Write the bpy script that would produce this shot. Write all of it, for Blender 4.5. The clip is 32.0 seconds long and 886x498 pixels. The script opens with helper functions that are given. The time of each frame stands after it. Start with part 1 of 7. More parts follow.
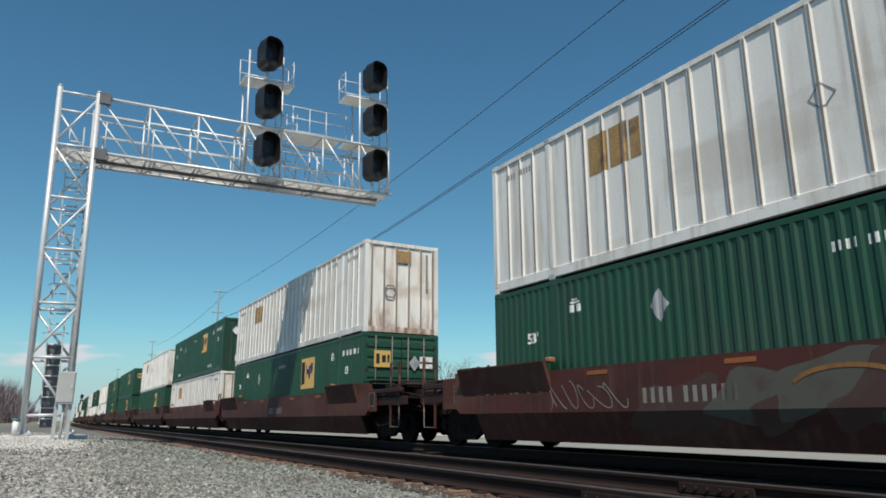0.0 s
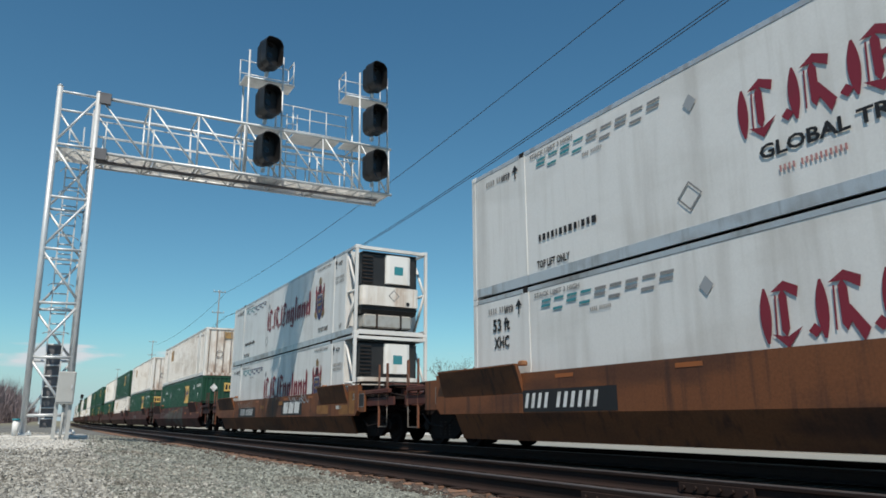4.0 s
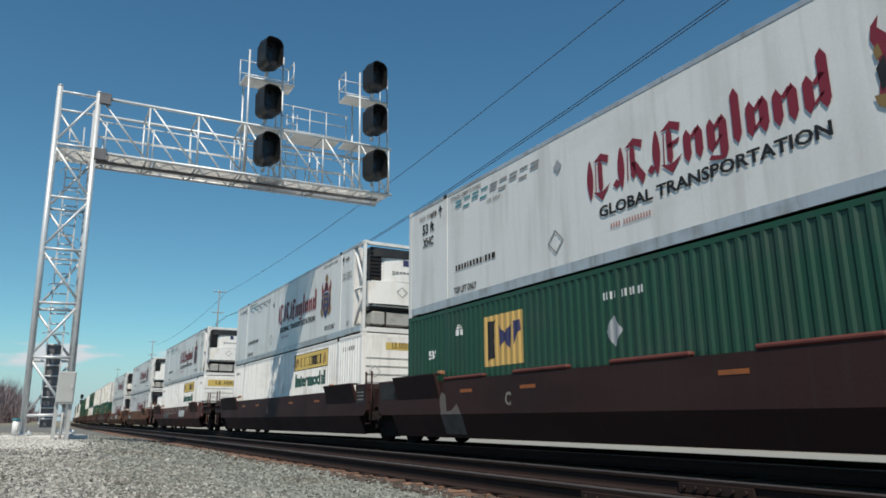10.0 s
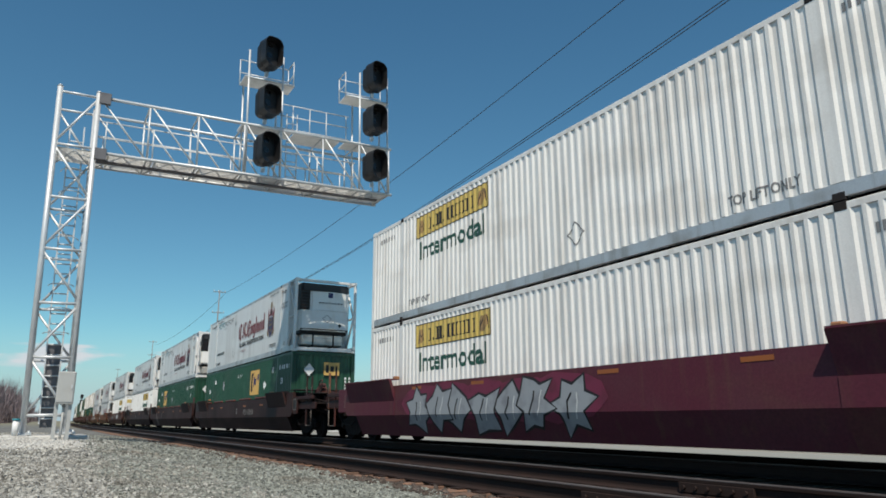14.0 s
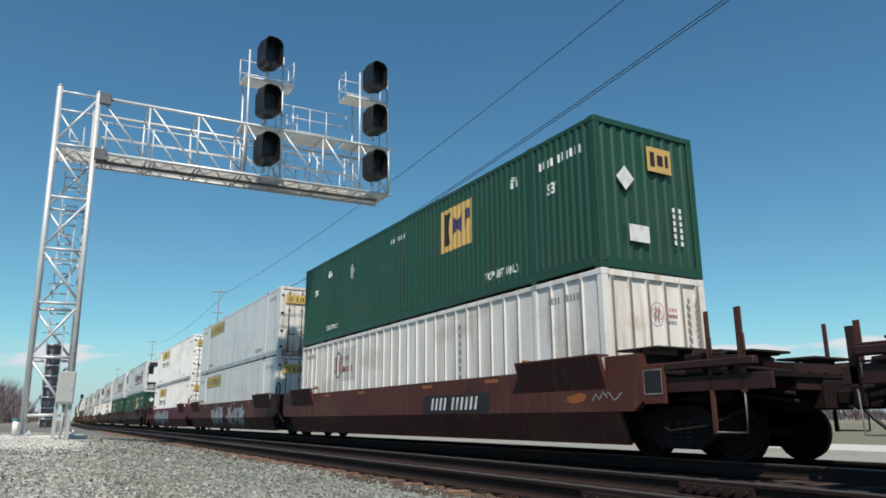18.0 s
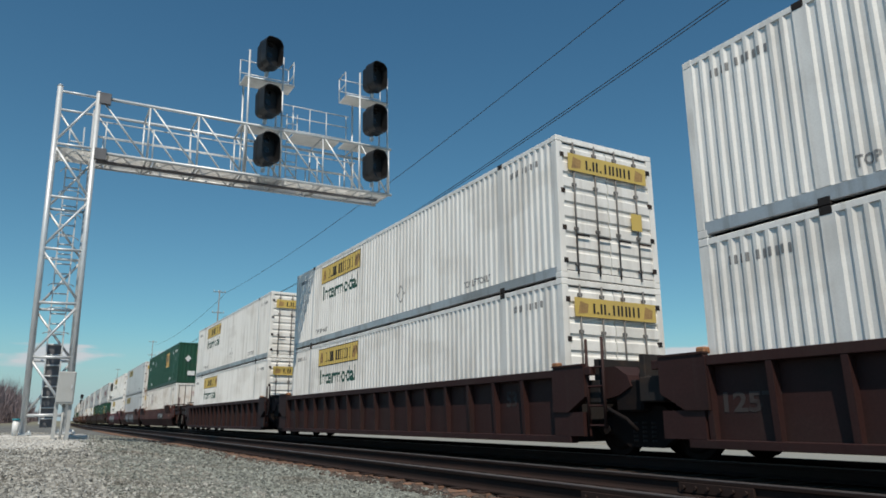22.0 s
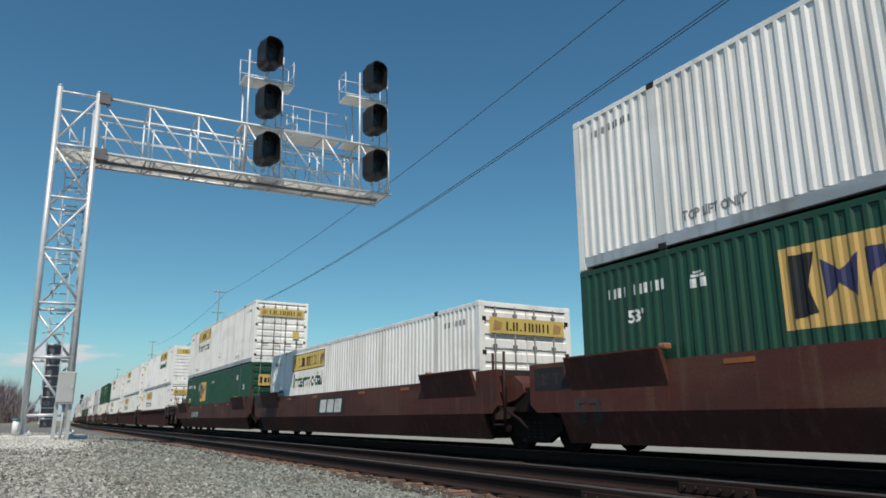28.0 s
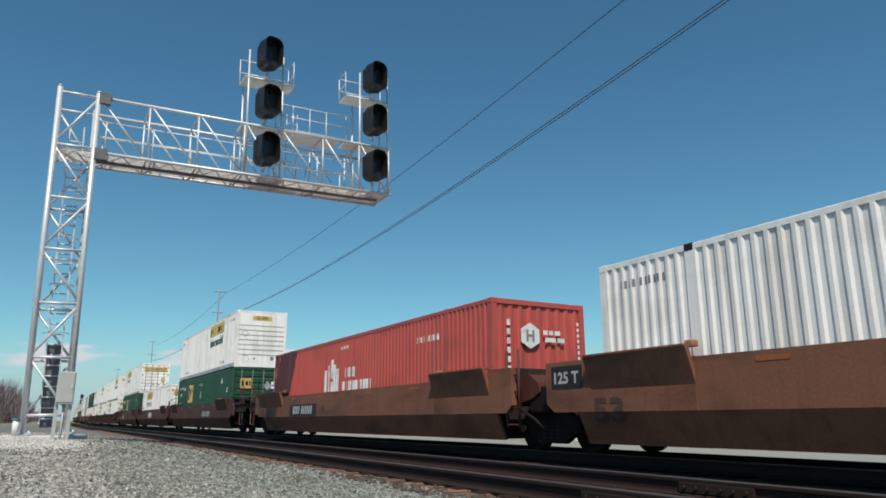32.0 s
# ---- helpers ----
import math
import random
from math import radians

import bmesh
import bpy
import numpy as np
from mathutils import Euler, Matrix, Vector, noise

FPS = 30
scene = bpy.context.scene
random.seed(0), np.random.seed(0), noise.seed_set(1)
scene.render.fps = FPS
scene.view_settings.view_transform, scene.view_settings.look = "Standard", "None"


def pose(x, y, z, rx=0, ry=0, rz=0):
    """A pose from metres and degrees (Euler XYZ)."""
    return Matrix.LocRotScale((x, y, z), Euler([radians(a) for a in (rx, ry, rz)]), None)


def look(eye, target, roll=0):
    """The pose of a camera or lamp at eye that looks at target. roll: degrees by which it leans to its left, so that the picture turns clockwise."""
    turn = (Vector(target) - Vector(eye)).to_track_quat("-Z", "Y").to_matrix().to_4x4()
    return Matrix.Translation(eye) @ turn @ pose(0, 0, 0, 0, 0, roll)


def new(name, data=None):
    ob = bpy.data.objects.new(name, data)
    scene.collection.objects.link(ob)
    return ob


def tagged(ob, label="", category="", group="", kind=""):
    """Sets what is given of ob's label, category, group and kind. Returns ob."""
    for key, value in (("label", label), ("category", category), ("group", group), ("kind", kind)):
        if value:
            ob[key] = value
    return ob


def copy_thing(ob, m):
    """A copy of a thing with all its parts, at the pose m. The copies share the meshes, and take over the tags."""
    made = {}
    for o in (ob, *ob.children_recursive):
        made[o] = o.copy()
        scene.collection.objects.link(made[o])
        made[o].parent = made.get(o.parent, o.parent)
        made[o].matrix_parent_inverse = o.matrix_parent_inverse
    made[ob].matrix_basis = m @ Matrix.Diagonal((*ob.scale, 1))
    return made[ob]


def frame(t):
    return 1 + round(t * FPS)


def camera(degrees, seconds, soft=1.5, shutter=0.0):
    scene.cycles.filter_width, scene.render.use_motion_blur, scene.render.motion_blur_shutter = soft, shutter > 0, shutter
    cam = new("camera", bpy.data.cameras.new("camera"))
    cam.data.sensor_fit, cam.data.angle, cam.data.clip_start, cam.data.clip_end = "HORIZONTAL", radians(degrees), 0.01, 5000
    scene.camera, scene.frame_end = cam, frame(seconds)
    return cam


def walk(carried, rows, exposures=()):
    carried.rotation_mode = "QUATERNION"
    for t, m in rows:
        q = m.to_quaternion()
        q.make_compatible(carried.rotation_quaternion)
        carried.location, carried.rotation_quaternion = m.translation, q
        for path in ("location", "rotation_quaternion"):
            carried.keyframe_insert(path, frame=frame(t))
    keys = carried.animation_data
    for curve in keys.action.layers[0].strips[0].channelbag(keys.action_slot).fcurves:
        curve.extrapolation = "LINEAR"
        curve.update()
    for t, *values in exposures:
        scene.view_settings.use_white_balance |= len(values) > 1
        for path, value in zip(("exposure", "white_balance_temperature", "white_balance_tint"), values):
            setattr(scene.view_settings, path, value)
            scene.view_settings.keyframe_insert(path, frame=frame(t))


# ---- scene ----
# Plan: rail heads lie at z = 0, y runs along the line away from the camera, x to the right.
cam = camera(64.965, 32.0, soft=1.7)
EYE = (0.0, 0.0, 0.6)
YAW, PITCH, ROLL = radians(29.72), radians(13.78), -0.16
AIM = (math.sin(YAW) * math.cos(PITCH), math.cos(YAW) * math.cos(PITCH), 0.6 + math.sin(PITCH))
walk(cam, [(0.0, look(EYE, AIM, ROLL)), (32.0, look(EYE, AIM, ROLL))], exposures=[(0.0, -0.12), (1.0, -0.02), (3.0, -0.08), (6.0, -0.16), (7.2, -0.18), (8.0, -0.28), (9.0, -0.2), (11.0, -0.08), (13.0, -0.12), (17.0, -0.10), (18.2, 0.02), (19.0, -0.12), (21.0, -0.28), (23.0, -0.36), (24.5, -0.34),
                          (27.0, -0.22), (29.0, -0.18), (32.0, -0.14)])

# ---------------------------------------------------------------- light
SUN_WAY = Vector((1.0, 1.75, -2.82)).normalized()
world = bpy.data.worlds.new("world")
scene.world = world
world.use_nodes = True


def sky_nodes():
    nt = world.node_tree
    nt.nodes.clear()
    out = nt.nodes.new("ShaderNodeOutputWorld")
    bg = nt.nodes.new("ShaderNodeBackground")
    sky = nt.nodes.new("ShaderNodeTexSky")
    sky.sky_type, sky.sun_disc = "NISHITA", False
    sky.sun_elevation, sky.sun_rotation = math.asin(-SUN_WAY.z), math.atan2(-SUN_WAY.x, -SUN_WAY.y)
    sky.air_density, sky.dust_density, sky.ozone_density = 1.0, 0.1, 3.0
    bg.inputs["Strength"].default_value = 0.12
    # a low bank of cloud all round the horizon
    geo = nt.nodes.new("ShaderNodeNewGeometry")
    sep = nt.nodes.new("ShaderNodeSeparateXYZ")
    tc = nt.nodes.new("ShaderNodeTexCoord")
    nt.links.new(tc.outputs["Generated"], sep.inputs[0])
    mp = nt.nodes.new("ShaderNodeMapping")
    mp.inputs["Scale"].default_value = (5.0, 5.0, 26.0)
    mp.inputs["Location"].default_value = (0.35, 0.1, 0.0)
    nt.links.new(tc.outputs["Generated"], mp.inputs["Vector"])
    noi = nt.nodes.new("ShaderNodeTexNoise")
    noi.inputs["Scale"].default_value, noi.inputs["Detail"].default_value = 1.0, 6.0
    nt.links.new(mp.outputs[0], noi.inputs["Vector"])
    band = nt.nodes.new("ShaderNodeMapRange")
    band.interpolation_type = "SMOOTHSTEP"
    band.inputs["From Min"].default_value, band.inputs["From Max"].default_value = 0.069, 0.065
    lump = nt.nodes.new("ShaderNodeMath")
    lump.operation = "MULTIPLY_ADD"
    lump.inputs[1].default_value = -0.05
    nt.links.new(noi.outputs["Fac"], lump.inputs[0])
    nt.links.new(sep.outputs["Z"], lump.inputs[2])
    nt.links.new(lump.outputs[0], band.inputs["Value"])
    low = nt.nodes.new("ShaderNodeMapRange")
    low.interpolation_type = "SMOOTHSTEP"
    low.inputs["From Min"].default_value, low.inputs["From Max"].default_value = 0.058, 0.072
    nt.links.new(sep.outputs["Z"], low.inputs["Value"])
    dens = nt.nodes.new("ShaderNodeMapRange")
    dens.interpolation_type = "SMOOTHSTEP"
    dens.inputs["From Min"].default_value, dens.inputs["From Max"].default_value = 0.46, 0.55
    nt.links.new(noi.outputs["Fac"], dens.inputs["Value"])
    m1 = nt.nodes.new("ShaderNodeMath")
    m1.operation = "MULTIPLY"
    m2 = nt.nodes.new("ShaderNodeMath")
    m2.operation = "MULTIPLY"
    nt.links.new(band.outputs[0], m1.inputs[0])
    nt.links.new(low.outputs[0], m1.inputs[1])
    nt.links.new(m1.outputs[0], m2.inputs[0])
    nt.links.new(dens.outputs[0], m2.inputs[1])
    mix = nt.nodes.new("ShaderNodeMix")
    mix.data_type = "RGBA"
    nt.links.new(m2.outputs[0], mix.inputs["Factor"])
    # the deep blue of a clear spring sky, paler towards the horizon
    up = nt.nodes.new("ShaderNodeMapRange")
    up.inputs["From Min"].default_value, up.inputs["From Max"].default_value = 0.0, 0.75
    nt.links.new(sep.outputs["Z"], up.inputs["Value"])
    hue = nt.nodes.new("ShaderNodeMix")
    hue.data_type = "RGBA"
    hue.inputs["A"].default_value, hue.inputs["B"].default_value = (0.62, 0.93, 0.87, 1), (0.46, 0.86, 0.92, 1)
    nt.links.new(up.outputs[0], hue.inputs["Factor"])
    tint = nt.nodes.new("ShaderNodeMix")
    tint.data_type, tint.blend_type = "RGBA", "MULTIPLY"
    tint.inputs["Factor"].default_value = 1.0
    nt.links.new(sky.outputs[0], tint.inputs["A"])
    nt.links.new(hue.outputs["Result"], tint.inputs["B"])
    # thin spring haze: the last degrees above the horizon are a pale grey blue
    haze = nt.nodes.new("ShaderNodeMapRange")
    haze.interpolation_type = "SMOOTHSTEP"
    haze.inputs["From Min"].default_value, haze.inputs["From Max"].default_value = 0.13, -0.02
    nt.links.new(sep.outputs["Z"], haze.inputs["Value"])
    pale = nt.nodes.new("ShaderNodeMix")
    pale.data_type = "RGBA"
    nt.links.new(haze.outputs[0], pale.inputs["Factor"])
    nt.links.new(tint.outputs["Result"], pale.inputs["A"])
    pale.inputs["B"].default_value = (3.5, 4.6, 5.3, 1)
    nt.links.new(pale.outputs["Result"], mix.inputs["A"])
    mix.inputs["B"].default_value = (5.8, 6.2, 6.5, 1)
    nt.links.new(mix.outputs["Result"], bg.inputs["Color"])
    nt.links.new(bg.outputs[0], out.inputs[0])
    nt.nodes.remove(geo)


sky_nodes()
sun_data = bpy.data.lights.new("sun", "SUN")
sun_data.energy, sun_data.angle, sun_data.color = 5.0, radians(0.53), (1.0, 0.91, 0.78)
sun = new("sun", sun_data)
sun.matrix_world = look((-30, -40, 60), Vector((-30, -40, 60)) + SUN_WAY)


# ---------------------------------------------------------------- materials
def material(name, base, rough=0.6, metal=0.0, dirt=(0.1, 0.07, 0.05), amount=0.25, scale=2.0, stretch=(1, 1, 1), grain=0.0, grain_scale=60.0,
             vary=0.0, bump=0.0, bump_scale=80.0, edge=0.12, streak=None, rising=None, gloss=0.5):
    """Paint or raw surface: base colour, dirt in patches at one scale, grain at another, and a fine relief.
    streak: colour and amount of run-down dirt. rising: colour and height of rust that eats upwards from a sill."""
    m = bpy.data.materials.new(name)
    m.use_nodes = True
    nt = m.node_tree
    b = nt.nodes["Principled BSDF"]
    b.inputs["Roughness"].default_value, b.inputs["Metallic"].default_value = rough, metal
    b.inputs["Specular IOR Level"].default_value = gloss
    tc = nt.nodes.new("ShaderNodeTexCoord")
    mp = nt.nodes.new("ShaderNodeMapping")
    mp.inputs["Scale"].default_value = stretch
    nt.links.new(tc.outputs["Object"], mp.inputs["Vector"])
    info = nt.nodes.new("ShaderNodeObjectInfo")
    n1 = nt.nodes.new("ShaderNodeTexNoise")
    n1.noise_dimensions = "4D"
    n1.inputs["Scale"].default_value, n1.inputs["Detail"].default_value = scale, 6.0
    w = nt.nodes.new("ShaderNodeMath")
    w.operation = "MULTIPLY"
    w.inputs[1].default_value = 37.0
    nt.links.new(info.outputs["Random"], w.inputs[0])
    nt.links.new(w.outputs[0], n1.inputs["W"])
    nt.links.new(mp.outputs[0], n1.inputs["Vector"])
    r1 = nt.nodes.new("ShaderNodeMapRange")
    r1.interpolation_type = "SMOOTHSTEP"
    r1.inputs["From Min"].default_value, r1.inputs["From Max"].default_value = 0.5 - edge * 0.3, 0.5 + edge * 2
    r1.inputs["To Max"].default_value = amount
    nt.links.new(n1.outputs["Fac"], r1.inputs["Value"])
    mix = nt.nodes.new("ShaderNodeMix")
    mix.data_type = "RGBA"
    mix.inputs["A"].default_value, mix.inputs["B"].default_value = (*base, 1), (*dirt, 1)
    nt.links.new(r1.outputs[0], mix.inputs["Factor"])
    colour = mix.outputs["Result"]

    def stain(below, tone, stretch, size, lo, hi, amount, height=None):
        mq = nt.nodes.new("ShaderNodeMapping")
        mq.inputs["Scale"].default_value = stretch
        nt.links.new(tc.outputs["Object"], mq.inputs["Vector"])
        nq = nt.nodes.new("ShaderNodeTexNoise")
        nq.noise_dimensions = "4D"
        nq.inputs["Scale"].default_value, nq.inputs["Detail"].default_value = size, 7.0
        nt.links.new(mq.outputs[0], nq.inputs["Vector"])
        nt.links.new(w.outputs[0], nq.inputs["W"])
        value = nq.outputs["Fac"]
        if height:
            sz = nt.nodes.new("ShaderNodeSeparateXYZ")
            nt.links.new(tc.outputs["Object"], sz.inputs[0])
            up = nt.nodes.new("ShaderNodeMapRange")
            up.inputs["From Max"].default_value, up.inputs["To Min"].default_value, up.inputs["To Max"].default_value = height, 0.24, -0.16
            nt.links.new(sz.outputs["Z"], up.inputs["Value"])
            ad = nt.nodes.new("ShaderNodeMath")
            nt.links.new(value, ad.inputs[0])
            nt.links.new(up.outputs[0], ad.inputs[1])
            value = ad.outputs[0]
        rq = nt.nodes.new("ShaderNodeMapRange")
        rq.interpolation_type = "SMOOTHSTEP"
        rq.inputs["From Min"].default_value, rq.inputs["From Max"].default_value, rq.inputs["To Max"].default_value = lo, hi, amount
        nt.links.new(value, rq.inputs["Value"])
        mx = nt.nodes.new("ShaderNodeMix")
        mx.data_type = "RGBA"
        mx.inputs["B"].default_value = (*tone, 1)
        nt.links.new(below, mx.inputs["A"])
        nt.links.new(rq.outputs[0], mx.inputs["Factor"])
        return mx.outputs["Result"]

    if streak:
        colour = stain(colour, streak[0], (3.0, 3.0, 0.22), 2.2, 0.5, 0.72, streak[1])
        colour = stain(colour, streak[0], (1.0, 0.35, 1.0), 1.1, 0.52, 0.66, streak[1] * 0.8)
    if rising:
        colour = stain(colour, rising[0], (2.2, 2.2, 0.6), 2.2, 0.48, 0.86, 0.95, rising[1])
    n2 = nt.nodes.new("ShaderNodeTexNoise")
    n2.inputs["Scale"].default_value, n2.inputs["Detail"].default_value = grain_scale, 3.0
    nt.links.new(tc.outputs["Object"], n2.inputs["Vector"])
    if grain or vary:
        v = nt.nodes.new("ShaderNodeMapRange")
        v.inputs["From Min"].default_value, v.inputs["From Max"].default_value = 0.3, 0.7
        v.inputs["To Min"].default_value, v.inputs["To Max"].default_value = 1 - grain, 1 + grain
        nt.links.new(n2.outputs["Fac"], v.inputs["Value"])
        o = nt.nodes.new("ShaderNodeMapRange")
        o.inputs["To Min"].default_value, o.inputs["To Max"].default_value = 1 - vary, 1 + vary
        nt.links.new(info.outputs["Random"], o.inputs["Value"])
        mm = nt.nodes.new("ShaderNodeMath")
        mm.operation = "MULTIPLY"
        nt.links.new(v.outputs[0], mm.inputs[0])
        nt.links.new(o.outputs[0], mm.inputs[1])
        hsv = nt.nodes.new("ShaderNodeHueSaturation")
        nt.links.new(mm.outputs[0], hsv.inputs["Value"])
        nt.links.new(colour, hsv.inputs["Color"])
        colour = hsv.outputs["Color"]
    nt.links.new(colour, b.inputs["Base Color"])
    rr = nt.nodes.new("ShaderNodeMapRange")
    rr.inputs["To Min"].default_value, rr.inputs["To Max"].default_value = max(0.05, rough - 0.08), min(1.0, rough + 0.15)
    nt.links.new(n1.outputs["Fac"], rr.inputs["Value"])
    nt.links.new(rr.outputs[0], b.inputs["Roughness"])
    if bump:
        bp = nt.nodes.new("ShaderNodeBump")
        n3 = nt.nodes.new("ShaderNodeTexNoise")
        n3.inputs["Scale"].default_value, n3.inputs["Detail"].default_value = bump_scale, 4.0
        nt.links.new(tc.outputs["Object"], n3.inputs["Vector"])
        bp.inputs["Strength"].default_value, bp.inputs["Distance"].default_value = bump, 0.02
        nt.links.new(n3.outputs["Fac"], bp.inputs["Height"])
        nt.links.new(bp.outputs[0], b.inputs["Normal"])
    return m


RUST = (0.16, 0.07, 0.035)
GRIME = (0.22, 0.19, 0.16)
STREAK = (1.0, 2.2, 0.25)
white_steel = material("white_container_paint", (0.82, 0.81, 0.78), 0.45, 0, GRIME, 0.32, 1.4, STREAK, 0.04, 40, 0.05, 0.05, 12, streak=((0.36, 0.32, 0.27), 0.28))
white_smooth = material("white_panel_paint", (0.70, 0.70, 0.685), 0.38, 0, GRIME, 0.3, 0.9, STREAK, 0.03, 30, 0.03, 0.03, 5, streak=((0.42, 0.40, 0.36), 0.25))
white_old = material("weathered_white_paint", (0.72, 0.71, 0.68), 0.5, 0, (0.40, 0.36, 0.31), 0.48, 1.1, STREAK, 0.05, 40, 0.06, 0.08, 9, streak=((0.36, 0.31, 0.25), 0.5))
rusty_white = material("rust_streaked_white_paint", (0.72, 0.70, 0.66), 0.5, 0, (0.45, 0.38, 0.30), 0.5, 1.6, (2.6, 2.6, 0.5), 0.05, 40, 0.04, 0.06, 20, streak=((0.34, 0.20, 0.11), 0.5), rising=((0.22, 0.10, 0.05), 1.1))
silver = material("bare_aluminium_rail", (0.55, 0.56, 0.57), 0.4, 0.5, GRIME, 0.5, 2.0, (1, 1, 1), 0.06, 60, 0.05, streak=((0.24, 0.21, 0.18), 0.5))
green = material("green_container_paint", (0.009, 0.058, 0.030), 0.42, 0, (0.02, 0.035, 0.025), 0.5, 1.2, STREAK, 0.06, 40, 0.08, 0.04, 12, streak=((0.03, 0.055, 0.04), 0.5))
red = material("red_container_paint", (0.46, 0.075, 0.058), 0.45, 0, (0.3, 0.1, 0.08), 0.4, 1.2, STREAK, 0.05, 40, 0.06, 0.04, 12, streak=((0.22, 0.05, 0.04), 0.5))
dark_gap = material("dark_steel", (0.030, 0.027, 0.027), 0.7, 0.2, (0.1, 0.06, 0.04), 0.4, 3.0, (1, 1, 1), 0.1, 50, 0.1, 0.1, gloss=0.15)
car_brown = material("oxide_brown_car_paint", (0.080, 0.026, 0.021), 0.6, 0, (0.036, 0.022, 0.020), 0.75, 0.8, (1, 0.7, 1.4), 0.12, 25, 0.04, 0.12, 20, streak=((0.13, 0.075, 0.05), 0.45), gloss=0.25)
car_orange = material("faded_orange_car_paint", (0.165, 0.062, 0.026), 0.6, 0, (0.06, 0.028, 0.02), 0.8, 0.9, (1, 0.5, 1.4), 0.12, 25, 0.04, 0.12, 20, streak=((0.055, 0.026, 0.018), 0.8), gloss=0.3)
car_rust = material("rusty_brown_car_paint", (0.21, 0.088, 0.052), 0.6, 0, (0.06, 0.028, 0.02), 0.7, 1.3, (1, 0.5, 1.4), 0.12, 25, 0.04, 0.12, 20, streak=((0.12, 0.055, 0.036), 0.5), gloss=0.3)
car_dark = material("dark_maroon_car_paint", (0.032, 0.012, 0.011), 0.62, 0, (0.014, 0.009, 0.009), 0.7, 0.9, (1, 0.7, 1.2), 0.12, 25, 0.04, 0.12, 20, gloss=0.3, streak=((0.036, 0.022, 0.019), 0.4))
car_pink = material("maroon_car_paint", (0.09, 0.016, 0.03), 0.6, 0, (0.09, 0.03, 0.04), 0.6, 0.9, (1, 0.7, 1.2), 0.12, 25, 0.04, 0.12, 20, streak=((0.10, 0.04, 0.035), 0.6), gloss=0.3)
truck_steel = material("greasy_truck_steel", (0.014, 0.011, 0.011), 0.75, 0.2, (0.032, 0.019, 0.014), 0.5, 4.0, (1, 1, 1), 0.15, 40, 0.15, 0.15, gloss=0.15)
wheel_steel = material("worn_wheel_steel", (0.012, 0.009, 0.009), 0.85, 0.0, (0.024, 0.015, 0.012), 0.5, 4.0, (1, 1, 1), 0.1, 40, 0.1, gloss=0.15)
sill_red = material("dull_red_sill_paint", (0.11, 0.032, 0.026), 0.55, 0, (0.05, 0.02, 0.018), 0.6, 3.0, gloss=0.3)
orange_mark = material("orange_reflective_tape", (0.30, 0.09, 0.02), 0.5, 0, RUST, 0.5, 4.0)
yellow = material("yellow_logo_paint", (0.56, 0.41, 0.11), 0.45, 0, (0.42, 0.31, 0.12), 0.5, 2.0, STREAK, 0.04)
gold = material("gold_logo_paint", (0.56, 0.36, 0.11), 0.45, 0, (0.4, 0.25, 0.1), 0.5, 2.0, STREAK, 0.04)
ink = material("black_lettering", (0.02, 0.02, 0.022), 0.5, 0, (0.05, 0.05, 0.05), 0.3, gloss=0.25)
grey_ink = material("grey_lettering", (0.2, 0.2, 0.2), 0.5, 0, (0.3, 0.3, 0.3), 0.5)
green_ink = material("dark_green_lettering", (0.012, 0.07, 0.05), 0.5, 0, (0.03, 0.05, 0.05), 0.3)
navy = material("navy_lettering", (0.03, 0.03, 0.10), 0.5, 0, (0.05, 0.05, 0.1), 0.3)
crimson = material("crimson_lettering", (0.20, 0.015, 0.03), 0.5, 0, (0.1, 0.02, 0.03), 0.3)
teal = material("teal_paint", (0.03, 0.22, 0.26), 0.5, 0, (0.1, 0.2, 0.2), 0.3)
white_ink = material("white_lettering", (0.68, 0.69, 0.68), 0.5, 0, GRIME, 0.5, 5.0, (1, 1, 1), 0.05)
faded_panel = material("faded_flaking_logo_paint", (0.34, 0.21, 0.08), 0.6, 0, (0.12, 0.09, 0.06), 0.95, 3.0, (1, 1, 1), 0.2, 20)
faded_orange = material("faded_yellow_orange_paint", (0.26, 0.125, 0.04), 0.6, 0, (0.13, 0.055, 0.025), 0.7, 3.0, (1, 1, 1), 0.1, 30, streak=((0.09, 0.04, 0.02), 0.5), gloss=0.3)
faint_spray = material("faint_weathered_spray_paint", (0.13, 0.11, 0.10), 0.65, 0, (0.06, 0.045, 0.04), 0.8, 2.0)
graffiti_grey = material("grey_spray_paint", (0.30, 0.32, 0.34), 0.6, 0, (0.12, 0.12, 0.14), 0.6, 3.0)
graffiti_pale = material("pale_spray_paint", (0.5, 0.46, 0.42), 0.6, 0, (0.2, 0.15, 0.13), 0.6, 3.0)
guide_rust = material("rusty_tan_guide_paint", (0.28, 0.13, 0.06), 0.65, 0, (0.1, 0.05, 0.03), 0.6, 6.0, (1, 1, 1), 0.15, 40)
patch_grey = material("grey_repainted_patch", (0.50, 0.50, 0.48), 0.5, 0, (0.36, 0.34, 0.32), 0.5, 2.0, STREAK)
worn_stencil = material("worn_stencil_paint", (0.24, 0.22, 0.20), 0.6, 0, (0.08, 0.06, 0.055), 0.7, 4.0)
mural_green = material("weathered_green_grey_spray", (0.080, 0.078, 0.064), 0.65, 0, (0.07, 0.03, 0.024), 0.9, 3.5)
mural_edge = material("weathered_brown_spray", (0.058, 0.030, 0.024), 0.65, 0, (0.085, 0.06, 0.045), 0.7, 4.0)
faded_red = material("faded_red_lettering", (0.42, 0.20, 0.19), 0.5, 0, (0.6, 0.5, 0.48), 0.4)
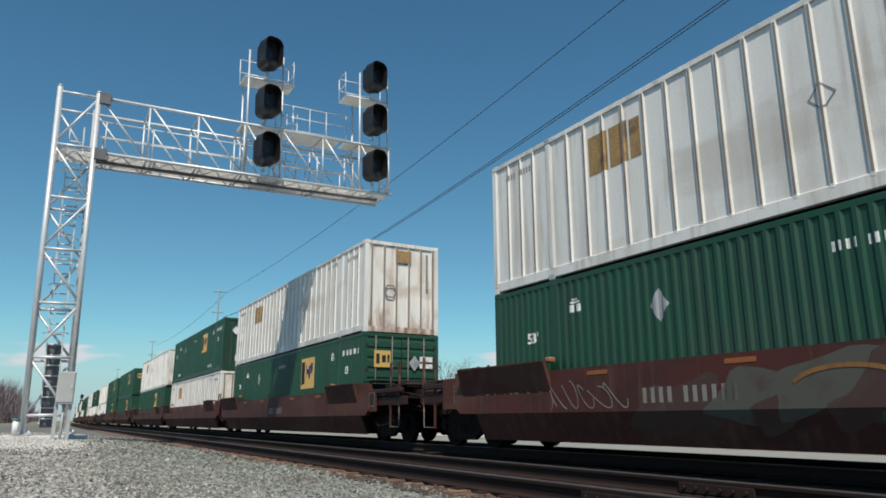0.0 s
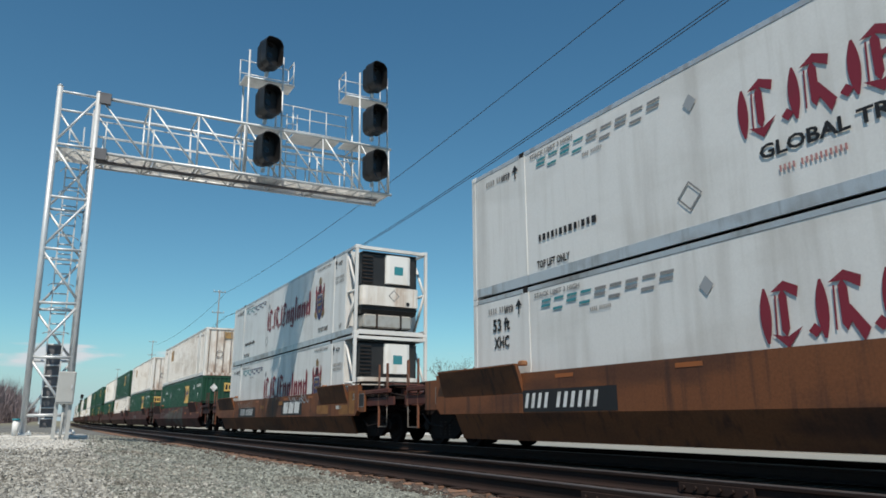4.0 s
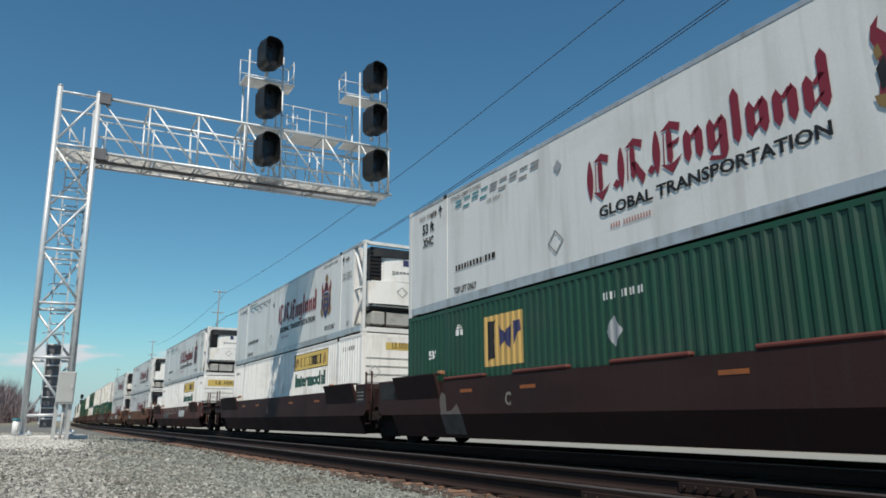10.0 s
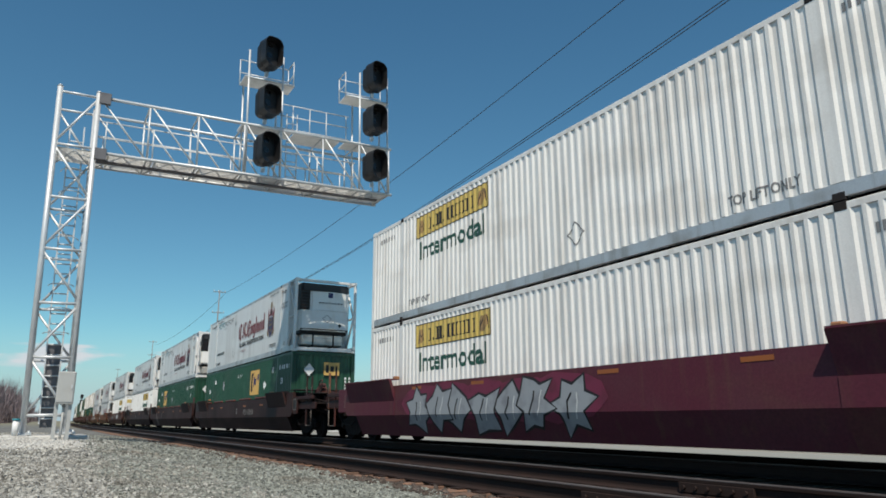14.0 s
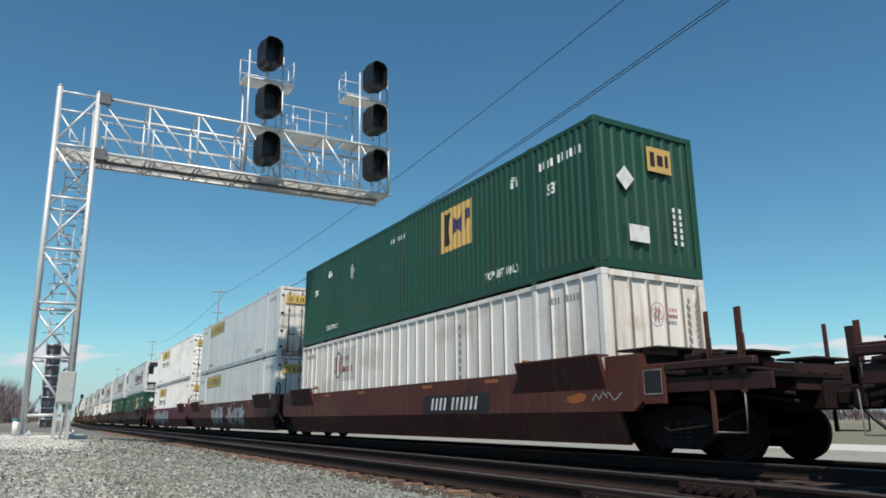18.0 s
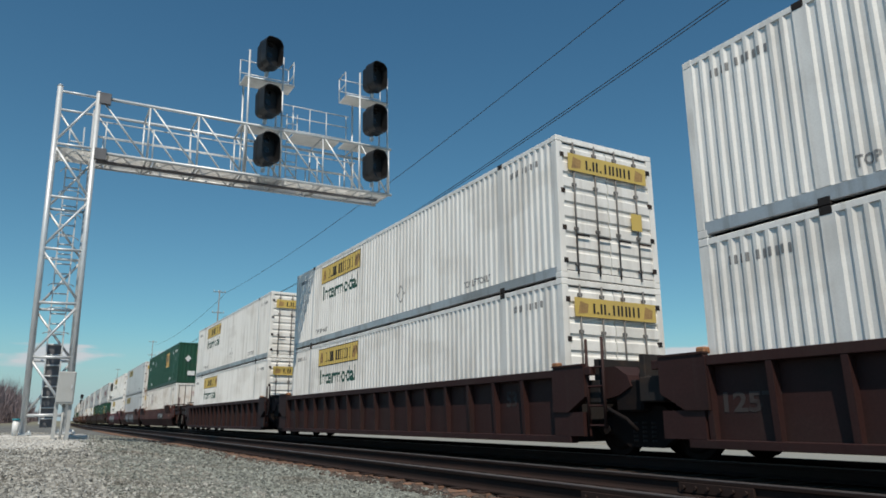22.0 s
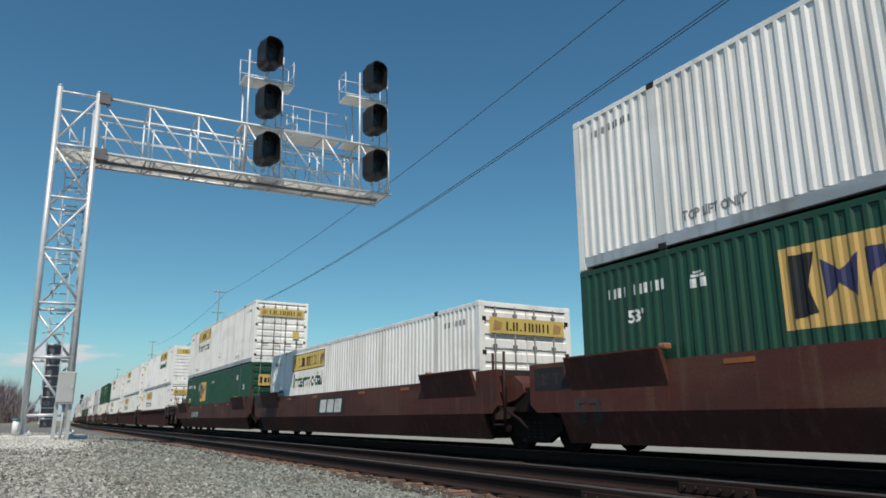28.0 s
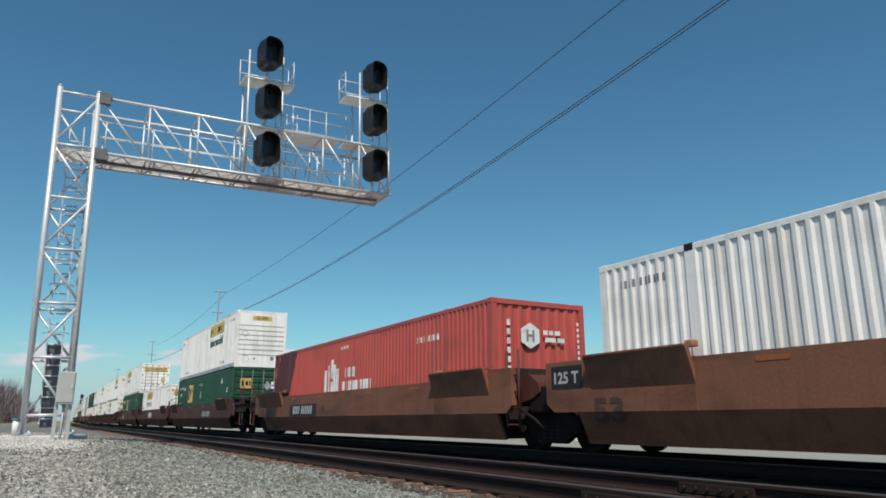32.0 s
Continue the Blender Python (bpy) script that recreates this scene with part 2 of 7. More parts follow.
ghost_stencil = material("worn_dark_stencil", (0.055, 0.048, 0.048), 0.65, 0, (0.03, 0.022, 0.022), 0.8, 5.0, gloss=0.2)
crest_gold = material("muted_gold_crest_paint", (0.22, 0.14, 0.05), 0.5, 0, (0.15, 0.1, 0.05), 0.5, 6.0)
magenta_haze = material("magenta_spray_haze", (0.16, 0.018, 0.05), 0.6, 0, (0.09, 0.016, 0.03), 0.9, 2.5)
reefer_white = material("white_moulded_cowl", (0.74, 0.74, 0.72), 0.35, 0, (0.5, 0.42, 0.3), 0.4, 2.0, (1.5, 1, 0.6), 0.02, 30, 0.04)
reefer_black = material("black_grille", (0.015, 0.015, 0.016), 0.5, 0, (0.04, 0.04, 0.04), 0.4)
tank_grey = material("dull_aluminium_tank", (0.52, 0.50, 0.46), 0.45, 0.6, (0.25, 0.2, 0.16), 0.5, 4.0)
galv = material("galvanised_steel", (0.60, 0.62, 0.63), 0.42, 0.35, (0.42, 0.44, 0.46), 0.6, 5.0, (1, 1, 1), 0.06, 70, 0.05, 0.04, 60)
galv_plate = material("galvanised_grating", (0.80, 0.80, 0.78), 0.5, 0.0, (0.6, 0.59, 0.56), 0.5, 3.0, (1, 1, 1), 0.06, 60, 0.05)
galv_worn = material("worn_step_steel", (0.16, 0.145, 0.13), 0.55, 0.3, (0.06, 0.045, 0.04), 0.6, 5.0)
rod_grey = material("weathered_rod_steel", (0.16, 0.155, 0.15), 0.55, 0.3, (0.09, 0.06, 0.05), 0.6, 6.0)
post_grey = material("stained_grey_post", (0.26, 0.22, 0.19), 0.55, 0.1, (0.16, 0.09, 0.055), 0.8, 2.5, (2, 2, 0.6), 0.1, 40)
signal_black = material("matt_black_enamel", (0.010, 0.010, 0.011), 0.45, 0, (0.03, 0.03, 0.03), 0.5, 3.0)
lens_glass = material("dark_signal_lens", (0.01, 0.01, 0.012), 0.08)
box_grey = material("grey_cabinet_paint", (0.40, 0.41, 0.40), 0.5, 0, (0.3, 0.29, 0.27), 0.4, 3.0)
rail_rust = material("rusty_rail_side", (0.024, 0.015, 0.013), 0.8, 0.0, (0.042, 0.022, 0.017), 0.6, 3.0, (1, 1, 1), 0.1, 40, gloss=0.2)
rail_head = material("worn_rail_head", (0.12, 0.10, 0.095), 0.45, 0.6, (0.06, 0.04, 0.035), 0.7, 6.0, (4, 0.3, 1))
tie_wood = material("creosoted_tie_wood", (0.15, 0.088, 0.06), 0.85, 0, (0.25, 0.125, 0.075), 0.7, 3.0, (1, 6, 6), 0.2, 30, 0.25, 0.4, 30)
# a darker tone than tie_wood, for the joined sleepers
tie_dark = material("oil_stained_tie_wood", (0.045, 0.032, 0.026), 0.9, 0, (0.08, 0.045, 0.03), 0.5, 3.0, (1, 6, 6), 0.2, 30, 0.2, 0.3, 30, gloss=0.2)
pale_stone = material("pale_gravel_stone", (0.29, 0.285, 0.26), 0.9, 0, (0.16, 0.145, 0.115), 0.85, 0.7, (1, 1, 1), 0.2, 30, 0.0, 0.2)
ballast_stone = material("grey_ballast_stone", (0.19, 0.20, 0.178), 0.9, 0, (0.12, 0.10, 0.08), 0.8, 0.8, (1, 1, 1), 0.25, 30, 0.0, 0.2)
white_stone = material("white_limestone_chip", (0.50, 0.49, 0.46), 0.9, 0, (0.36, 0.34, 0.31), 0.6, 0.8, (1, 1, 1), 0.2, 30, 0.0, 0.2)
# rust brown, its base darkened further for the shade round the train
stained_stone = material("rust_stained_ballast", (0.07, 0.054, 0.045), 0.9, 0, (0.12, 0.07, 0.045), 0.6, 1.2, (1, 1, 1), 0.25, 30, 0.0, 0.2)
guard_grey = material("grey_guard_plate", (0.13, 0.13, 0.14), 0.6, 0.2, (0.08, 0.08, 0.085), 0.5, 3.0)
pole_wood = material("weathered_pole_wood", (0.20, 0.19, 0.185), 0.85, 0, (0.13, 0.12, 0.115), 0.6, 4.0, (4, 4, 0.5), 0.2, 30)
wire_black = material("dark_cable", (0.03, 0.035, 0.045), 0.6)
concrete = material("pale_concrete", (0.50, 0.49, 0.46), 0.85, 0, (0.35, 0.33, 0.30), 0.5, 2.0, (1, 1, 1), 0.1, 30, 0.04, 0.15)
bark = material("bare_grey_bark", (0.10, 0.08, 0.07), 0.9, 0, (0.06, 0.05, 0.045), 0.5, 3.0)
brush = material("dry_brush_twigs", (0.18, 0.14, 0.145), 0.95, 0, (0.12, 0.095, 0.10), 0.6, 0.3, (1, 1, 1), 0.3, 2.0)


def island_tint(m, spread):
    """Lets each loose stone of a joined heap take its own brightness."""
    nt = m.node_tree
    b = nt.nodes["Principled BSDF"]
    src = b.inputs["Base Color"].links[0].from_socket
    geo = nt.nodes.new("ShaderNodeNewGeometry")
    r = nt.nodes.new("ShaderNodeMapRange")
    r.inputs["To Min"].default_value, r.inputs["To Max"].default_value = 1 - spread, 1 + spread
    nt.links.new(geo.outputs["Random Per Island"], r.inputs["Value"])
    h = nt.nodes.new("ShaderNodeHueSaturation")
    nt.links.new(r.outputs[0], h.inputs["Value"])
    nt.links.new(src, h.inputs["Color"])
    nt.links.new(h.outputs["Color"], b.inputs["Base Color"])


island_tint(ballast_stone, 0.6)
island_tint(stained_stone, 0.4)
island_tint(pale_stone, 0.55)
island_tint(white_stone, 0.25)


# ---------------------------------------------------------------- mesh helpers
def box(bm, x0, x1, y0, y1, z0, z1, bevel=0.0):
    vs = [bm.verts.new((x, y, z)) for x in (x0, x1) for y in (y0, y1) for z in (z0, z1)]
    fs = [bm.faces.new([vs[i] for i in f]) for f in ((0, 1, 3, 2), (4, 6, 7, 5), (0, 4, 5, 1), (2, 3, 7, 6), (0, 2, 6, 4), (1, 5, 7, 3))]
    if bevel:
        es = list({e for f in fs for e in f.edges})
        bmesh.ops.bevel(bm, geom=es, offset=bevel, segments=1, affect="EDGES")
    return bm


def rod(bm, a, b, r, n=8, r2=None):
    a, b = Vector(a), Vector(b)
    d = (b - a).normalized()
    u = d.orthogonal().normalized()
    v = d.cross(u)
    r2 = r if r2 is None else r2
    rings = []
    for p, q in ((a, r), (b, r2)):
        rings.append([bm.verts.new(p + q * (math.cos(2 * math.pi * i / n) * u + math.sin(2 * math.pi * i / n) * v)) for i in range(n)])
    for i in range(n):
        f = bm.faces.new((rings[0][i], rings[0][(i + 1) % n], rings[1][(i + 1) % n], rings[1][i]))
        f.smooth = n > 5
    bm.faces.new(rings[0][::-1])
    bm.faces.new(rings[1])
    return bm


def prism(bm, outline, axis, a, b):
    """An outline of (p, q) pairs pushed along an axis from a to b. axis x: (y, z); y: (x, z); z: (x, y)."""
    def at(p, q, s):
        return {"x": (s, p, q), "y": (p, s, q), "z": (p, q, s)}[axis]
    lo = [bm.verts.new(at(p, q, a)) for p, q in outline]
    hi = [bm.verts.new(at(p, q, b)) for p, q in outline]
    n = len(outline)
    fs = [bm.faces.new((lo[i], lo[(i + 1) % n], hi[(i + 1) % n], hi[i])) for i in range(n)]
    fs += [bm.faces.new(lo[::-1]), bm.faces.new(hi)]
    bmesh.ops.recalc_face_normals(bm, faces=fs)
    return bm


def tube(bm, pts, r, n=6):
    """One unbroken tube through points."""
    pts = [Vector(p) for p in pts]
    rings = []
    for i, p in enumerate(pts):
        d = (pts[min(i + 1, len(pts) - 1)] - pts[max(i - 1, 0)]).normalized()
        u = Vector((0, 0, 1)) if abs(d.z) < 0.9 else Vector((1, 0, 0))
        u = (u - d * u.dot(d)).normalized()
        v = d.cross(u)
        rings.append([bm.verts.new(p + r * (math.cos(2 * math.pi * k / n) * u + math.sin(2 * math.pi * k / n) * v)) for k in range(n)])
    for a, b in zip(rings, rings[1:]):
        for k in range(n):
            f = bm.faces.new((a[k], a[(k + 1) % n], b[(k + 1) % n], b[k]))
            f.smooth = True
    bm.faces.new(rings[0][::-1])
    bm.faces.new(rings[-1])
    return bm


def B():
    return bmesh.new()


def part(name, bm, mat, parent, label=""):
    me = bpy.data.meshes.new(name)
    bm.to_mesh(me)
    bm.free()
    me.materials.append(mat)
    ob = new(name, me)
    ob.parent = parent
    if label:
        ob["label"] = label
    return ob


def mesh_thing(name, bm, mat, label="", category="", group="", kind=""):
    ob = part(name, bm, mat, None)
    return tagged(ob, label, category, group, kind)


# ---------------------------------------------------------------- the line
BEND = 5.236e-5
TRAIN_X, NEAR_X = 9.61, 5.30


def bend_x(y):
    return BEND * max(y, 0.0) ** 2


def on_line(y, centre=TRAIN_X, reach=8.08, z=0.0):
    """The pose of a thing whose rear end stands at y along the line."""
    yc = y + reach
    a = math.atan(2 * BEND * max(yc, 0.0))
    return pose(centre + bend_x(yc) - reach * math.sin(a), yc - reach * math.cos(a), z, 0, 0, -math.degrees(a))


def travel(t):
    return 11.9506 * t - 0.02239 * t * t


STEPS = [0.0, 1.0] + [2.0 * i for i in range(1, 16)] + [31.0, 32.0]
moving = []


def rides(ob, offset, z):
    """Remembers that ob travels with the train."""
    moving.append((ob, offset, z))
    ob.matrix_basis = on_line(offset, z=z)
    return ob


rolling = []


def motions():
    for ob, offset, z in moving:
        walk(ob, [(t, on_line(offset + travel(t), z=z)) for t in STEPS])
    spin = [(k / FPS, -math.degrees(travel(k / FPS) / 0.42)) for k in range(32 * FPS + 1)]
    first = rolling[0]
    walk(first, [(t, pose(0, 0, 0, a)) for t, a in spin])
    for axle in rolling[1:]:
        # all wheels are of one size and roll alike
        axle.rotation_mode = "QUATERNION"
        keys = axle.animation_data_create()
        keys.action = first.animation_data.action
        keys.action_slot = first.animation_data.action_slot


# ---------------------------------------------------------------- ground and track
def lift(x, y):
    """Height of the ground: a level bed under both tracks, rising gently to the gravel yard by the mast."""
    u = x - bend_x(y)
    if u < 4.25:
        z = -0.245 + 0.33 * min(1.0, max(0.0, (4.25 - u) / 4.5)) ** 0.8
        d = math.hypot((u - 0.1) / 3.0, (y - 22.5) / 5.5)
        z += 0.09 * max(0.0, 1 - d * d) if d < 1 else 0.0
        z += 0.035 * (noise.noise((x * 0.45, y * 0.45, 1.7))) + 0.02 * noise.noise((x * 1.9, y * 1.9, 4.1))
        return z
    if u < 12.2:
        return -0.25
    if u < 15.5:
        return -0.25 - 0.02 * min(1.0, (u - 12.2) / 1.5)
    return -0.27 - 0.1 * min(1.0, max(0.0, (u - 19.5) / 5.0))


def ground_material():
    m = material("gravel_yard_ground", (0.15, 0.15, 0.138), 0.9, 0, (0.09, 0.08, 0.066), 0.8, 0.5, (1, 1, 1), 0.35, 26, 0, 0.6, 22)
    nt = m.node_tree
    b = nt.nodes["Principled BSDF"]
    src = b.inputs["Base Color"].links[0].from_socket
    geo = nt.nodes.new("ShaderNodeNewGeometry")

    def blob(cx, cy, rx, ry, soft):
        mp = nt.nodes.new("ShaderNodeMapping")
        mp.vector_type = "TEXTURE"
        mp.inputs["Location"].default_value, mp.inputs["Scale"].default_value = (cx, cy, 0), (rx, ry, 1000.0)
        nt.links.new(geo.outputs["Position"], mp.inputs["Vector"])
        ln = nt.nodes.new("ShaderNodeVectorMath")
        ln.operation = "LENGTH"
        nt.links.new(mp.outputs[0], ln.inputs[0])
        no = nt.nodes.new("ShaderNodeTexNoise")
        no.inputs["Scale"].default_value, no.inputs["Detail"].default_value = 0.9, 5.0
        nt.links.new(geo.outputs["Position"], no.inputs["Vector"])
        ad = nt.nodes.new("ShaderNodeMath")
        ad.operation = "MULTIPLY_ADD"
        ad.inputs[1].default_value = 0.9
        nt.links.new(no.outputs["Fac"], ad.inputs[0])
        nt.links.new(ln.outputs["Value"], ad.inputs[2])
        r = nt.nodes.new("ShaderNodeMapRange")
        r.interpolation_type = "SMOOTHSTEP"
        r.inputs["From Min"].default_value, r.inputs["From Max"].default_value = 1.45 + soft, 1.45 - soft
        nt.links.new(ad.outputs[0], r.inputs["Value"])
        return r.outputs[0]

    def over(colour, fac, below):
        mx = nt.nodes.new("ShaderNodeMix")
        mx.data_type = "RGBA"
        mx.inputs["B"].default_value = (*colour, 1)
        nt.links.new(fac, mx.inputs["Factor"])
        nt.links.new(below, mx.inputs["A"])
        return mx.outputs["Result"]

    # pale crushed stone round the mast, dry grass beyond the line and far off
    c = over((0.45, 0.44, 0.415), blob(-2.0, 20.5, 4.3, 7.0, 0.2), src)
    sep = nt.nodes.new("ShaderNodeSeparateXYZ")
    nt.links.new(geo.outputs["Position"], sep.inputs[0])
    # first strip: brown track bed, darkened to stand in for shade under the train
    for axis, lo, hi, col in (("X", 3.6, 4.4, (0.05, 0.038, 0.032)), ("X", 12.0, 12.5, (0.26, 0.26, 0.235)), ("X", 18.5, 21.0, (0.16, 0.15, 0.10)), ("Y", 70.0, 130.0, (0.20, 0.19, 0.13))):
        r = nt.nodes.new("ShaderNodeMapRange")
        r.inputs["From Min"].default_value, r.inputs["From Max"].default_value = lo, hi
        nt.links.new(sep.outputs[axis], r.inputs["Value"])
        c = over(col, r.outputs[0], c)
    nt.links.new(c, b.inputs["Base Color"])
    return m


def build_ground():
    xs = [-1500, -400, -120, -50, -25, -15, -10] + [-8 + 0.4 * i for i in range(31)] + [4.3, 4.6, 5.5, 7, 9, 12.2, 12.8, 13.7, 15.6, 18.6, 21, 25, 35, 60, 120, 400, 1500]
    ys = [-600, -150, -50, -20, -8, -3] + [0.5 * i for i in range(85)] + [44, 48, 54, 62, 75, 95, 130, 180, 260, 380, 600, 1000, 2600]
    verts = [(x + (bend_x(y) if -30 < x < 60 else 0), y, lift(x + (bend_x(y) if -30 < x < 60 else 0), y)) for y in ys for x in xs]
    n = len(xs)
    faces = [(j * n + i, j * n + i + 1, (j + 1) * n + i + 1, (j + 1) * n + i) for j in range(len(ys) - 1) for i in range(n - 1)]
    me = bpy.data.meshes.new("ground")
    me.from_pydata(verts, [], faces)
    me.polygons.foreach_set("use_smooth", [True] * len(faces))
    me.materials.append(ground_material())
    tagged(new("ground", me), "grey gravel and dry earth beside the railway line", "ground", kind="structure")


build_ground()


def build_road():
    bm = B()
    ys = [-40 + 20 * i for i in range(30)]
    for a, b in zip(ys, ys[1:]):
        box(bm, 17.4 + bend_x(a), 21.6 + bend_x(a), a, b - 0.02, -0.4, -0.16)
    mesh_thing("service_road", bm, concrete, "pale concrete service road beyond the railway tracks", "road", kind="structure")


build_road()


def stones(name, count, region, size, seed, label, mat=None, pad=False):
    """Loose angular stones strewn over the ground, joined."""
    rng = np.random.default_rng(seed)
    x0, x1, y0, y1 = region
    pts = []
    xs = rng.uniform(x0, x1, count)
    ys = y0 + (y1 - y0) * rng.uniform(0, 1, count) ** 1.35
    corner = np.array([(x, y, z) for x in (-1, 1) for y in (-1, 1) for z in (-1, 1)], float)
    quads = np.array([(0, 1, 3, 2), (4, 6, 7, 5), (0, 4, 5, 1), (2, 3, 7, 6), (0, 2, 6, 4), (1, 5, 7, 3)])
    keep = ((xs + 2.0) / 3.3) ** 2 + ((ys - 20.5) / 5.5) ** 2 > 1.0 + rng.uniform(-0.3, 0.3, count)
    keep = ~keep if pad else keep
    xs, ys = xs[keep], ys[keep]
    count = len(xs)
    V = np.zeros((count, 8, 3))
    for i in range(count):
        x, y = xs[i] + bend_x(ys[i]), ys[i]
        s = size * rng.uniform(0.55, 1.35)
        c = corner * s * 0.5 * rng.uniform(0.55, 1.1, (8, 1)) * rng.uniform(0.65, 1.25, 3)
        q = Euler(tuple(rng.uniform(0, 6.28, 3))).to_matrix()
        V[i] = c @ np.array(q) + (x, y, lift(x, y) + s * 0.22)
    F = (quads[None] + 8 * np.arange(count)[:, None, None]).reshape(-1, 4)
    me = bpy.data.meshes.new(name)
    me.from_pydata(V.reshape(-1, 3).tolist(), [], F.tolist())
    me.materials.append(mat or ballast_stone)
    return tagged(new(name, me), label, "gravel", kind="stuff")


stones("gravel", 36000, (-2.6, 1.9, 4.4, 13), 0.027, 3, "loose pale grey gravel stones in the foreground", pale_stone)
stones("gravel", 36000, (0.6, 4.1, 4.4, 13), 0.029, 6, "loose angular grey ballast stones in the foreground")
stones("gravel", 8000, (-3.0, 2.0, 10, 36), 0.045, 4, "pale gravel stones round the mast", pale_stone)
stones("gravel", 13000, (1.0, 4.2, 10, 36), 0.045, 7, "loose grey ballast stones along the track")
stones("gravel", 20000, (-5.0, 1.5, 14.5, 27), 0.03, 8, "white crushed stone chips round the mast foot", white_stone, True)
stones("ballast", 8000, (3.5, 7.0, 4.0, 40), 0.055, 5, "rust-stained ballast stones, darkened for shade, between the sleepers", stained_stone)


def sweep_rail(bm, x, outline, y0, y1, step):
    ys = []
    y = y0
    while y < y1:
        ys.append(y)
        y += step if y < 80 else step * 4
    ys.append(y1)
    rings = [[bm.verts.new((x + bend_x(y) + p, y, q)) for p, q in outline] for y in ys]
    n = len(outline)
    for r, s in zip(rings, rings[1:]):
        for i in range(n):
            bm.faces.new((r[i], r[(i + 1) % n], s[(i + 1) % n], s[i]))


WEB = [(-0.076, -0.185), (0.076, -0.185), (0.076, -0.172), (0.02, -0.155), (0.01, -0.14), (0.01, -0.05), (0.035, -0.04), (0.037, -0.012),
       (-0.037, -0.012), (-0.035, -0.04), (-0.01, -0.05), (-0.01, -0.14), (-0.02, -0.155), (-0.076, -0.172)]
HEAD = [(-0.037, -0.011), (0.037, -0.011), (0.036, -0.004), (0.026, 0.0), (-0.026, 0.0), (-0.036, -0.004)]


def build_rails():
    for centre, words in ((NEAR_X, "empty near track"), (TRAIN_X, "track under the train")):
        for side in (-1, 1):
            x = centre + side * 0.755
            bm = B()
            sweep_rail(bm, x, WEB, -25, 900, 6.0)
            rail = mesh_thing("rail", bm, rail_rust, "rusty steel rail of the " + words, "rail", "rails of both tracks")
            bm = B()
            sweep_rail(bm, x, HEAD, -25, 900, 6.0)
            part("rail_head", bm, rail_head, rail, "worn dull steel running surface")
            if centre == NEAR_X:
                for yj in (5.05,) if side > 0 else (4.85,):
                    bm = B()
                    box(bm, x - 0.045, x - 0.012, yj - 0.46, yj + 0.46, -0.15, -0.045, 0.006)
                    bar = part("joint_bar", bm, rail_rust, rail, "bolted rusty joint bar on the rail web")
                    for i in range(6):
                        bm = B()
                        rod(bm, (x - 0.045, yj - 0.38 + 0.152 * i, -0.095), (x - 0.075, yj - 0.38 + 0.152 * i, -0.095), 0.022, 6)
                        part("bolt", bm, rail_rust, bar)


build_rails()


def build_ties():
    shapes = []
    for k in range(4):
        bm = B()
        rr = random.Random(k)
        box(bm, -1.3 - rr.uniform(0, 0.05), 1.3 + rr.uniform(0, 0.05), -0.115, 0.115, -0.17, 0, 0.012)
        for v in bm.verts:
            v.co += Vector((0, rr.uniform(-0.008, 0.008), rr.uniform(-0.008, 0.004)))
        me = bpy.data.meshes.new("sleeper")
        bm.to_mesh(me)
        bm.free()
        me.materials.append(tie_wood)
        shapes.append(me)
    bm = B()
    box(bm, -0.18, 0.18, -0.095, 0.095, 0, 0.014, 0.004)
    plate = bpy.data.meshes.new("tie_plate")
    bm.to_mesh(plate)
    bm.free()
    plate.materials.append(rail_rust)
    rr = random.Random(11)
    for i in range(120):
        y = 2.6 + 0.535 * i
        tie = new("sleeper", shapes[i % 4])
        tie.matrix_basis = pose(NEAR_X + bend_x(y) + rr.uniform(-0.05, 0.05), y, -0.187 + rr.uniform(-0.006, 0.0), 0, 0, rr.uniform(-1.2, 1.2))
        tagged(tie, "rust-stained creosoted wooden sleeper under the near track", "sleeper", "sleepers of the near track")
        if i < 40:
            for s in (-1, 1):
                o = new("tie_plate", plate)
                o.parent = tie
                o.matrix_basis = pose(s * 0.755, 0, 0.0005)
    bm = B()
    for centre, y0 in ((TRAIN_X, -12.0), (NEAR_X, 66.9)):
        y = y0
        while y < 220:
            x = centre + bend_x(y)
            box(bm, x - 1.3, x + 1.3, y - 0.115, y + 0.115, -0.40, -0.235)
            y += 0.535
    mesh_thing("sleepers", bm, tie_dark, "dark wooden sleepers under the train and along the far track", "sleepers", kind="stuff")


# ---------------------------------------------------------------- the signal cantilever
SIG_Y0, SIG_Y1 = 22.4, 23.85
ARM_LOW, ARM_TOP, ARM_END = 8.62, 10.42, 10.5
LEGS = [(-0.46, SIG_Y0), (0.60, SIG_Y0), (-0.46, SIG_Y1), (0.60, SIG_Y1)]
BASE_Z = 0.30
FOOT = Vector((0.08, 23.0, BASE_Z))


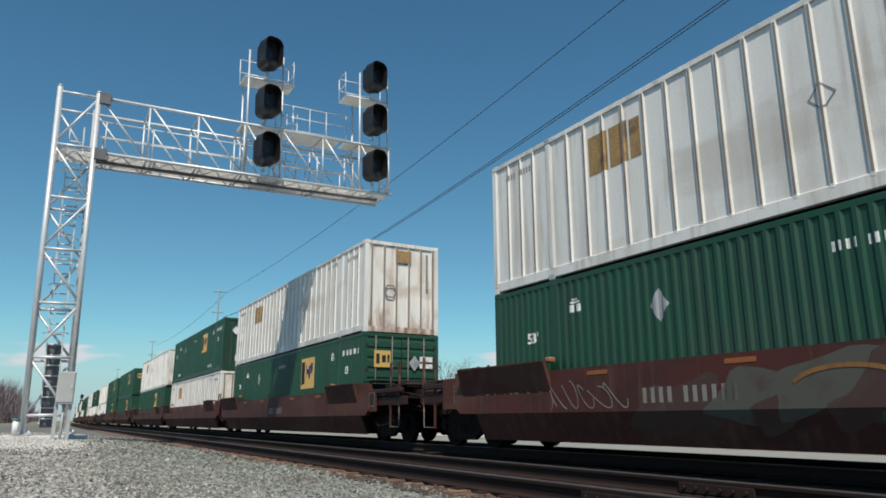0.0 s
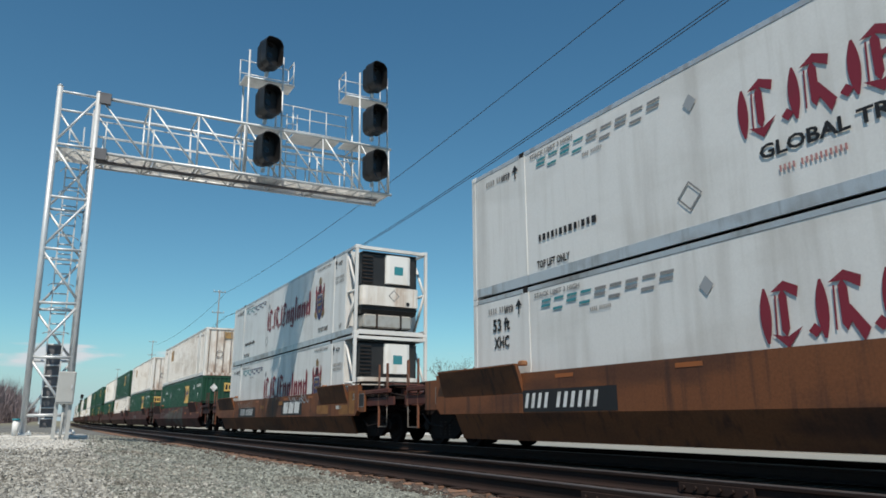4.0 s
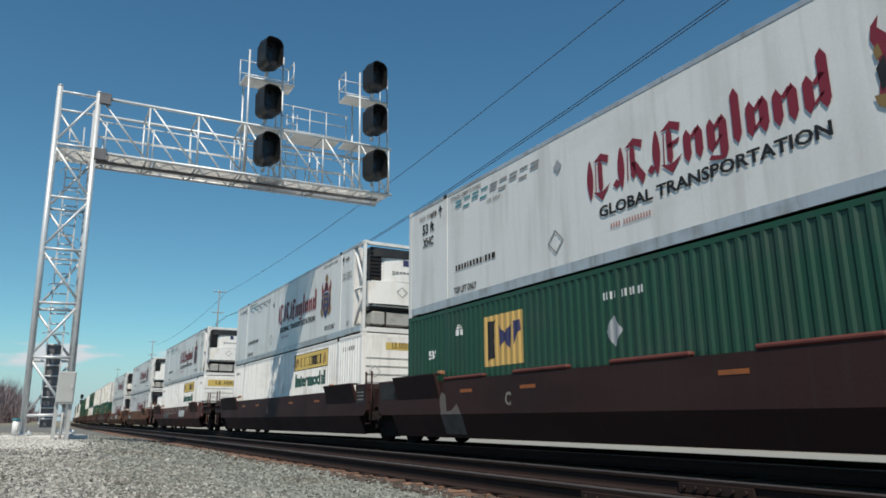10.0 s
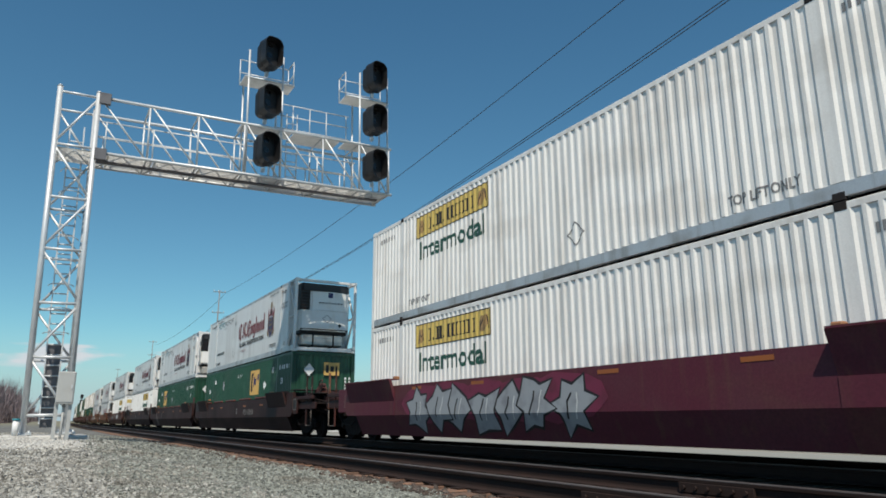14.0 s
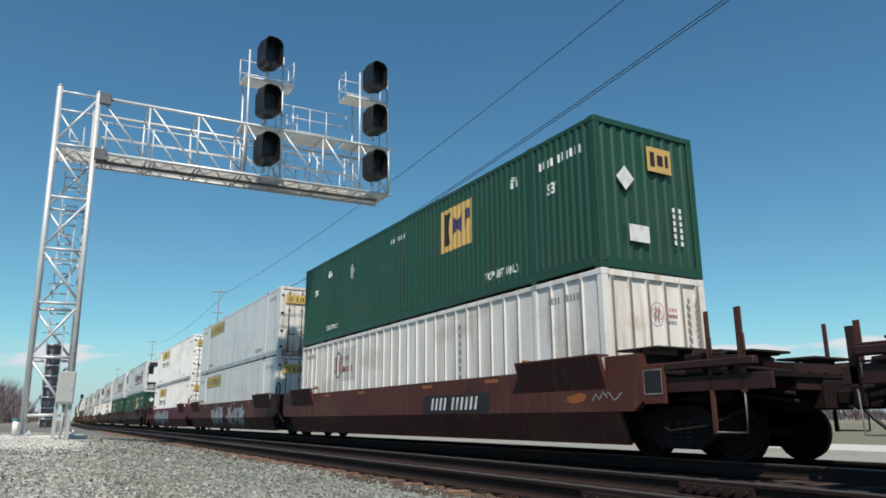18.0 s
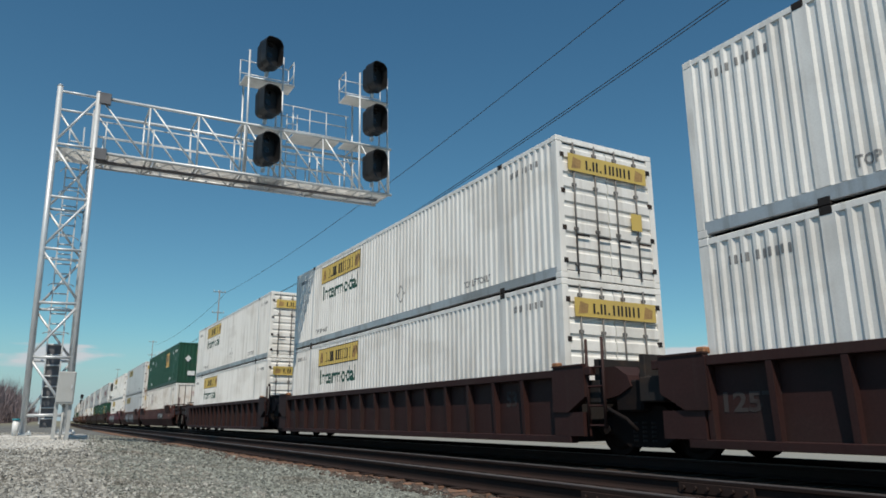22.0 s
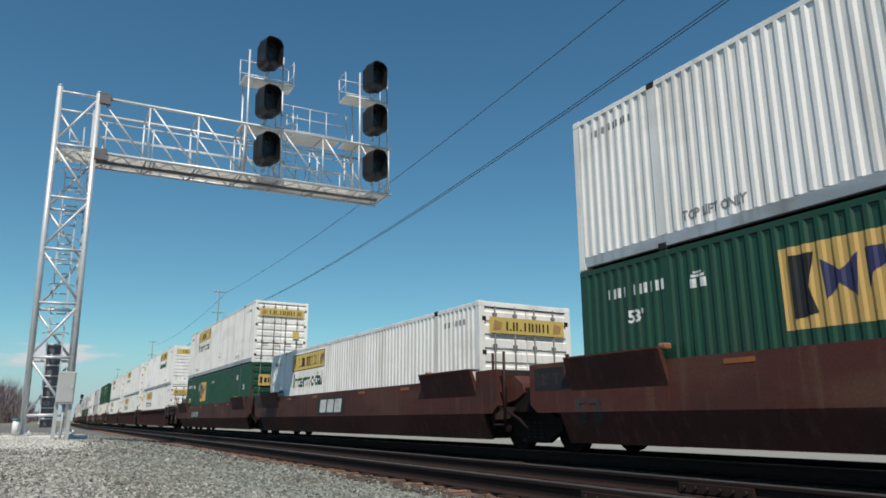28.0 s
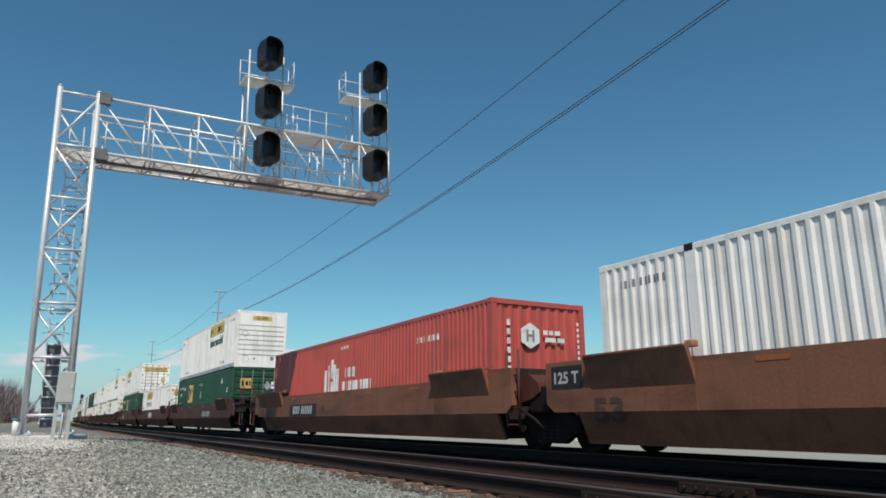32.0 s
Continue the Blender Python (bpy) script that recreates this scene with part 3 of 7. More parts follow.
def build_cantilever():
    root = tagged(new("signal_cantilever"), "galvanised steel lattice mast with a cantilevered truss arm over the tracks", "signal gantry")
    # the loaded mast leans a little away from the track
    root.matrix_basis = pose(0.28, 23.1, BASE_Z - 0.09, 0, -1.26, 0)

    def add(name, bm, mat=galv, parent=root, label=""):
        o = part(name, bm, mat, parent, label)
        if parent is root:
            o.matrix_basis = Matrix.Translation(-FOOT)
        return o

    for x, y in LEGS:
        bm = B()
        rod(bm, (x, y, BASE_Z + 0.05), (x, y, ARM_TOP + 0.14), 0.078, 12)
        rod(bm, (x, y, ARM_TOP + 0.14), (x, y, ARM_TOP + 0.2), 0.09, 12, 0.04)
        leg = add("leg", bm)
        bm = B()
        box(bm, x - 0.22, x + 0.22, y - 0.22, y + 0.22, BASE_Z + 0.03, BASE_Z + 0.07)
        for a in (-0.16, 0.16):
            for b in (-0.16, 0.16):
                rod(bm, (x + a, y + b, BASE_Z), (x + a, y + b, BASE_Z + 0.13), 0.025, 6)
        part("base_plate", bm, galv, leg, "bolted galvanised base plate")
    levels = [0.84, 2.42, 3.95, 5.52, 7.08, 8.72, 10.40]
    for z in levels:
        for (x0, y0), (x1, y1) in ((LEGS[0], LEGS[1]), (LEGS[2], LEGS[3]), (LEGS[0], LEGS[2]), (LEGS[1], LEGS[3])):
            bm = B()
            rod(bm, (x0, y0, z), (x1, y1, z), 0.042, 8)
            add("strut", bm)
    for k, (z0, z1) in enumerate(zip(levels, levels[1:])):
        for a, b in ((0, 1), (2, 3), (0, 2), (1, 3)):
            p, q = LEGS[a], LEGS[b]
            if (k + (a == 2)) % 2 == 0:
                p, q = q, p
            bm = B()
            rod(bm, (*p, z0 + 0.05), (*q, z1 - 0.05), 0.036, 8)
            add("diagonal_brace", bm)
    # ladder inside the mast with a climbing guard at its foot
    for dx in (-0.2, 0.2):
        bm = B()
        box(bm, 0.12 + dx - 0.02, 0.12 + dx + 0.02, SIG_Y1 - 0.28, SIG_Y1 - 0.22, BASE_Z + 0.3, ARM_LOW + 1.2)
        add("ladder_rail", bm)
    rung = None
    for i in range(29):
        z = BASE_Z + 0.45 + 0.305 * i
        bm = B()
        rod(bm, (-0.10, SIG_Y1 - 0.25, z), (0.34, SIG_Y1 - 0.25, z), 0.022, 6)
        add("ladder_rung", bm)
    for i in range(9):
        z = 3.2 + 0.72 * i
        bm = B()
        tube(bm, [(0.12 + 0.34 * math.cos(math.pi * (1 + j / 8)), SIG_Y1 - 0.28 + 0.5 * math.sin(math.pi * (1 + j / 8)), z) for j in range(9)], 0.014, 5)
        add("cage_hoop", bm, galv)
    bm = B()
    box(bm, -0.06, 0.30, SIG_Y1 - 0.20, SIG_Y1 - 0.16, BASE_Z + 0.2, 2.9)
    add("climbing_guard", bm, guard_grey, root, "dark steel climbing guard over the ladder")
    # arm: four chords, posts, diagonals
    bays = [0.60, 2.1, 3.6, 5.10, 6.35, 7.9, 9.30, ARM_END]
    for y in (SIG_Y0, SIG_Y1):
        for z in (ARM_LOW, ARM_TOP):
            bm = B()
            rod(bm, (0.6, y, z), (ARM_END + 0.1, y, z), 0.05, 10)
            add("chord", bm)
        for i, x in enumerate(bays[1:]):
            bm = B()
            rod(bm, (x, y, ARM_LOW), (x, y, ARM_TOP), 0.030, 8)
            add("post", bm)
        for i, (a, b) in enumerate(zip(bays, bays[1:])):
            bm = B()
            rod(bm, (a + 0.08, y, ARM_TOP - 0.04), (b - 0.08, y, ARM_LOW + 0.04), 0.030, 8)
            add("diagonal_brace", bm)
    for x in bays[1:]:
        for z in (ARM_LOW, ARM_TOP):
            bm = B()
            rod(bm, (x, SIG_Y0, z), (x, SIG_Y1, z), 0.032, 8)
            add("cross_strut", bm)
    for x0, x1, n in ((-0.4, 0.6, 2), (0.7, ARM_END, 14)):
        for i in range(n):
            a, b = x0 + (x1 - x0) * i / n, x0 + (x1 - x0) * (i + 1) / n
            ya, yb = (SIG_Y0, SIG_Y1) if i % 2 else (SIG_Y1, SIG_Y0)
            bm = B()
            rod(bm, (a, ya, ARM_LOW - 0.03), (b, yb, ARM_LOW - 0.03), 0.022, 6)
            add("lacing_bar", bm, galv)
    # cable tray and junction boxes along the arm
    bm = B()
    box(bm, 0.7, ARM_END - 0.2, SIG_Y0 + 0.62, SIG_Y0 + 0.78, ARM_LOW - 0.08, ARM_LOW - 0.03)
    add("cable_tray", bm, guard_grey, root, "dark cable tray under the walkway")
    for x, y, z in ((0.75, SIG_Y0 - 0.06, ARM_LOW - 0.22), (0.75, SIG_Y0 - 0.06, ARM_TOP - 0.2)):
        bm = B()
        box(bm, x - 0.13, x + 0.2, y - 0.05, y + 0.09, z - 0.02, z + 0.34, 0.01)
        add("splice_plate", bm, guard_grey, root, "bolted splice plate between mast and arm")
    for x in (6.95, 7.35):
        bm = B()
        rod(bm, (x, SIG_Y1 - 0.1, ARM_LOW), (x, SIG_Y1 - 0.1, ARM_TOP + 1.3), 0.02, 6)
        add("ladder_rail", bm)
    for k in range(9):
        bm = B()
        rod(bm, (6.95, SIG_Y1 - 0.1, ARM_LOW + 0.3 + 0.3 * k), (7.35, SIG_Y1 - 0.1, ARM_LOW + 0.3 + 0.3 * k), 0.014, 6)
        add("ladder_rung", bm)
    for i in range(8):
        a, b = -0.4 + (ARM_END + 0.4) * i / 8, -0.4 + (ARM_END + 0.4) * (i + 1) / 8 - 0.02
        bm = B()
        for k in range(14):
            yk = SIG_Y0 + 0.09 + k * (SIG_Y1 - SIG_Y0 - 0.22) / 13
            box(bm, a, b, yk - 0.024, yk + 0.024, ARM_LOW + 0.01, ARM_LOW + 0.045)
        for x in (a + 0.05, b - 0.05):
            box(bm, x - 0.03, x + 0.03, SIG_Y0 + 0.06, SIG_Y1 - 0.06, ARM_LOW + 0.005, ARM_LOW + 0.009)
        add("walkway_grating", bm, galv_plate, root, "pale galvanised walkway grating")
    # hand rails along the back and front of the walkway
    for y in (SIG_Y1 + 0.02, SIG_Y0 + 0.16):
        for z in (ARM_LOW + 0.55, ARM_LOW + 1.08):
            bm = B()
            rod(bm, (0.7, y, z), (9.2, y, z), 0.021, 6)
            add("hand_rail", bm)
        for i in range(7):
            x = 0.9 + 1.37 * i
            bm = B()
            rod(bm, (x, y, ARM_LOW), (x, y, ARM_LOW + 1.1), 0.021, 6)
            add("rail_post", bm)
    # signal towers above the arm: posts, platforms and their railings
    for xa, xb, zp, px0, px1 in ((5.16, 6.36, 12.16, 5.02, 6.78), (9.32, 10.45, 12.26, 8.78, 10.5)):
        for x in (xa, xb):
            for y in (SIG_Y0, SIG_Y0 + 0.75):
                bm = B()
                rod(bm, (x, y, ARM_LOW), (x, y, zp + (1.05 if y == SIG_Y0 else 0.1)), 0.036, 8)
                add("signal_post", bm)
        for z, depth in ((zp, 0.75), (ARM_TOP + 0.0, 0.8)):
            bm = B()
            box(bm, px0, px1, SIG_Y0 + 0.02, SIG_Y0 + depth, z, z + 0.05)
            add("platform", bm, galv_plate, root, "small galvanised service platform")
            bm = B()
            rod(bm, (px0, SIG_Y0, z + 0.02), (px1, SIG_Y0, z + 0.02), 0.04, 8)
            add("platform_edge", bm)
        for y in (SIG_Y0 + 0.75,):
            for z in (zp + 0.5, zp + 1.0):
                bm = B()
                rod(bm, (px0, y, z), (px1, y, z), 0.02, 6)
                rod(bm, (px0 if px0 > 8 else px1, SIG_Y0 + 0.1, z), (px0 if px0 > 8 else px1, y, z), 0.02, 6)
                add("hand_rail", bm)
        for x, y in ((px0, SIG_Y0 + 0.75), (px1, SIG_Y0 + 0.75), (px0 if px0 > 8 else px1, SIG_Y0 + 0.1), (0.5 * (px0 + px1), SIG_Y0 + 0.75)):
            bm = B()
            rod(bm, (x, y, zp), (x, y, zp + 1.0), 0.02, 6)
            add("rail_post", bm)
    for z in (ARM_TOP + 0.55, ARM_TOP + 1.05, ARM_TOP + 1.5):
        bm = B()
        rod(bm, (6.4, SIG_Y0 + 1.08, z), (9.3, SIG_Y0 + 1.08, z), 0.02, 6)
        add("hand_rail", bm)
    bm = B()
    box(bm, 6.87, 8.58, SIG_Y0 + 0.1, SIG_Y0 + 1.1, ARM_TOP + 0.01, ARM_TOP + 0.05)
    add("upper_walkway", bm, galv_plate, root, "upper galvanised walkway between the signal towers")
    for x in (6.45, 7.1, 7.75, 8.4, 9.2):
        bm = B()
        rod(bm, (x, SIG_Y0 + 1.08, ARM_TOP), (x, SIG_Y0 + 1.08, ARM_TOP + 1.52), 0.02, 6)
        add("rail_post", bm)
    # signal heads
    for x, zs in ((5.78, (13.08, 11.27, 9.52)), (9.82, (13.13, 11.38, 9.58))):
        for z in zs:
            head = signal_head(root, x, z)
    # pedestal cabinet on the front leg
    return root


def capsule(w, h, n=8):
    pts = []
    r = w * 0.5
    for k, (cx, cz, a0) in enumerate(((r * 0.25, h / 2 - r * 0.75, 0), (-r * 0.25, h / 2 - r * 0.75, 90), (-r * 0.25, -h / 2 + r * 0.75, 180), (r * 0.25, -h / 2 + r * 0.75, 270))):
        for i in range(n):
            a = radians(a0 + 90 * i / (n - 1))
            pts.append((cx + 0.75 * r * math.cos(a), cz + 0.75 * r * math.sin(a)))
    return pts


def signal_head(root, x, z):
    turn = pose(x, SIG_Y0 - 0.12, z, 0, 0, 14)
    m = Matrix.Translation(-FOOT) @ turn
    bm = B()
    prism(bm, capsule(0.72, 1.12), "y", -0.06, 0.02)
    prism(bm, capsule(0.56, 1.0), "y", 0.02, 0.30)
    head = part("signal_head", bm, signal_black, root, "matt black three-lamp signal head with hoods")
    head.matrix_basis = m
    bm = B()
    o, i = capsule(0.70, 1.10), capsule(0.66, 1.06)
    n = len(o)
    for a, b in ((o, i),):
        v = [[bm.verts.new((p, y, q)) for p, q in c] for c, y in ((o, -0.06), (o, -0.42), (i, -0.42), (i, -0.06))]
        for s, t in zip(v, v[1:]):
            for k in range(n):
                bm.faces.new((s[k], s[(k + 1) % n], t[(k + 1) % n], t[k]))
    bmesh.ops.recalc_face_normals(bm, faces=bm.faces)
    part("hood", bm, signal_black, head, "deep black sun hood")
    for dz in (0.36, 0.0, -0.36):
        bm = B()
        rod(bm, (0, -0.06, dz), (0, -0.075, dz), 0.11, 14)
        part("lens", bm, lens_glass, head, "unlit dark signal lens")
    bm = B()
    box(bm, -0.05, 0.05, 0.05, 0.16, -0.75, -0.6)
    part("bracket", bm, galv, head, "galvanised mounting bracket")
    return head


build_cantilever()


def build_mast_foot():
    bm = B()
    box(bm, -0.75, 1.35, 21.9, 24.5, -0.3, BASE_Z - 0.09, 0.03)
    mesh_thing("mast_foundation", bm, concrete, "pale concrete foundation under the signal mast", "foundation")
    cab = tagged(new("pedestal_cabinet"), "grey steel equipment box on two posts beside the mast", "cabinet")
    cab.location = (0.62, 21.2, 0.0)
    bm = B()
    box(bm, -0.21, 0.21, -0.16, 0.16, 1.02, 1.86, 0.015)
    body = part("body", bm, box_grey, cab)
    bm = B()
    box(bm, -0.20, 0.18, -0.178, -0.158, 1.07, 1.84, 0.005)
    door = part("door", bm, box_grey, cab, "grey cabinet door")
    bm = B()
    box(bm, 0.12, 0.15, -0.20, -0.176, 1.42, 1.52)
    part("handle", bm, galv, door)
    for x in (-0.17, 0.15):
        bm = B()
        box(bm, x - 0.045, x + 0.045, -0.06, 0.06, -0.15, 1.03)
        part("post", bm, box_grey, cab)
    bm = B()
    rod(bm, (0, 0, -0.1), (0, 0, 1.03), 0.03, 8)
    part("conduit", bm, box_grey, cab)
    pail = tagged(new("bucket"), "white plastic bucket with a teal lid beside the mast foot", "bucket")
    pail.location = (-0.42, 22.1, BASE_Z - 0.09)
    bm = B()
    rod(bm, (0, 0, 0), (0, 0, 0.40), 0.075, 14, 0.085)
    part("body", bm, white_smooth, pail)
    bm = B()
    rod(bm, (0, 0, 0.40), (0, 0, 0.45), 0.10, 14)
    part("lid", bm, teal, pail, "teal plastic lid")


build_mast_foot()


# ---------------------------------------------------------------- poles, wires, distance
def build_poles():
    first = None
    for k, (y, top) in enumerate(((71.5, 13.4), (122.0, 13.2), (190.0, 13.0), (-34.0, 13.4))):
        x = 14.5 + (bend_x(y) if y > 0 else 0)
        pole = tagged(new("utility_pole"), "tall weathered wooden utility pole with crossarms beyond the tracks", "utility pole", "utility poles")
        pole.location = (x, y, -0.3)
        bm = B()
        rod(bm, (0, 0, 0), (0, 0, top + 0.3), 0.13, 10, 0.045)
        part("shaft", bm, pole_wood, pole)
        for z in (top + 0.1, top - 2.0):
            bm = B()
            box(bm, -0.6, 0.6, -0.035, 0.035, z - 0.03, z + 0.03)
            arm = part("crossarm", bm, pole_wood, pole)
            for dx in (-0.55, -0.12, 0.14, 0.55):
                bm = B()
                rod(bm, (dx, 0, z + 0.03), (dx, 0, z + 0.2), 0.04, 6, 0.025)
                part("insulator", bm, galv, arm)
    for dx, z0, y0, k in ((0.0, 12.25, 48.0, 0.00095), (-0.12, 9.70, 47.0, 0.00115), (0.14, 9.80, 47.0, 0.00115)):
        bm = B()
        near = [(14.5 + dx + bend_x(y), y, z0 + k * (y - y0) ** 2) for y in range(-34, 70, 3)]
        last = near[-1]
        far = [(14.5 + dx + bend_x(y), y, last[2] + 0.0012 * ((y - 97) ** 2 - (last[1] - 97) ** 2)) for y in range(72, 124, 4)]
        tube(bm, near + far, 0.015, 5)
        mesh_thing("overhead_wire", bm, wire_black, "dark overhead cable hung between the utility poles", "cable", "overhead cables")


build_poles()


def branch(bm, rr, a, d, length, r, depth):
    b = a + d * length
    rod(bm, a, b, r, 5 if depth > 1 else 3, r * 0.6)
    if depth == 0:
        return
    for k in range(3 if depth > 1 else 4):
        e = (d + Vector((rr.uniform(-1, 1), rr.uniform(-1, 1), rr.uniform(-0.2, 0.7))) * 0.62).normalized()
        branch(bm, rr, a + d * length * rr.uniform(0.55, 1.0), e, length * rr.uniform(0.55, 0.78), r * 0.55, depth - 1)


def build_tree(x, y, h, seed):
    tree = tagged(new("tree"), "leafless grey tree standing in the field beyond the tracks", "tree", "bare trees")
    tree.location = (x, y, -0.3)
    rr = random.Random(seed)
    bm = B()
    rod(bm, (0, 0, 0), (0.1, 0, h * 0.38), 0.2, 8, 0.14)
    part("trunk", bm, bark, tree)
    bm = B()
    for k in range(5):
        a = k * 1.256 + rr.uniform(-0.3, 0.3)
        branch(bm, rr, Vector((0.1, 0, h * (0.28 + 0.025 * k))), Vector((math.cos(a) * 0.6, math.sin(a) * 0.6, 1)).normalized(), h * 0.24, 0.07, 4)
    part("crown", bm, bark, tree, "bare grey twigs")


build_tree(48.0, 82.0, 10.5, 5)
build_tree(53.0, 84.0, 8.0, 8)


def build_woods():
    """Leafless brush and woods along the horizon: many thin stems and twigs, joined."""
    rng = np.random.default_rng(9)
    bm = B()

    def stem(x, y, h, w):
        for k in range(9):
            a = rng.uniform(0, 6.28)
            lean = rng.uniform(0.05, 0.5)
            z0 = h * rng.uniform(0.0, 0.45)
            top = Vector((x + math.cos(a) * lean * h * 0.6, y + math.sin(a) * lean * h * 0.6, h * rng.uniform(0.6, 1.0)))
            base = Vector((x, y, z0 - 0.3))
            side = Vector((w, 0.0, 0.0)) if k % 2 else Vector((w * 0.5, w, 0.0))
            v = [bm.verts.new(p) for p in (base - side, base + side, top)]
            bm.faces.new(v)

    for i in range(2600):
        y = rng.uniform(150, 330)
        x = rng.uniform(-90, -1.0)
        stem(x, y, rng.uniform(4.0, 7.0) * y / 230 * (1.0 + min(1.0, max(0.0, (-x - 2.5) / 5.0))), rng.uniform(0.06, 0.2))
    for i in range(2500):
        stem(rng.uniform(90, 700), rng.uniform(150, 500), rng.uniform(4, 9), rng.uniform(0.15, 0.4))
    for i in range(400):
        stem(rng.uniform(-2, 6), rng.uniform(500, 900), rng.uniform(4, 8), rng.uniform(0.3, 0.6))
    mesh_thing("woods", bm, brush, "leafless brown brush and woods along the horizon", "woods", kind="stuff")


build_woods()


def build_far_signals():
    for x, y in ((7.4, 230.0), (11.2, 232.0)):
        s = tagged(new("far_signal"), "distant signal mast with black heads beside the line", "signal", "far signals")
        s.location = (x, y, -0.3)
        bm = B()
        rod(bm, (0, 0, 0), (0, 0, 8.2), 0.09, 8)
        part("mast", bm, galv, s)
        for z in (7.7, 6.2):
            bm = B()
            prism(bm, capsule(0.8, 1.3), "y", -0.3, 0.1)
            o = part("signal_head", bm, signal_black, s)
            o.matrix_basis = pose(0, -0.1, z)


build_far_signals()


# ---------------------------------------------------------------- containers
CL, CW, CH = 16.154, 1.295, 2.896
POST = 1.98


def ribs(kind):
    """Breakpoints (y, depth) of a long side, from the rear end to the front end."""
    if kind == "smooth":
        return [(0.1, 0.012), (POST - 0.1, 0.012), (POST - 0.098, 0.0), (POST + 0.098, 0.0), (POST + 0.1, 0.012), (CL - POST - 0.1, 0.012), (CL - POST - 0.098, 0.0),
                (CL - POST + 0.098, 0.0), (CL - POST + 0.1, 0.012), (CL - 0.1, 0.012)]
    out = []
    for a, b in ((0.14, POST - 0.07), (POST + 0.07, CL - POST - 0.07), (CL - POST + 0.07, CL - 0.14)):
        out.append((a - 0.02, 0.004))
        if kind == "post":
            n = max(2, round((b - a) / 0.50))
            w = (b - a) / n
            for i in range(n):
                y = a + i * w
                out += [(y + 0.040, 0.038), (y + w - 0.045, 0.038), (y + w - 0.03, 0.0), (y + w + 0.025, 0.0)] if i < n - 1 else [(y + 0.040, 0.038), (y + w - 0.03, 0.038)]
        else:
            n = round((b - a) / 0.205)
            w = (b - a) / n
            for i in range(n):
                y = a + i * w
                out += [(y + 0.010, 0.002), (y + 0.048, 0.030), (y + w * 0.5 + 0.018, 0.030), (y + w * 0.5 + 0.056, 0.002)]
        out.append((b + 0.02, 0.004))
    return out


def depth_at(brk, y):
    for (a, p), (b, q) in zip(brk, brk[1:]):
        if a <= y <= b:
            return p + (q - p) * (y - a) / max(b - a, 1e-6)
    return brk[0][1] if y < brk[0][0] else brk[-1][1]


def side_panel(brk, side, z0, z1):
    bm = B()
    rows = []
    for y, d in brk:
        x = side * (CW - d)
        rows.append([bm.verts.new((x, y, z)) for z in (z0, z1)] + [bm.verts.new((side * (CW - 0.06), y, z)) for z in (z1, z0)])
    for a, b in zip(rows, rows[1:]):
        for i in range(4):
            bm.faces.new((a[i], a[(i + 1) % 4], b[(i + 1) % 4], b[i]))
    bm.faces.new(rows[0])
    bm.faces.new(rows[-1][::-1])
    bmesh.ops.recalc_face_normals(bm, faces=bm.faces)
    return bm


glyphs = {}


def letters(text, size):
    """Flat lettering of Blender's own font: vertices and faces in the plane, with its width."""
    key = text
    if key not in glyphs:
        cu = bpy.data.curves.new("lettering", "FONT")
        cu.body, cu.size, cu.resolution_u, cu.align_x = text, 1.0, 2, "CENTER"
        cu.offset = 0.03
        ob = bpy.data.objects.new("lettering", cu)
        scene.collection.objects.link(ob)
        bpy.context.view_layer.update()
        me = bpy.data.meshes.new_from_object(ob.evaluated_get(bpy.context.evaluated_depsgraph_get()))
        vs = [tuple(v.co)[:2] for v in me.vertices]
        fs = [tuple(p.vertices) for p in me.polygons]
        bpy.data.objects.remove(ob)
        bpy.data.meshes.remove(me)
        xs = [v[0] for v in vs]
        ys = [v[1] for v in vs]
        mid, wide, tall = (min(xs) + max(xs)) / 2, max(xs) - min(xs), max(ys)
        glyphs[key] = ([(x - mid, y) for x, y in vs], fs, wide, tall)
    return glyphs[key]


def flat_text(text, width, height, skew=0.0):
    vs, fs, wide, tall = letters(text, 1)
    return [(x * width / wide + skew * y, y * height / tall) for x, y in vs], fs


def rects(items):
    vs, fs = [], []
    for x0, x1, y0, y1 in items:
        n = len(vs)
        vs += [(x0, y0), (x1, y0), (x1, y1), (x0, y1)]
        fs.append((n, n + 1, n + 2, n + 3))
    return vs, fs


def poly(points):
    return list(points), [tuple(range(len(points)))]


def ring(points, k):
    n = len(points)
    return list(points) + [(x * k, y * k) for x, y in points], [(i, (i + 1) % n, n + (i + 1) % n, n + i) for i in range(n)]


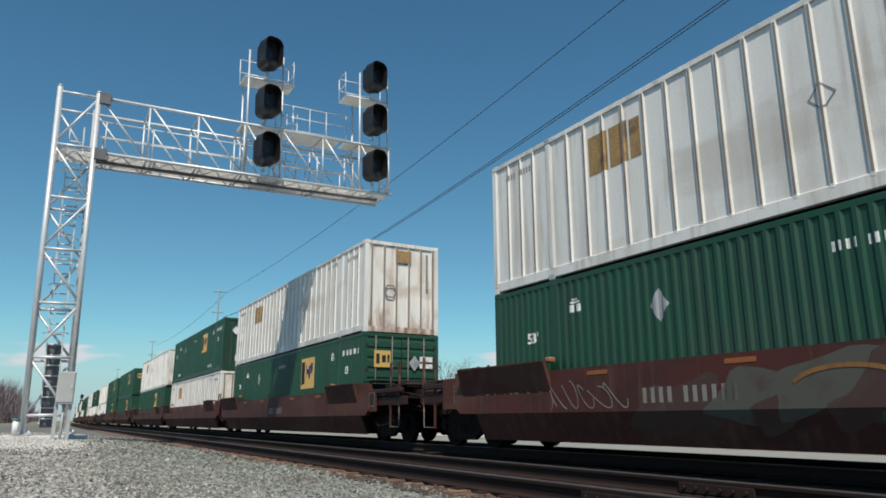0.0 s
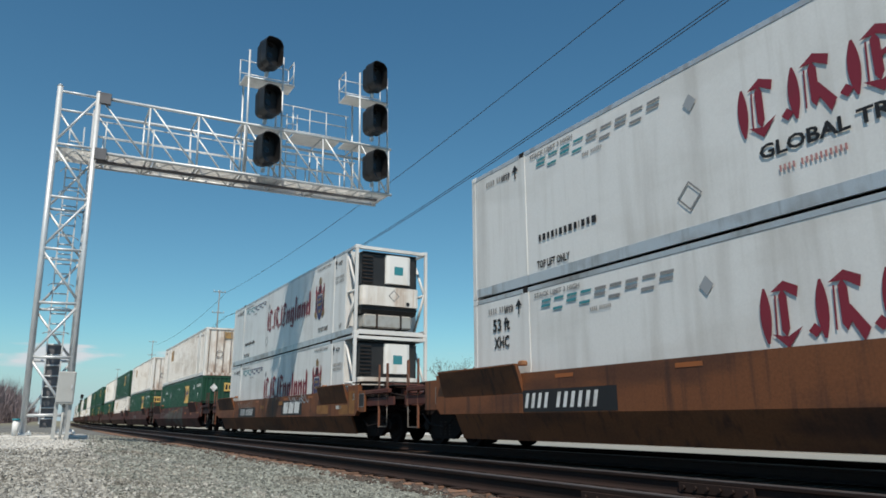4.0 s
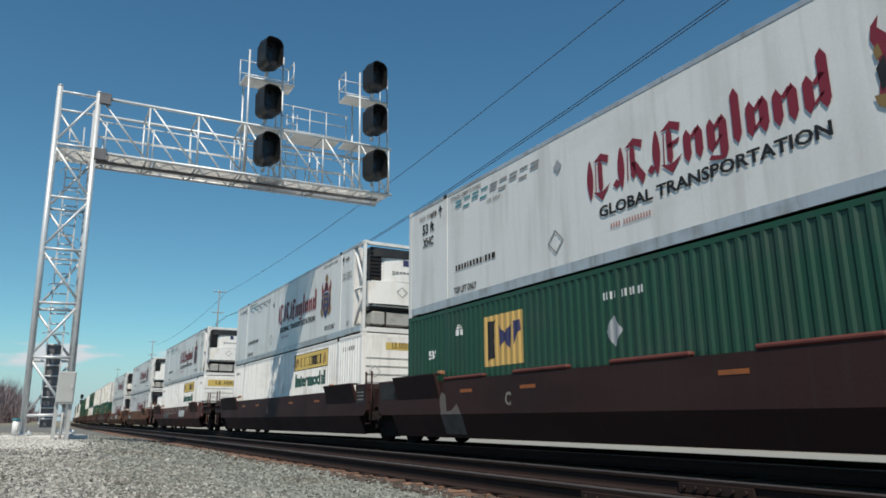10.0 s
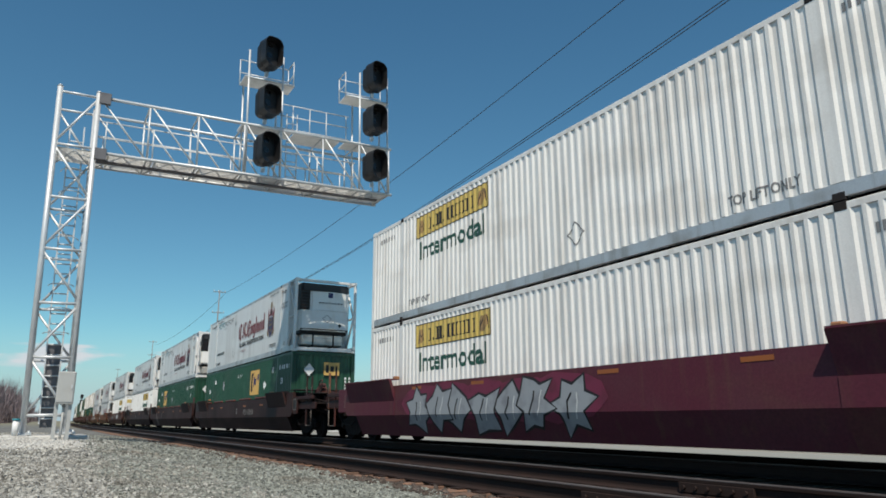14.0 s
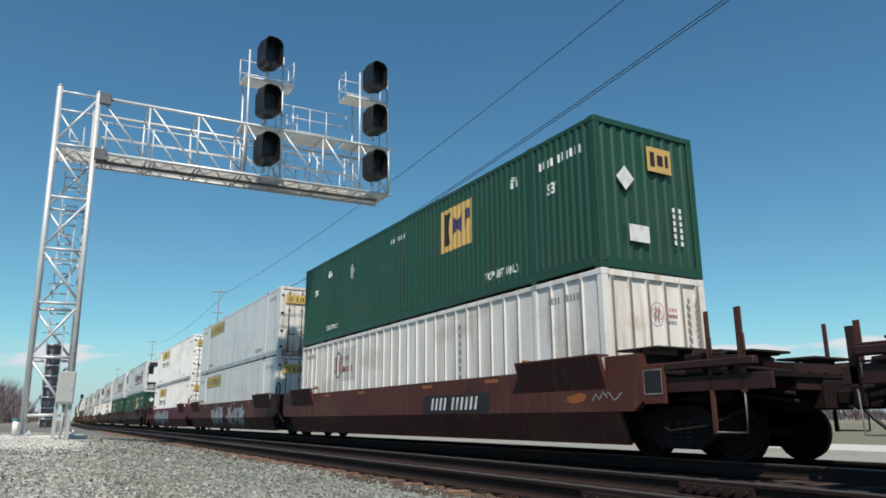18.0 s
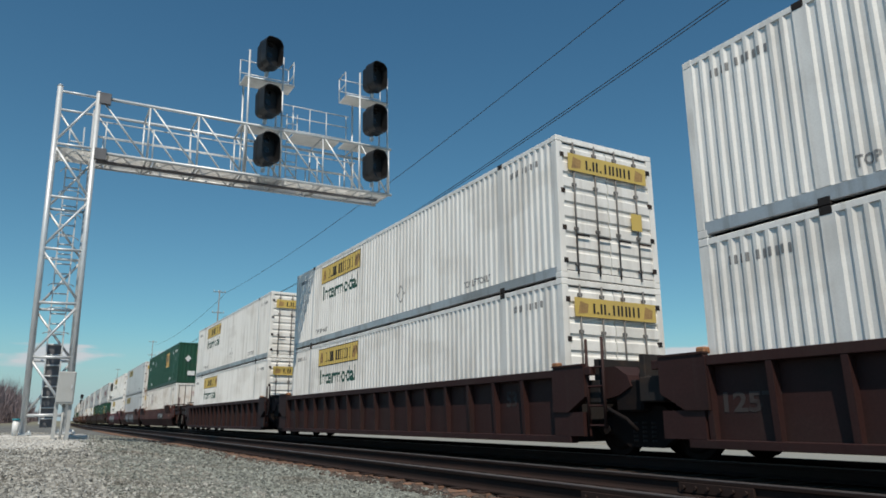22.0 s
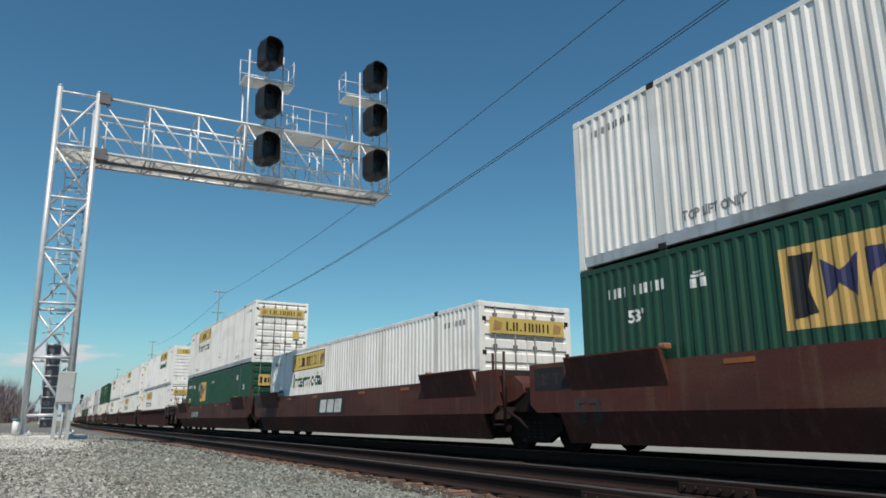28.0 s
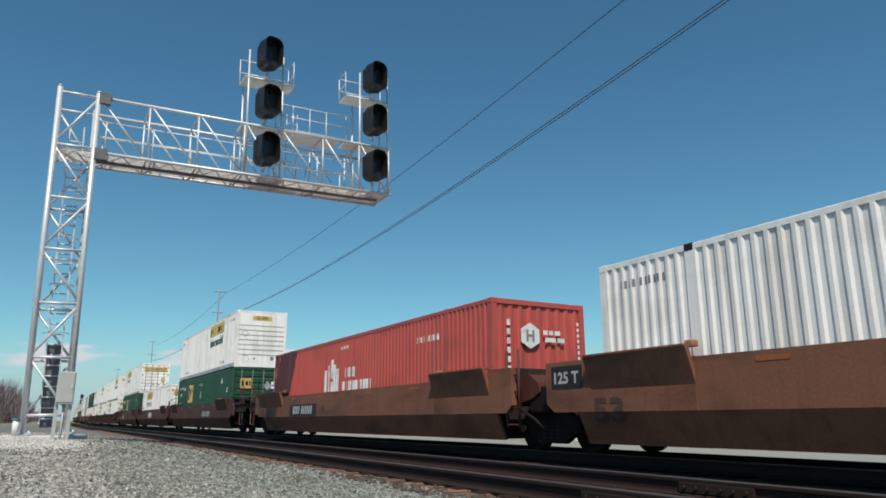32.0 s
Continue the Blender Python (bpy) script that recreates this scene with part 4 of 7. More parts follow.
def on_side(shape, y, z, brk=None, proud=0.004, half=CW, bend=None):
    """Lays a flat shape on the long side that faces the yard; it follows the corrugation."""
    vs, fs = shape
    bm = B()
    bv = [bm.verts.new((0.0, y - u, z + v)) for u, v in vs]
    for f in fs:
        try:
            bm.faces.new([bv[i] for i in f])
        except ValueError:
            pass
    if brk:
        lo, hi = min(v.co.y for v in bm.verts), max(v.co.y for v in bm.verts)
        for b, d in brk:
            if lo < b < hi:
                hit = [f for f in bm.faces if min(v.co.y for v in f.verts) < b < max(v.co.y for v in f.verts)]
                near = list({e for f in hit for e in f.edges}) + list({v for f in hit for v in f.verts})
                bmesh.ops.bisect_plane(bm, geom=near + hit, plane_co=(0, b, 0), plane_no=(0, 1, 0), dist=1e-5)
    if bend:
        bmesh.ops.bisect_plane(bm, geom=bm.verts[:] + bm.edges[:] + bm.faces[:], plane_co=(0, 0, bend), plane_no=(0, 0, 1), dist=1e-5)
    for v in bm.verts:
        v.co.x = -(half - (depth_at(brk, v.co.y) if brk else 0.0)) - proud
    if bend:
        for v in bm.verts:
            v.co.x += max(0.0, bend - v.co.z) * 0.433
    bmesh.ops.recalc_face_normals(bm, faces=bm.faces)
    for f in bm.faces:
        if f.normal.x > 0:
            f.normal_flip()
    return bm


def on_end(shape, x, z, y=-0.004):
    """Lays a flat shape on the rear end."""
    vs, fs = shape
    bm = B()
    bv = [bm.verts.new((x + u, y, z + v)) for u, v in vs]
    for f in fs:
        bm.faces.new([bv[i] for i in f])
    for f in bm.faces:
        f.normal_update()
        if f.normal.y > 0:
            f.normal_flip()
    return bm


def word_bars(widths, height, gap=0.05):
    items, x = [], -(sum(widths) + gap * (len(widths) - 1)) / 2
    for w in widths:
        items.append((x, x + w, 0, height))
        x += w + gap
    return rects(items)


def digits(count, height, split=4):
    """Bars in place of a number that is not spelled out."""
    w, gap, out, x = height * 0.34, height * 0.38, [], 0.0
    for i in range(count):
        out.append([x, x + w])
        x += w + gap + (height * 0.6 if i == split - 1 else 0)
    return rects([(a - x / 2, b - x / 2, 0, height) for a, b in out])


def slanted(shape, k=0.25):
    return [(x + k * y, y) for x, y in shape[0]], shape[1]


def hexagon(r, n=6, turn=30):
    return [(r * math.cos(radians(turn + 360 * i / n)), r * math.sin(radians(turn + 360 * i / n))) for i in range(n)]


def frame_parts(root, paint, rails, castings, open_end=0.0, top=None):
    """Corner posts, rails, roof, floor and corner fittings shared by all containers."""
    for sx in (-1, 1):
        slim = 0.10 if open_end else 0.15
        for y0, y1 in ((0.0, slim - 0.01), (CL - 0.14, CL)):
            bm = B()
            box(bm, min(sx * (CW - 0.002), sx * (CW - slim)), max(sx * (CW - 0.002), sx * (CW - slim)), y0, y1, 0.12, CH - 0.12, 0.008)
            part("corner_post", bm, paint, root)
        for z0, z1, mat, nm in ((0.0, 0.24, rails, "bottom_rail"), (CH - 0.11, CH - 0.012, top or paint, "top_rail")):
            bm = B()
            box(bm, min(sx * (CW - 0.004), sx * (CW - 0.10)), max(sx * (CW - 0.004), sx * (CW - 0.10)), 0.14, CL - 0.14, z0 + 0.045 if z0 < 1 else z0, z1, 0.01)
            part(nm, bm, mat, root)
        for y0, y1 in ((0.0, 0.18), (POST - 0.09, POST + 0.09), (CL - POST - 0.09, CL - POST + 0.09), (CL - 0.18, CL)):
            for z0, z1 in ((0.0, 0.12), (CH - 0.12, CH)):
                bm = B()
                box(bm, min(sx * (CW + 0.002), sx * (CW - 0.17)), max(sx * (CW + 0.002), sx * (CW - 0.17)), y0, y1, z0, z1, 0.012)
                part("corner_fitting", bm, castings if 1 < y0 < 15 else paint, root)
    bm = B()
    box(bm, -CW + 0.05, CW - 0.05, 0.1 + open_end, CL - 0.1, CH - 0.05, CH - 0.02)
    part("roof", bm, paint, root)
    bm = B()
    box(bm, -CW + 0.06, CW - 0.06, 0.1, CL - 0.1, 0.06, 0.16)
    part("floor", bm, dark_gap, root)


def plain_end(root, paint, y, style):
    """An end wall: level ribs, upright ribs or shallow corrugation."""
    bm = B()
    s = -1 if y < 1 else 1
    y0 = 0.05 if y < 1 else CL - 0.05
    back = y0 - s * 0.05
    if style == "level":
        o = [(back, 0.12), (y0, 0.12)]
        proud = y0 + s * 0.045
        o[1] = (proud, 0.12)
        for i in range(7):
            z = 0.60 + 0.247 * i
            o += [(proud, z), (y0 - s * 0.012, z + 0.012), (y0 - s * 0.012, z + 0.062), (proud, z + 0.066)]
        prism(bm, o + [(proud, CH - 0.1), (back, CH - 0.1)], "x", -CW + 0.15, CW - 0.15)
    else:
        o = [(-CW + 0.14, back), (-CW + 0.14, y0)]
        n, pitch, w, e, d = (6, 0.43, 0.08, 0.006, 0.045) if style == "upright" else (9, 0.26, 0.15, 0.04, 0.03)
        for i in range(n):
            x = -CW + 0.19 + i * pitch
            o += [(x, y0), (x + e, y0 + s * d), (x + w - e, y0 + s * d), (x + w, y0)]
        prism(bm, o + [(CW - 0.14, y0), (CW - 0.14, back)], "z", 0.15, CH - 0.12)
    part("end_wall", bm, paint, root)
    for z0, z1 in ((0.0, 0.2), (CH - 0.14, CH - 0.01)):
        bm = B()
        box(bm, -CW + 0.15, CW - 0.15, min(y0 + s * 0.05, y0 - s * 0.06), max(y0 + s * 0.05, y0 - s * 0.06), z0 + 0.02, z1)
        part("end_sill", bm, paint, root)


def doors(root, paint, y=0.05, flat=False):
    a, b = (0.006, 0.1) if y < 1 else (CL - 0.1, CL - 0.006)
    for name, z0, z1 in (("door_sill", 0.01, 0.155), ("door_header", CH - 0.125, CH - 0.008)):
        bm = B()
        box(bm, -CW + 0.15, CW - 0.15, a, b, z0, z1, 0.01)
        part(name, bm, paint, root)
    for sx in (-1, 1):
        bm = B()
        x0, x1 = (-CW + 0.13, -0.012) if sx < 0 else (0.012, CW - 0.13)
        o = [(y + 0.05, 0.16), (y - 0.01, 0.16)]
        for i in range(0 if flat else 8):
            z = 0.30 + 0.305 * i
            o += [(y - 0.01, z), (y - 0.04, z + 0.035), (y - 0.04, z + 0.215), (y - 0.01, z + 0.25)]
        prism(bm, o + [(y - 0.01, CH - 0.13), (y + 0.05, CH - 0.13)], "x", x0, x1)
        if flat:
            box(bm, x0 + 0.03, x1 - 0.03, y - 0.04, y - 0.005, 0.2, CH - 0.17, 0.012)
        for z0, z1 in ((0.157, 0.178), (CH - 0.147, CH - 0.124)):
            gk = B()
            box(gk, x0, x1, y - 0.018, y + 0.04, z0, z1)
            part("door_gasket", gk, reefer_black, root, "black rubber door gasket")
        door = part("door", bm, paint, root, "flat stained container door" if flat else "ribbed container door")
        for k in range(2):
            x = x0 + (0.28 if sx < 0 else 0.2) + 0.55 * k
            bm = B()
            rod(bm, (x, y - 0.065, 0.1), (x, y - 0.065, CH - 0.1), 0.02, 6)
            for z in (0.3, 1.0, 1.9, 2.6):
                box(bm, x - 0.05, x + 0.05, y - 0.075, y - 0.04, z - 0.03, z + 0.03)
            part("lock_rod", bm, rod_grey, door, "dark weathered lock rod")
            bm = B()
            box(bm, x - 0.02, x + 0.3, y - 0.1, y - 0.08, 0.86, 0.90)
            part("lock_handle", bm, dark_gap, door)
        for z in (0.35, 1.0, 1.75, 2.5):
            bm = B()
            xe = x0 if sx < 0 else x1
            box(bm, xe - 0.05, xe + 0.05, y - 0.055, y - 0.01, z - 0.05, z + 0.05)
            part("hinge", bm, dark_gap, door)


def hauler_logo(root, y, z, brk, words=True):
    """Yellow panel with dark marks and the word below it."""
    bm = on_side(rects([(-1.77, 1.77, 0, 0.6)]), y, z, brk, 0.004)
    panel = part("logo_panel", bm, yellow, root, "yellow painted logo panel with dark marks")
    marks = [(-0.92, -0.85, 0.14, 0.44), (-0.76, -0.71, 0.14, 0.20), (-0.58, -0.50, 0.14, 0.44), (-0.44, -0.37, 0.14, 0.44), (-0.28, -0.23, 0.14, 0.20)]
    marks += [(x, x + 0.075, 0.14, 0.44) for x in (-0.1, 0.08, 0.24, 0.40, 0.55, 0.71, 0.92)]
    marks = [(a * 1.12, b * 1.12, c, d) for a, b, c, d in marks]
    for u in (-1.48, 1.48):
        part("logo_ornament", on_side(poly([(u - 0.17, 0.1), (u + 0.05, 0.12), (u + 0.17, 0.3), (u + 0.13, 0.47), (u - 0.1, 0.46), (u - 0.16, 0.32)]), y, z, brk, 0.0065), faded_panel, panel)
    part("logo_mark", on_side(rects(marks), y, z, brk, 0.008), ink, panel)
    ties = [(a - 0.03, b + 0.03, z0, z0 + 0.03) for a, b, c, d in marks if d > 0.3 for z0 in (0.13, 0.42)]
    part("logo_mark", on_side(rects(ties), y, z, brk, 0.0085), ink, panel)
    for u in (-1.48, 1.48):
        part("logo_ornament", on_side(stroke([(u - 0.15, 0.14), (u - 0.05, 0.4), (u + 0.02, 0.28), (u + 0.12, 0.44), (u + 0.17, 0.16)], 0.014), y, z, brk, 0.009), ink, panel)
    part("logo_border", on_side(rects([(-1.77, 1.77, 0.0, 0.025), (-1.77, 1.77, 0.575, 0.6), (-1.77, -1.745, 0.02, 0.58), (1.745, 1.77, 0.02, 0.58)]),
                                y, z, brk, 0.0075), ink, panel)
    if words:
        part("lettering", on_side(flat_text("Intermodal", 3.15, 0.46), y, z - 0.58, brk, 0.005), green_ink, root, "dark green word on the container side")


def end_marks(k):
    """Thin dark bars across an end panel."""
    return rects([(x * k, (x + 0.05) * k, 0.0, 0.2 if tall else 0.04) for x, tall in ((-0.6, 1), (-0.51, 0), (-0.42, 1), (-0.33, 1), (-0.23, 0), (-0.1, 1), (0.02, 1), (0.11, 1), (0.22, 1), (0.31, 1), (0.42, 1), (0.55, 1))])


def small_marks(root, brk, paint, top_lift=True, num_y=1.1):
    part("number_mark", on_side(digits(10, 0.13), num_y, 2.42, brk, 0.005), paint, root)
    part("number_mark", on_side(digits(10, 0.13), CL - 1.0, 2.42, brk, 0.005), paint, root)
    if top_lift:
        part("lettering", on_side(flat_text("TOP LIFT ONLY", 1.15, 0.15), 3.0, 0.36, brk, 0.005), paint, root)
        part("lettering", on_side(flat_text("TOP LIFT ONLY", 1.15, 0.15), CL - 3.0, 0.36, brk, 0.005), paint, root)


def placard(root, y, z, brk, mat, r=0.24):
    part("placard_frame", on_side(ring([(0, r), (-r, 0), (0, -r), (r, 0)], 0.84), y, z, brk, 0.006), mat, root, "small diamond placard holder")


def hauler_container(logo="front", end="doors", side="corrugated"):
    root = new("container")
    brk = ribs(side)
    paint = white_steel if side != "smooth" else white_smooth
    frame_parts(root, paint, silver, dark_gap)
    for s in (-1, 1):
        part("side_panel", side_panel(brk, s, 0.24, CH - 0.10), paint, root)
    if end == "doors":
        doors(root, rusty_white if side == "smooth" else paint, 0.05, side == "smooth")
        bm = on_end(rects([(-1.05, 1.05, 0, 0.36)]), 0, 2.18, -0.045)
        pan = part("logo_panel", bm, yellow, root, "yellow painted logo panel with dark marks")
        part("logo_mark", on_end(end_marks(1.0), 0, 2.25, -0.049), ink, pan)
        for u in (-0.84, 0.84):
            part("logo_ornament", on_end(poly([(u - 0.13, 0.05), (u + 0.1, 0.07), (u + 0.13, 0.24), (u - 0.08, 0.3)]), 0, 2.18, -0.047), faded_panel, pan)
        part("label", on_end(rects([(0.55, 0.85, 0, 0.36)]), 0, 1.15, -0.046), yellow, root, "small yellow warning label")
        plain_end(root, paint, CL, "level")
    else:
        plain_end(root, paint, 0, "level")
        wide = 1.05 if end == "vents" else 0.5
        bm = on_end(rects([(-wide, wide, 0, 0.38 if wide > 1 else 0.22)]), 0, 2.27 if wide > 1 else 2.4, -0.002)
        pan = part("logo_panel", bm, yellow, root, "yellow painted logo panel with dark marks")
        part("logo_mark", on_end(end_marks(wide * 0.95), 0, 2.37 if wide > 1 else 2.44, -0.005), ink, pan)
        part("placard_frame", on_end(ring(hexagon(0.19, 16, 0), 0.9), -0.78, 0.42, -0.003), patch_grey, root, "faint round seal")
        for xa, xb, za, zb in ((-0.38, -0.28, 0.4, 0.5), (0.5, 0.68, 0.38, 0.58), (0.88, 1.08, 0.3, 0.62)):
            part("label", on_end(rects([(xa, xb, 0, zb - za)]), 0, za, -0.003), grey_ink, root, "small grey data plate")
        if wide < 1:
            part("placard_frame", on_end(ring([(0, 0.2), (-0.2, 0), (0, -0.2), (0.2, 0)], 0.8), -0.85, 1.72, -0.003), patch_grey, root, "grey diamond placard holder")
        doors(root, paint, CL + 0.0)
    y = {"front": CL - 4.6, "rear": 4.72}[logo]
    hauler_logo(root, y if side != "smooth" else 12.1, 2.08, brk, side != "smooth")
    small_marks(root, brk, grey_ink)
    placard(root, {"front": 6.9, "rear": 9.6}[logo], 0.75, brk, grey_ink)
    return root


def green_container(logo=5.0, end="plain", mark_y=1.0, length_z=1.75):
    root = new("container")
    brk = ribs("corrugated")
    frame_parts(root, green, green, green)
    for s in (-1, 1):
        part("side_panel", side_panel(brk, s, 0.24, CH - 0.10), green, root)
    sq = rects([(-0.73, 0.73, 0, 1.08)])
    pan = part("logo_panel", on_side(sq, logo, 1.4, brk, 0.004), gold, root, "gold square logo panel with black and navy marks")
    part("logo_mark", on_side(poly([(u, v * 0.83) for u, v in [(-0.60, 0.16), (-0.28, 0.22), (-0.36, 0.64), (-0.26, 1.16), (-0.60, 1.16)]]), logo, 1.4, brk, 0.008), ink, pan)
    part("logo_mark", on_side(poly([(u, v * 0.83) for u, v in [(-0.17, 1.02), (-0.14, 0.40), (0.04, 0.62), (0.24, 0.38), (0.30, 1.02), (0.06, 0.80)]]), logo, 1.4, brk, 0.008), navy, pan)
    part("logo_mark", on_side(poly([(u, v * 0.83) for u, v in [(0.38, 1.06), (0.38, 0.48), (0.46, 0.70), (0.62, 0.80), (0.60, 1.06)]]), logo, 1.4, brk, 0.008), navy, pan)
    part("lettering", on_side(flat_text("53'", 0.31, 0.23), 1.3, 1.72, brk, 0.005), white_ink, root, "white length mark")
    part("lettering", on_side(flat_text("53'", 0.32, 0.21), CL - 1.3, length_z, brk, 0.005), white_ink, root, "white length mark")
    part("number_mark", on_side(digits(10, 0.17), mark_y, 2.28, brk, 0.005), white_ink, root)
    part("number_mark", on_side(digits(10, 0.13), 8.2, 2.3, brk, 0.005), white_ink, root)
    part("lettering", on_side(flat_text("TOP LIFT ONLY", 1.3, 0.17), 3.1, 0.38, brk, 0.005), white_ink, root)
    part("lettering", on_side(flat_text("TOP LIFT ONLY", 1.1, 0.15), CL - 2.9, 0.38, brk, 0.005), white_ink, root)
    for y in (2.55, CL - 2.6):
        part("lift_mark", on_side(rects([(-0.12, 0.12, 0.16, 0.2), (-0.08, 0.08, 0.22, 0.25), (-0.14, -0.04, 0, 0.14), (0.04, 0.14, 0, 0.14)]), y, 2.2, brk, 0.005), white_ink, root)
    for y, z in ((CL - 4.6, 2.05) if logo < 9 else ((12.05, 2.2) if logo < 11 else (logo - 3.3, 1.75)),):
        part("placard", on_side(poly([(0, 0.27), (-0.2, 0), (0, -0.27), (0.2, 0)]), y, z, brk, 0.006), graffiti_grey, root, "grey diamond placard holder")
    if 5.2 < logo < 6:
        part("placard", on_side(poly([(0, 0.24), (-0.2, 0), (0, -0.24), (0.2, 0)]), 3.75, 1.75, brk, 0.006), white_ink, root, "white diamond placard")
    if end == "plain":
        plain_end(root, green, 0, "shallow")
        pan = part("logo_panel", on_end(rects([(-0.02, 0.62, 0, 0.5)]), 0, 2.0, -0.034), gold, root, "gold logo panel with dark marks")
        part("logo_mark", on_end(rects([(0.06, 0.18, 0.1, 0.4), (0.25, 0.40, 0.14, 0.36), (0.46, 0.54, 0.14, 0.38)]), 0, 2.0, -0.038), ink, pan)
        part("placard", on_end(poly([(0, 0.24), (-0.22, 0), (0, -0.24), (0.22, 0)]), -0.62, 2.2 if logo > 5 else 1.75, -0.036), white_ink, root, "white diamond placard")
        code = (1.2, 0.85) if logo > 5 else (0.6, 0.55)
        part("number_mark", on_end(rects([(u, u + 0.07, 0.13 * k, 0.13 * k + 0.09) for u in (code[1], code[1] + 0.17) for k in range(6)]), 0, code[0], -0.036), white_ink, root)
        part("label", on_end(rects([(-0.6, -0.1, 0, 0.32)]), 0, 0.55, -0.036), white_ink, root, "white data panel")
        doors(root, green, CL + 0.0)
    else:
        doors(root, green)
        pan = part("logo_panel", on_end(rects([(-0.95, -0.4, 0, 0.5)]), 0, 1.85, -0.047), gold, root, "gold logo panel with dark marks")
        part("logo_mark", on_end(rects([(-0.88, -0.77, 0.1, 0.4), (-0.69, -0.56, 0.14, 0.36), (-0.51, -0.44, 0.14, 0.38)]), 0, 1.85, -0.051), ink, pan)
        part("placard", on_end(poly([(0, 0.24), (-0.2, 0), (0, -0.24), (0.2, 0)]), 0.42, 2.0, -0.047), graffiti_grey, root, "grey diamond placard")
        part("number_mark", on_end(rects([(0.6, 1.05, 0.2, 0.36), (0.6, 1.05, 0.0, 0.14)]), 0, 1.85, -0.047), white_ink, root)
        plain_end(root, green, CL, "shallow")
    return root


def red_container():
    root = new("container")
    brk = ribs("corrugated")
    frame_parts(root, red, red, red)
    for s in (-1, 1):
        part("side_panel", side_panel(brk, s, 0.24, CH - 0.10), red, root)
    part("logo_mark", on_side(rects([(-0.66, -0.38, 0, 0.72), (0.38, 0.66, 0, 0.72), (-0.34, -0.16, 0, 0.86), (0.16, 0.34, 0, 0.86), (-0.13, 0.13, 0.42, 1.04), (-0.13, 0.13, 0, 0.32), (-0.66, 0.66, -0.06, -0.02)]),
                              9.6, 1.2, brk, 0.006), white_ink, root, "white painted house-shaped mark")
    part("logo_mark", on_side(word_bars([0.1, 0.1, 0.2, 0.22], 0.30, 0.05), 8.05, 1.60, brk, 0.006), white_ink, root)
    part("logo_mark", on_side(word_bars([0.32, 0.1, 0.22, 0.2, 0.24, 0.02, 0.08, 0.2, 0.2, 0.05], 0.28, 0.07), 7.55, 1.20, brk, 0.006), white_ink, root)
    part("number_mark", on_side(digits(10, 0.15), 2.9, 2.2, brk, 0.005), white_ink, root)
    part("number_mark", on_side(digits(10, 0.1), 8.5, 2.5, brk, 0.005), white_ink, root)
    plain_end(root, red, 0, "shallow")
    part("logo_mark", on_end(poly(hexagon(0.29)), -0.3, 2.1, -0.035), white_ink, root, "white hexagon mark")
    part("logo_mark", on_end(word_bars([0.12, 0.12, 0.16], 0.1, 0.04), 0.3, 2.14, -0.036), white_ink, root)
    part("logo_mark", on_end(word_bars([0.3, 0.2], 0.1, 0.05), 0.38, 1.98, -0.036), white_ink, root)
    part("logo_mark", on_end(rects([(-0.41, -0.35, -0.13, 0.13), (-0.25, -0.19, -0.13, 0.13), (-0.35, -0.25, -0.03, 0.03)]), 0, 2.1, -0.039), grey_ink, root)
    part("number_mark", on_end(rects([(-0.93, -0.84, 0.2 * k, 0.2 * k + 0.13) for k in range(6)]), 0, 1.3, -0.036), white_ink, root)
    part("number_mark", on_end(rects([(1.03, 1.09, 0.13 * k, 0.13 * k + 0.08) for k in range(9)]), 0, 1.35, -0.036), white_ink, root)
    doors(root, red, CL + 0.0)
    return root


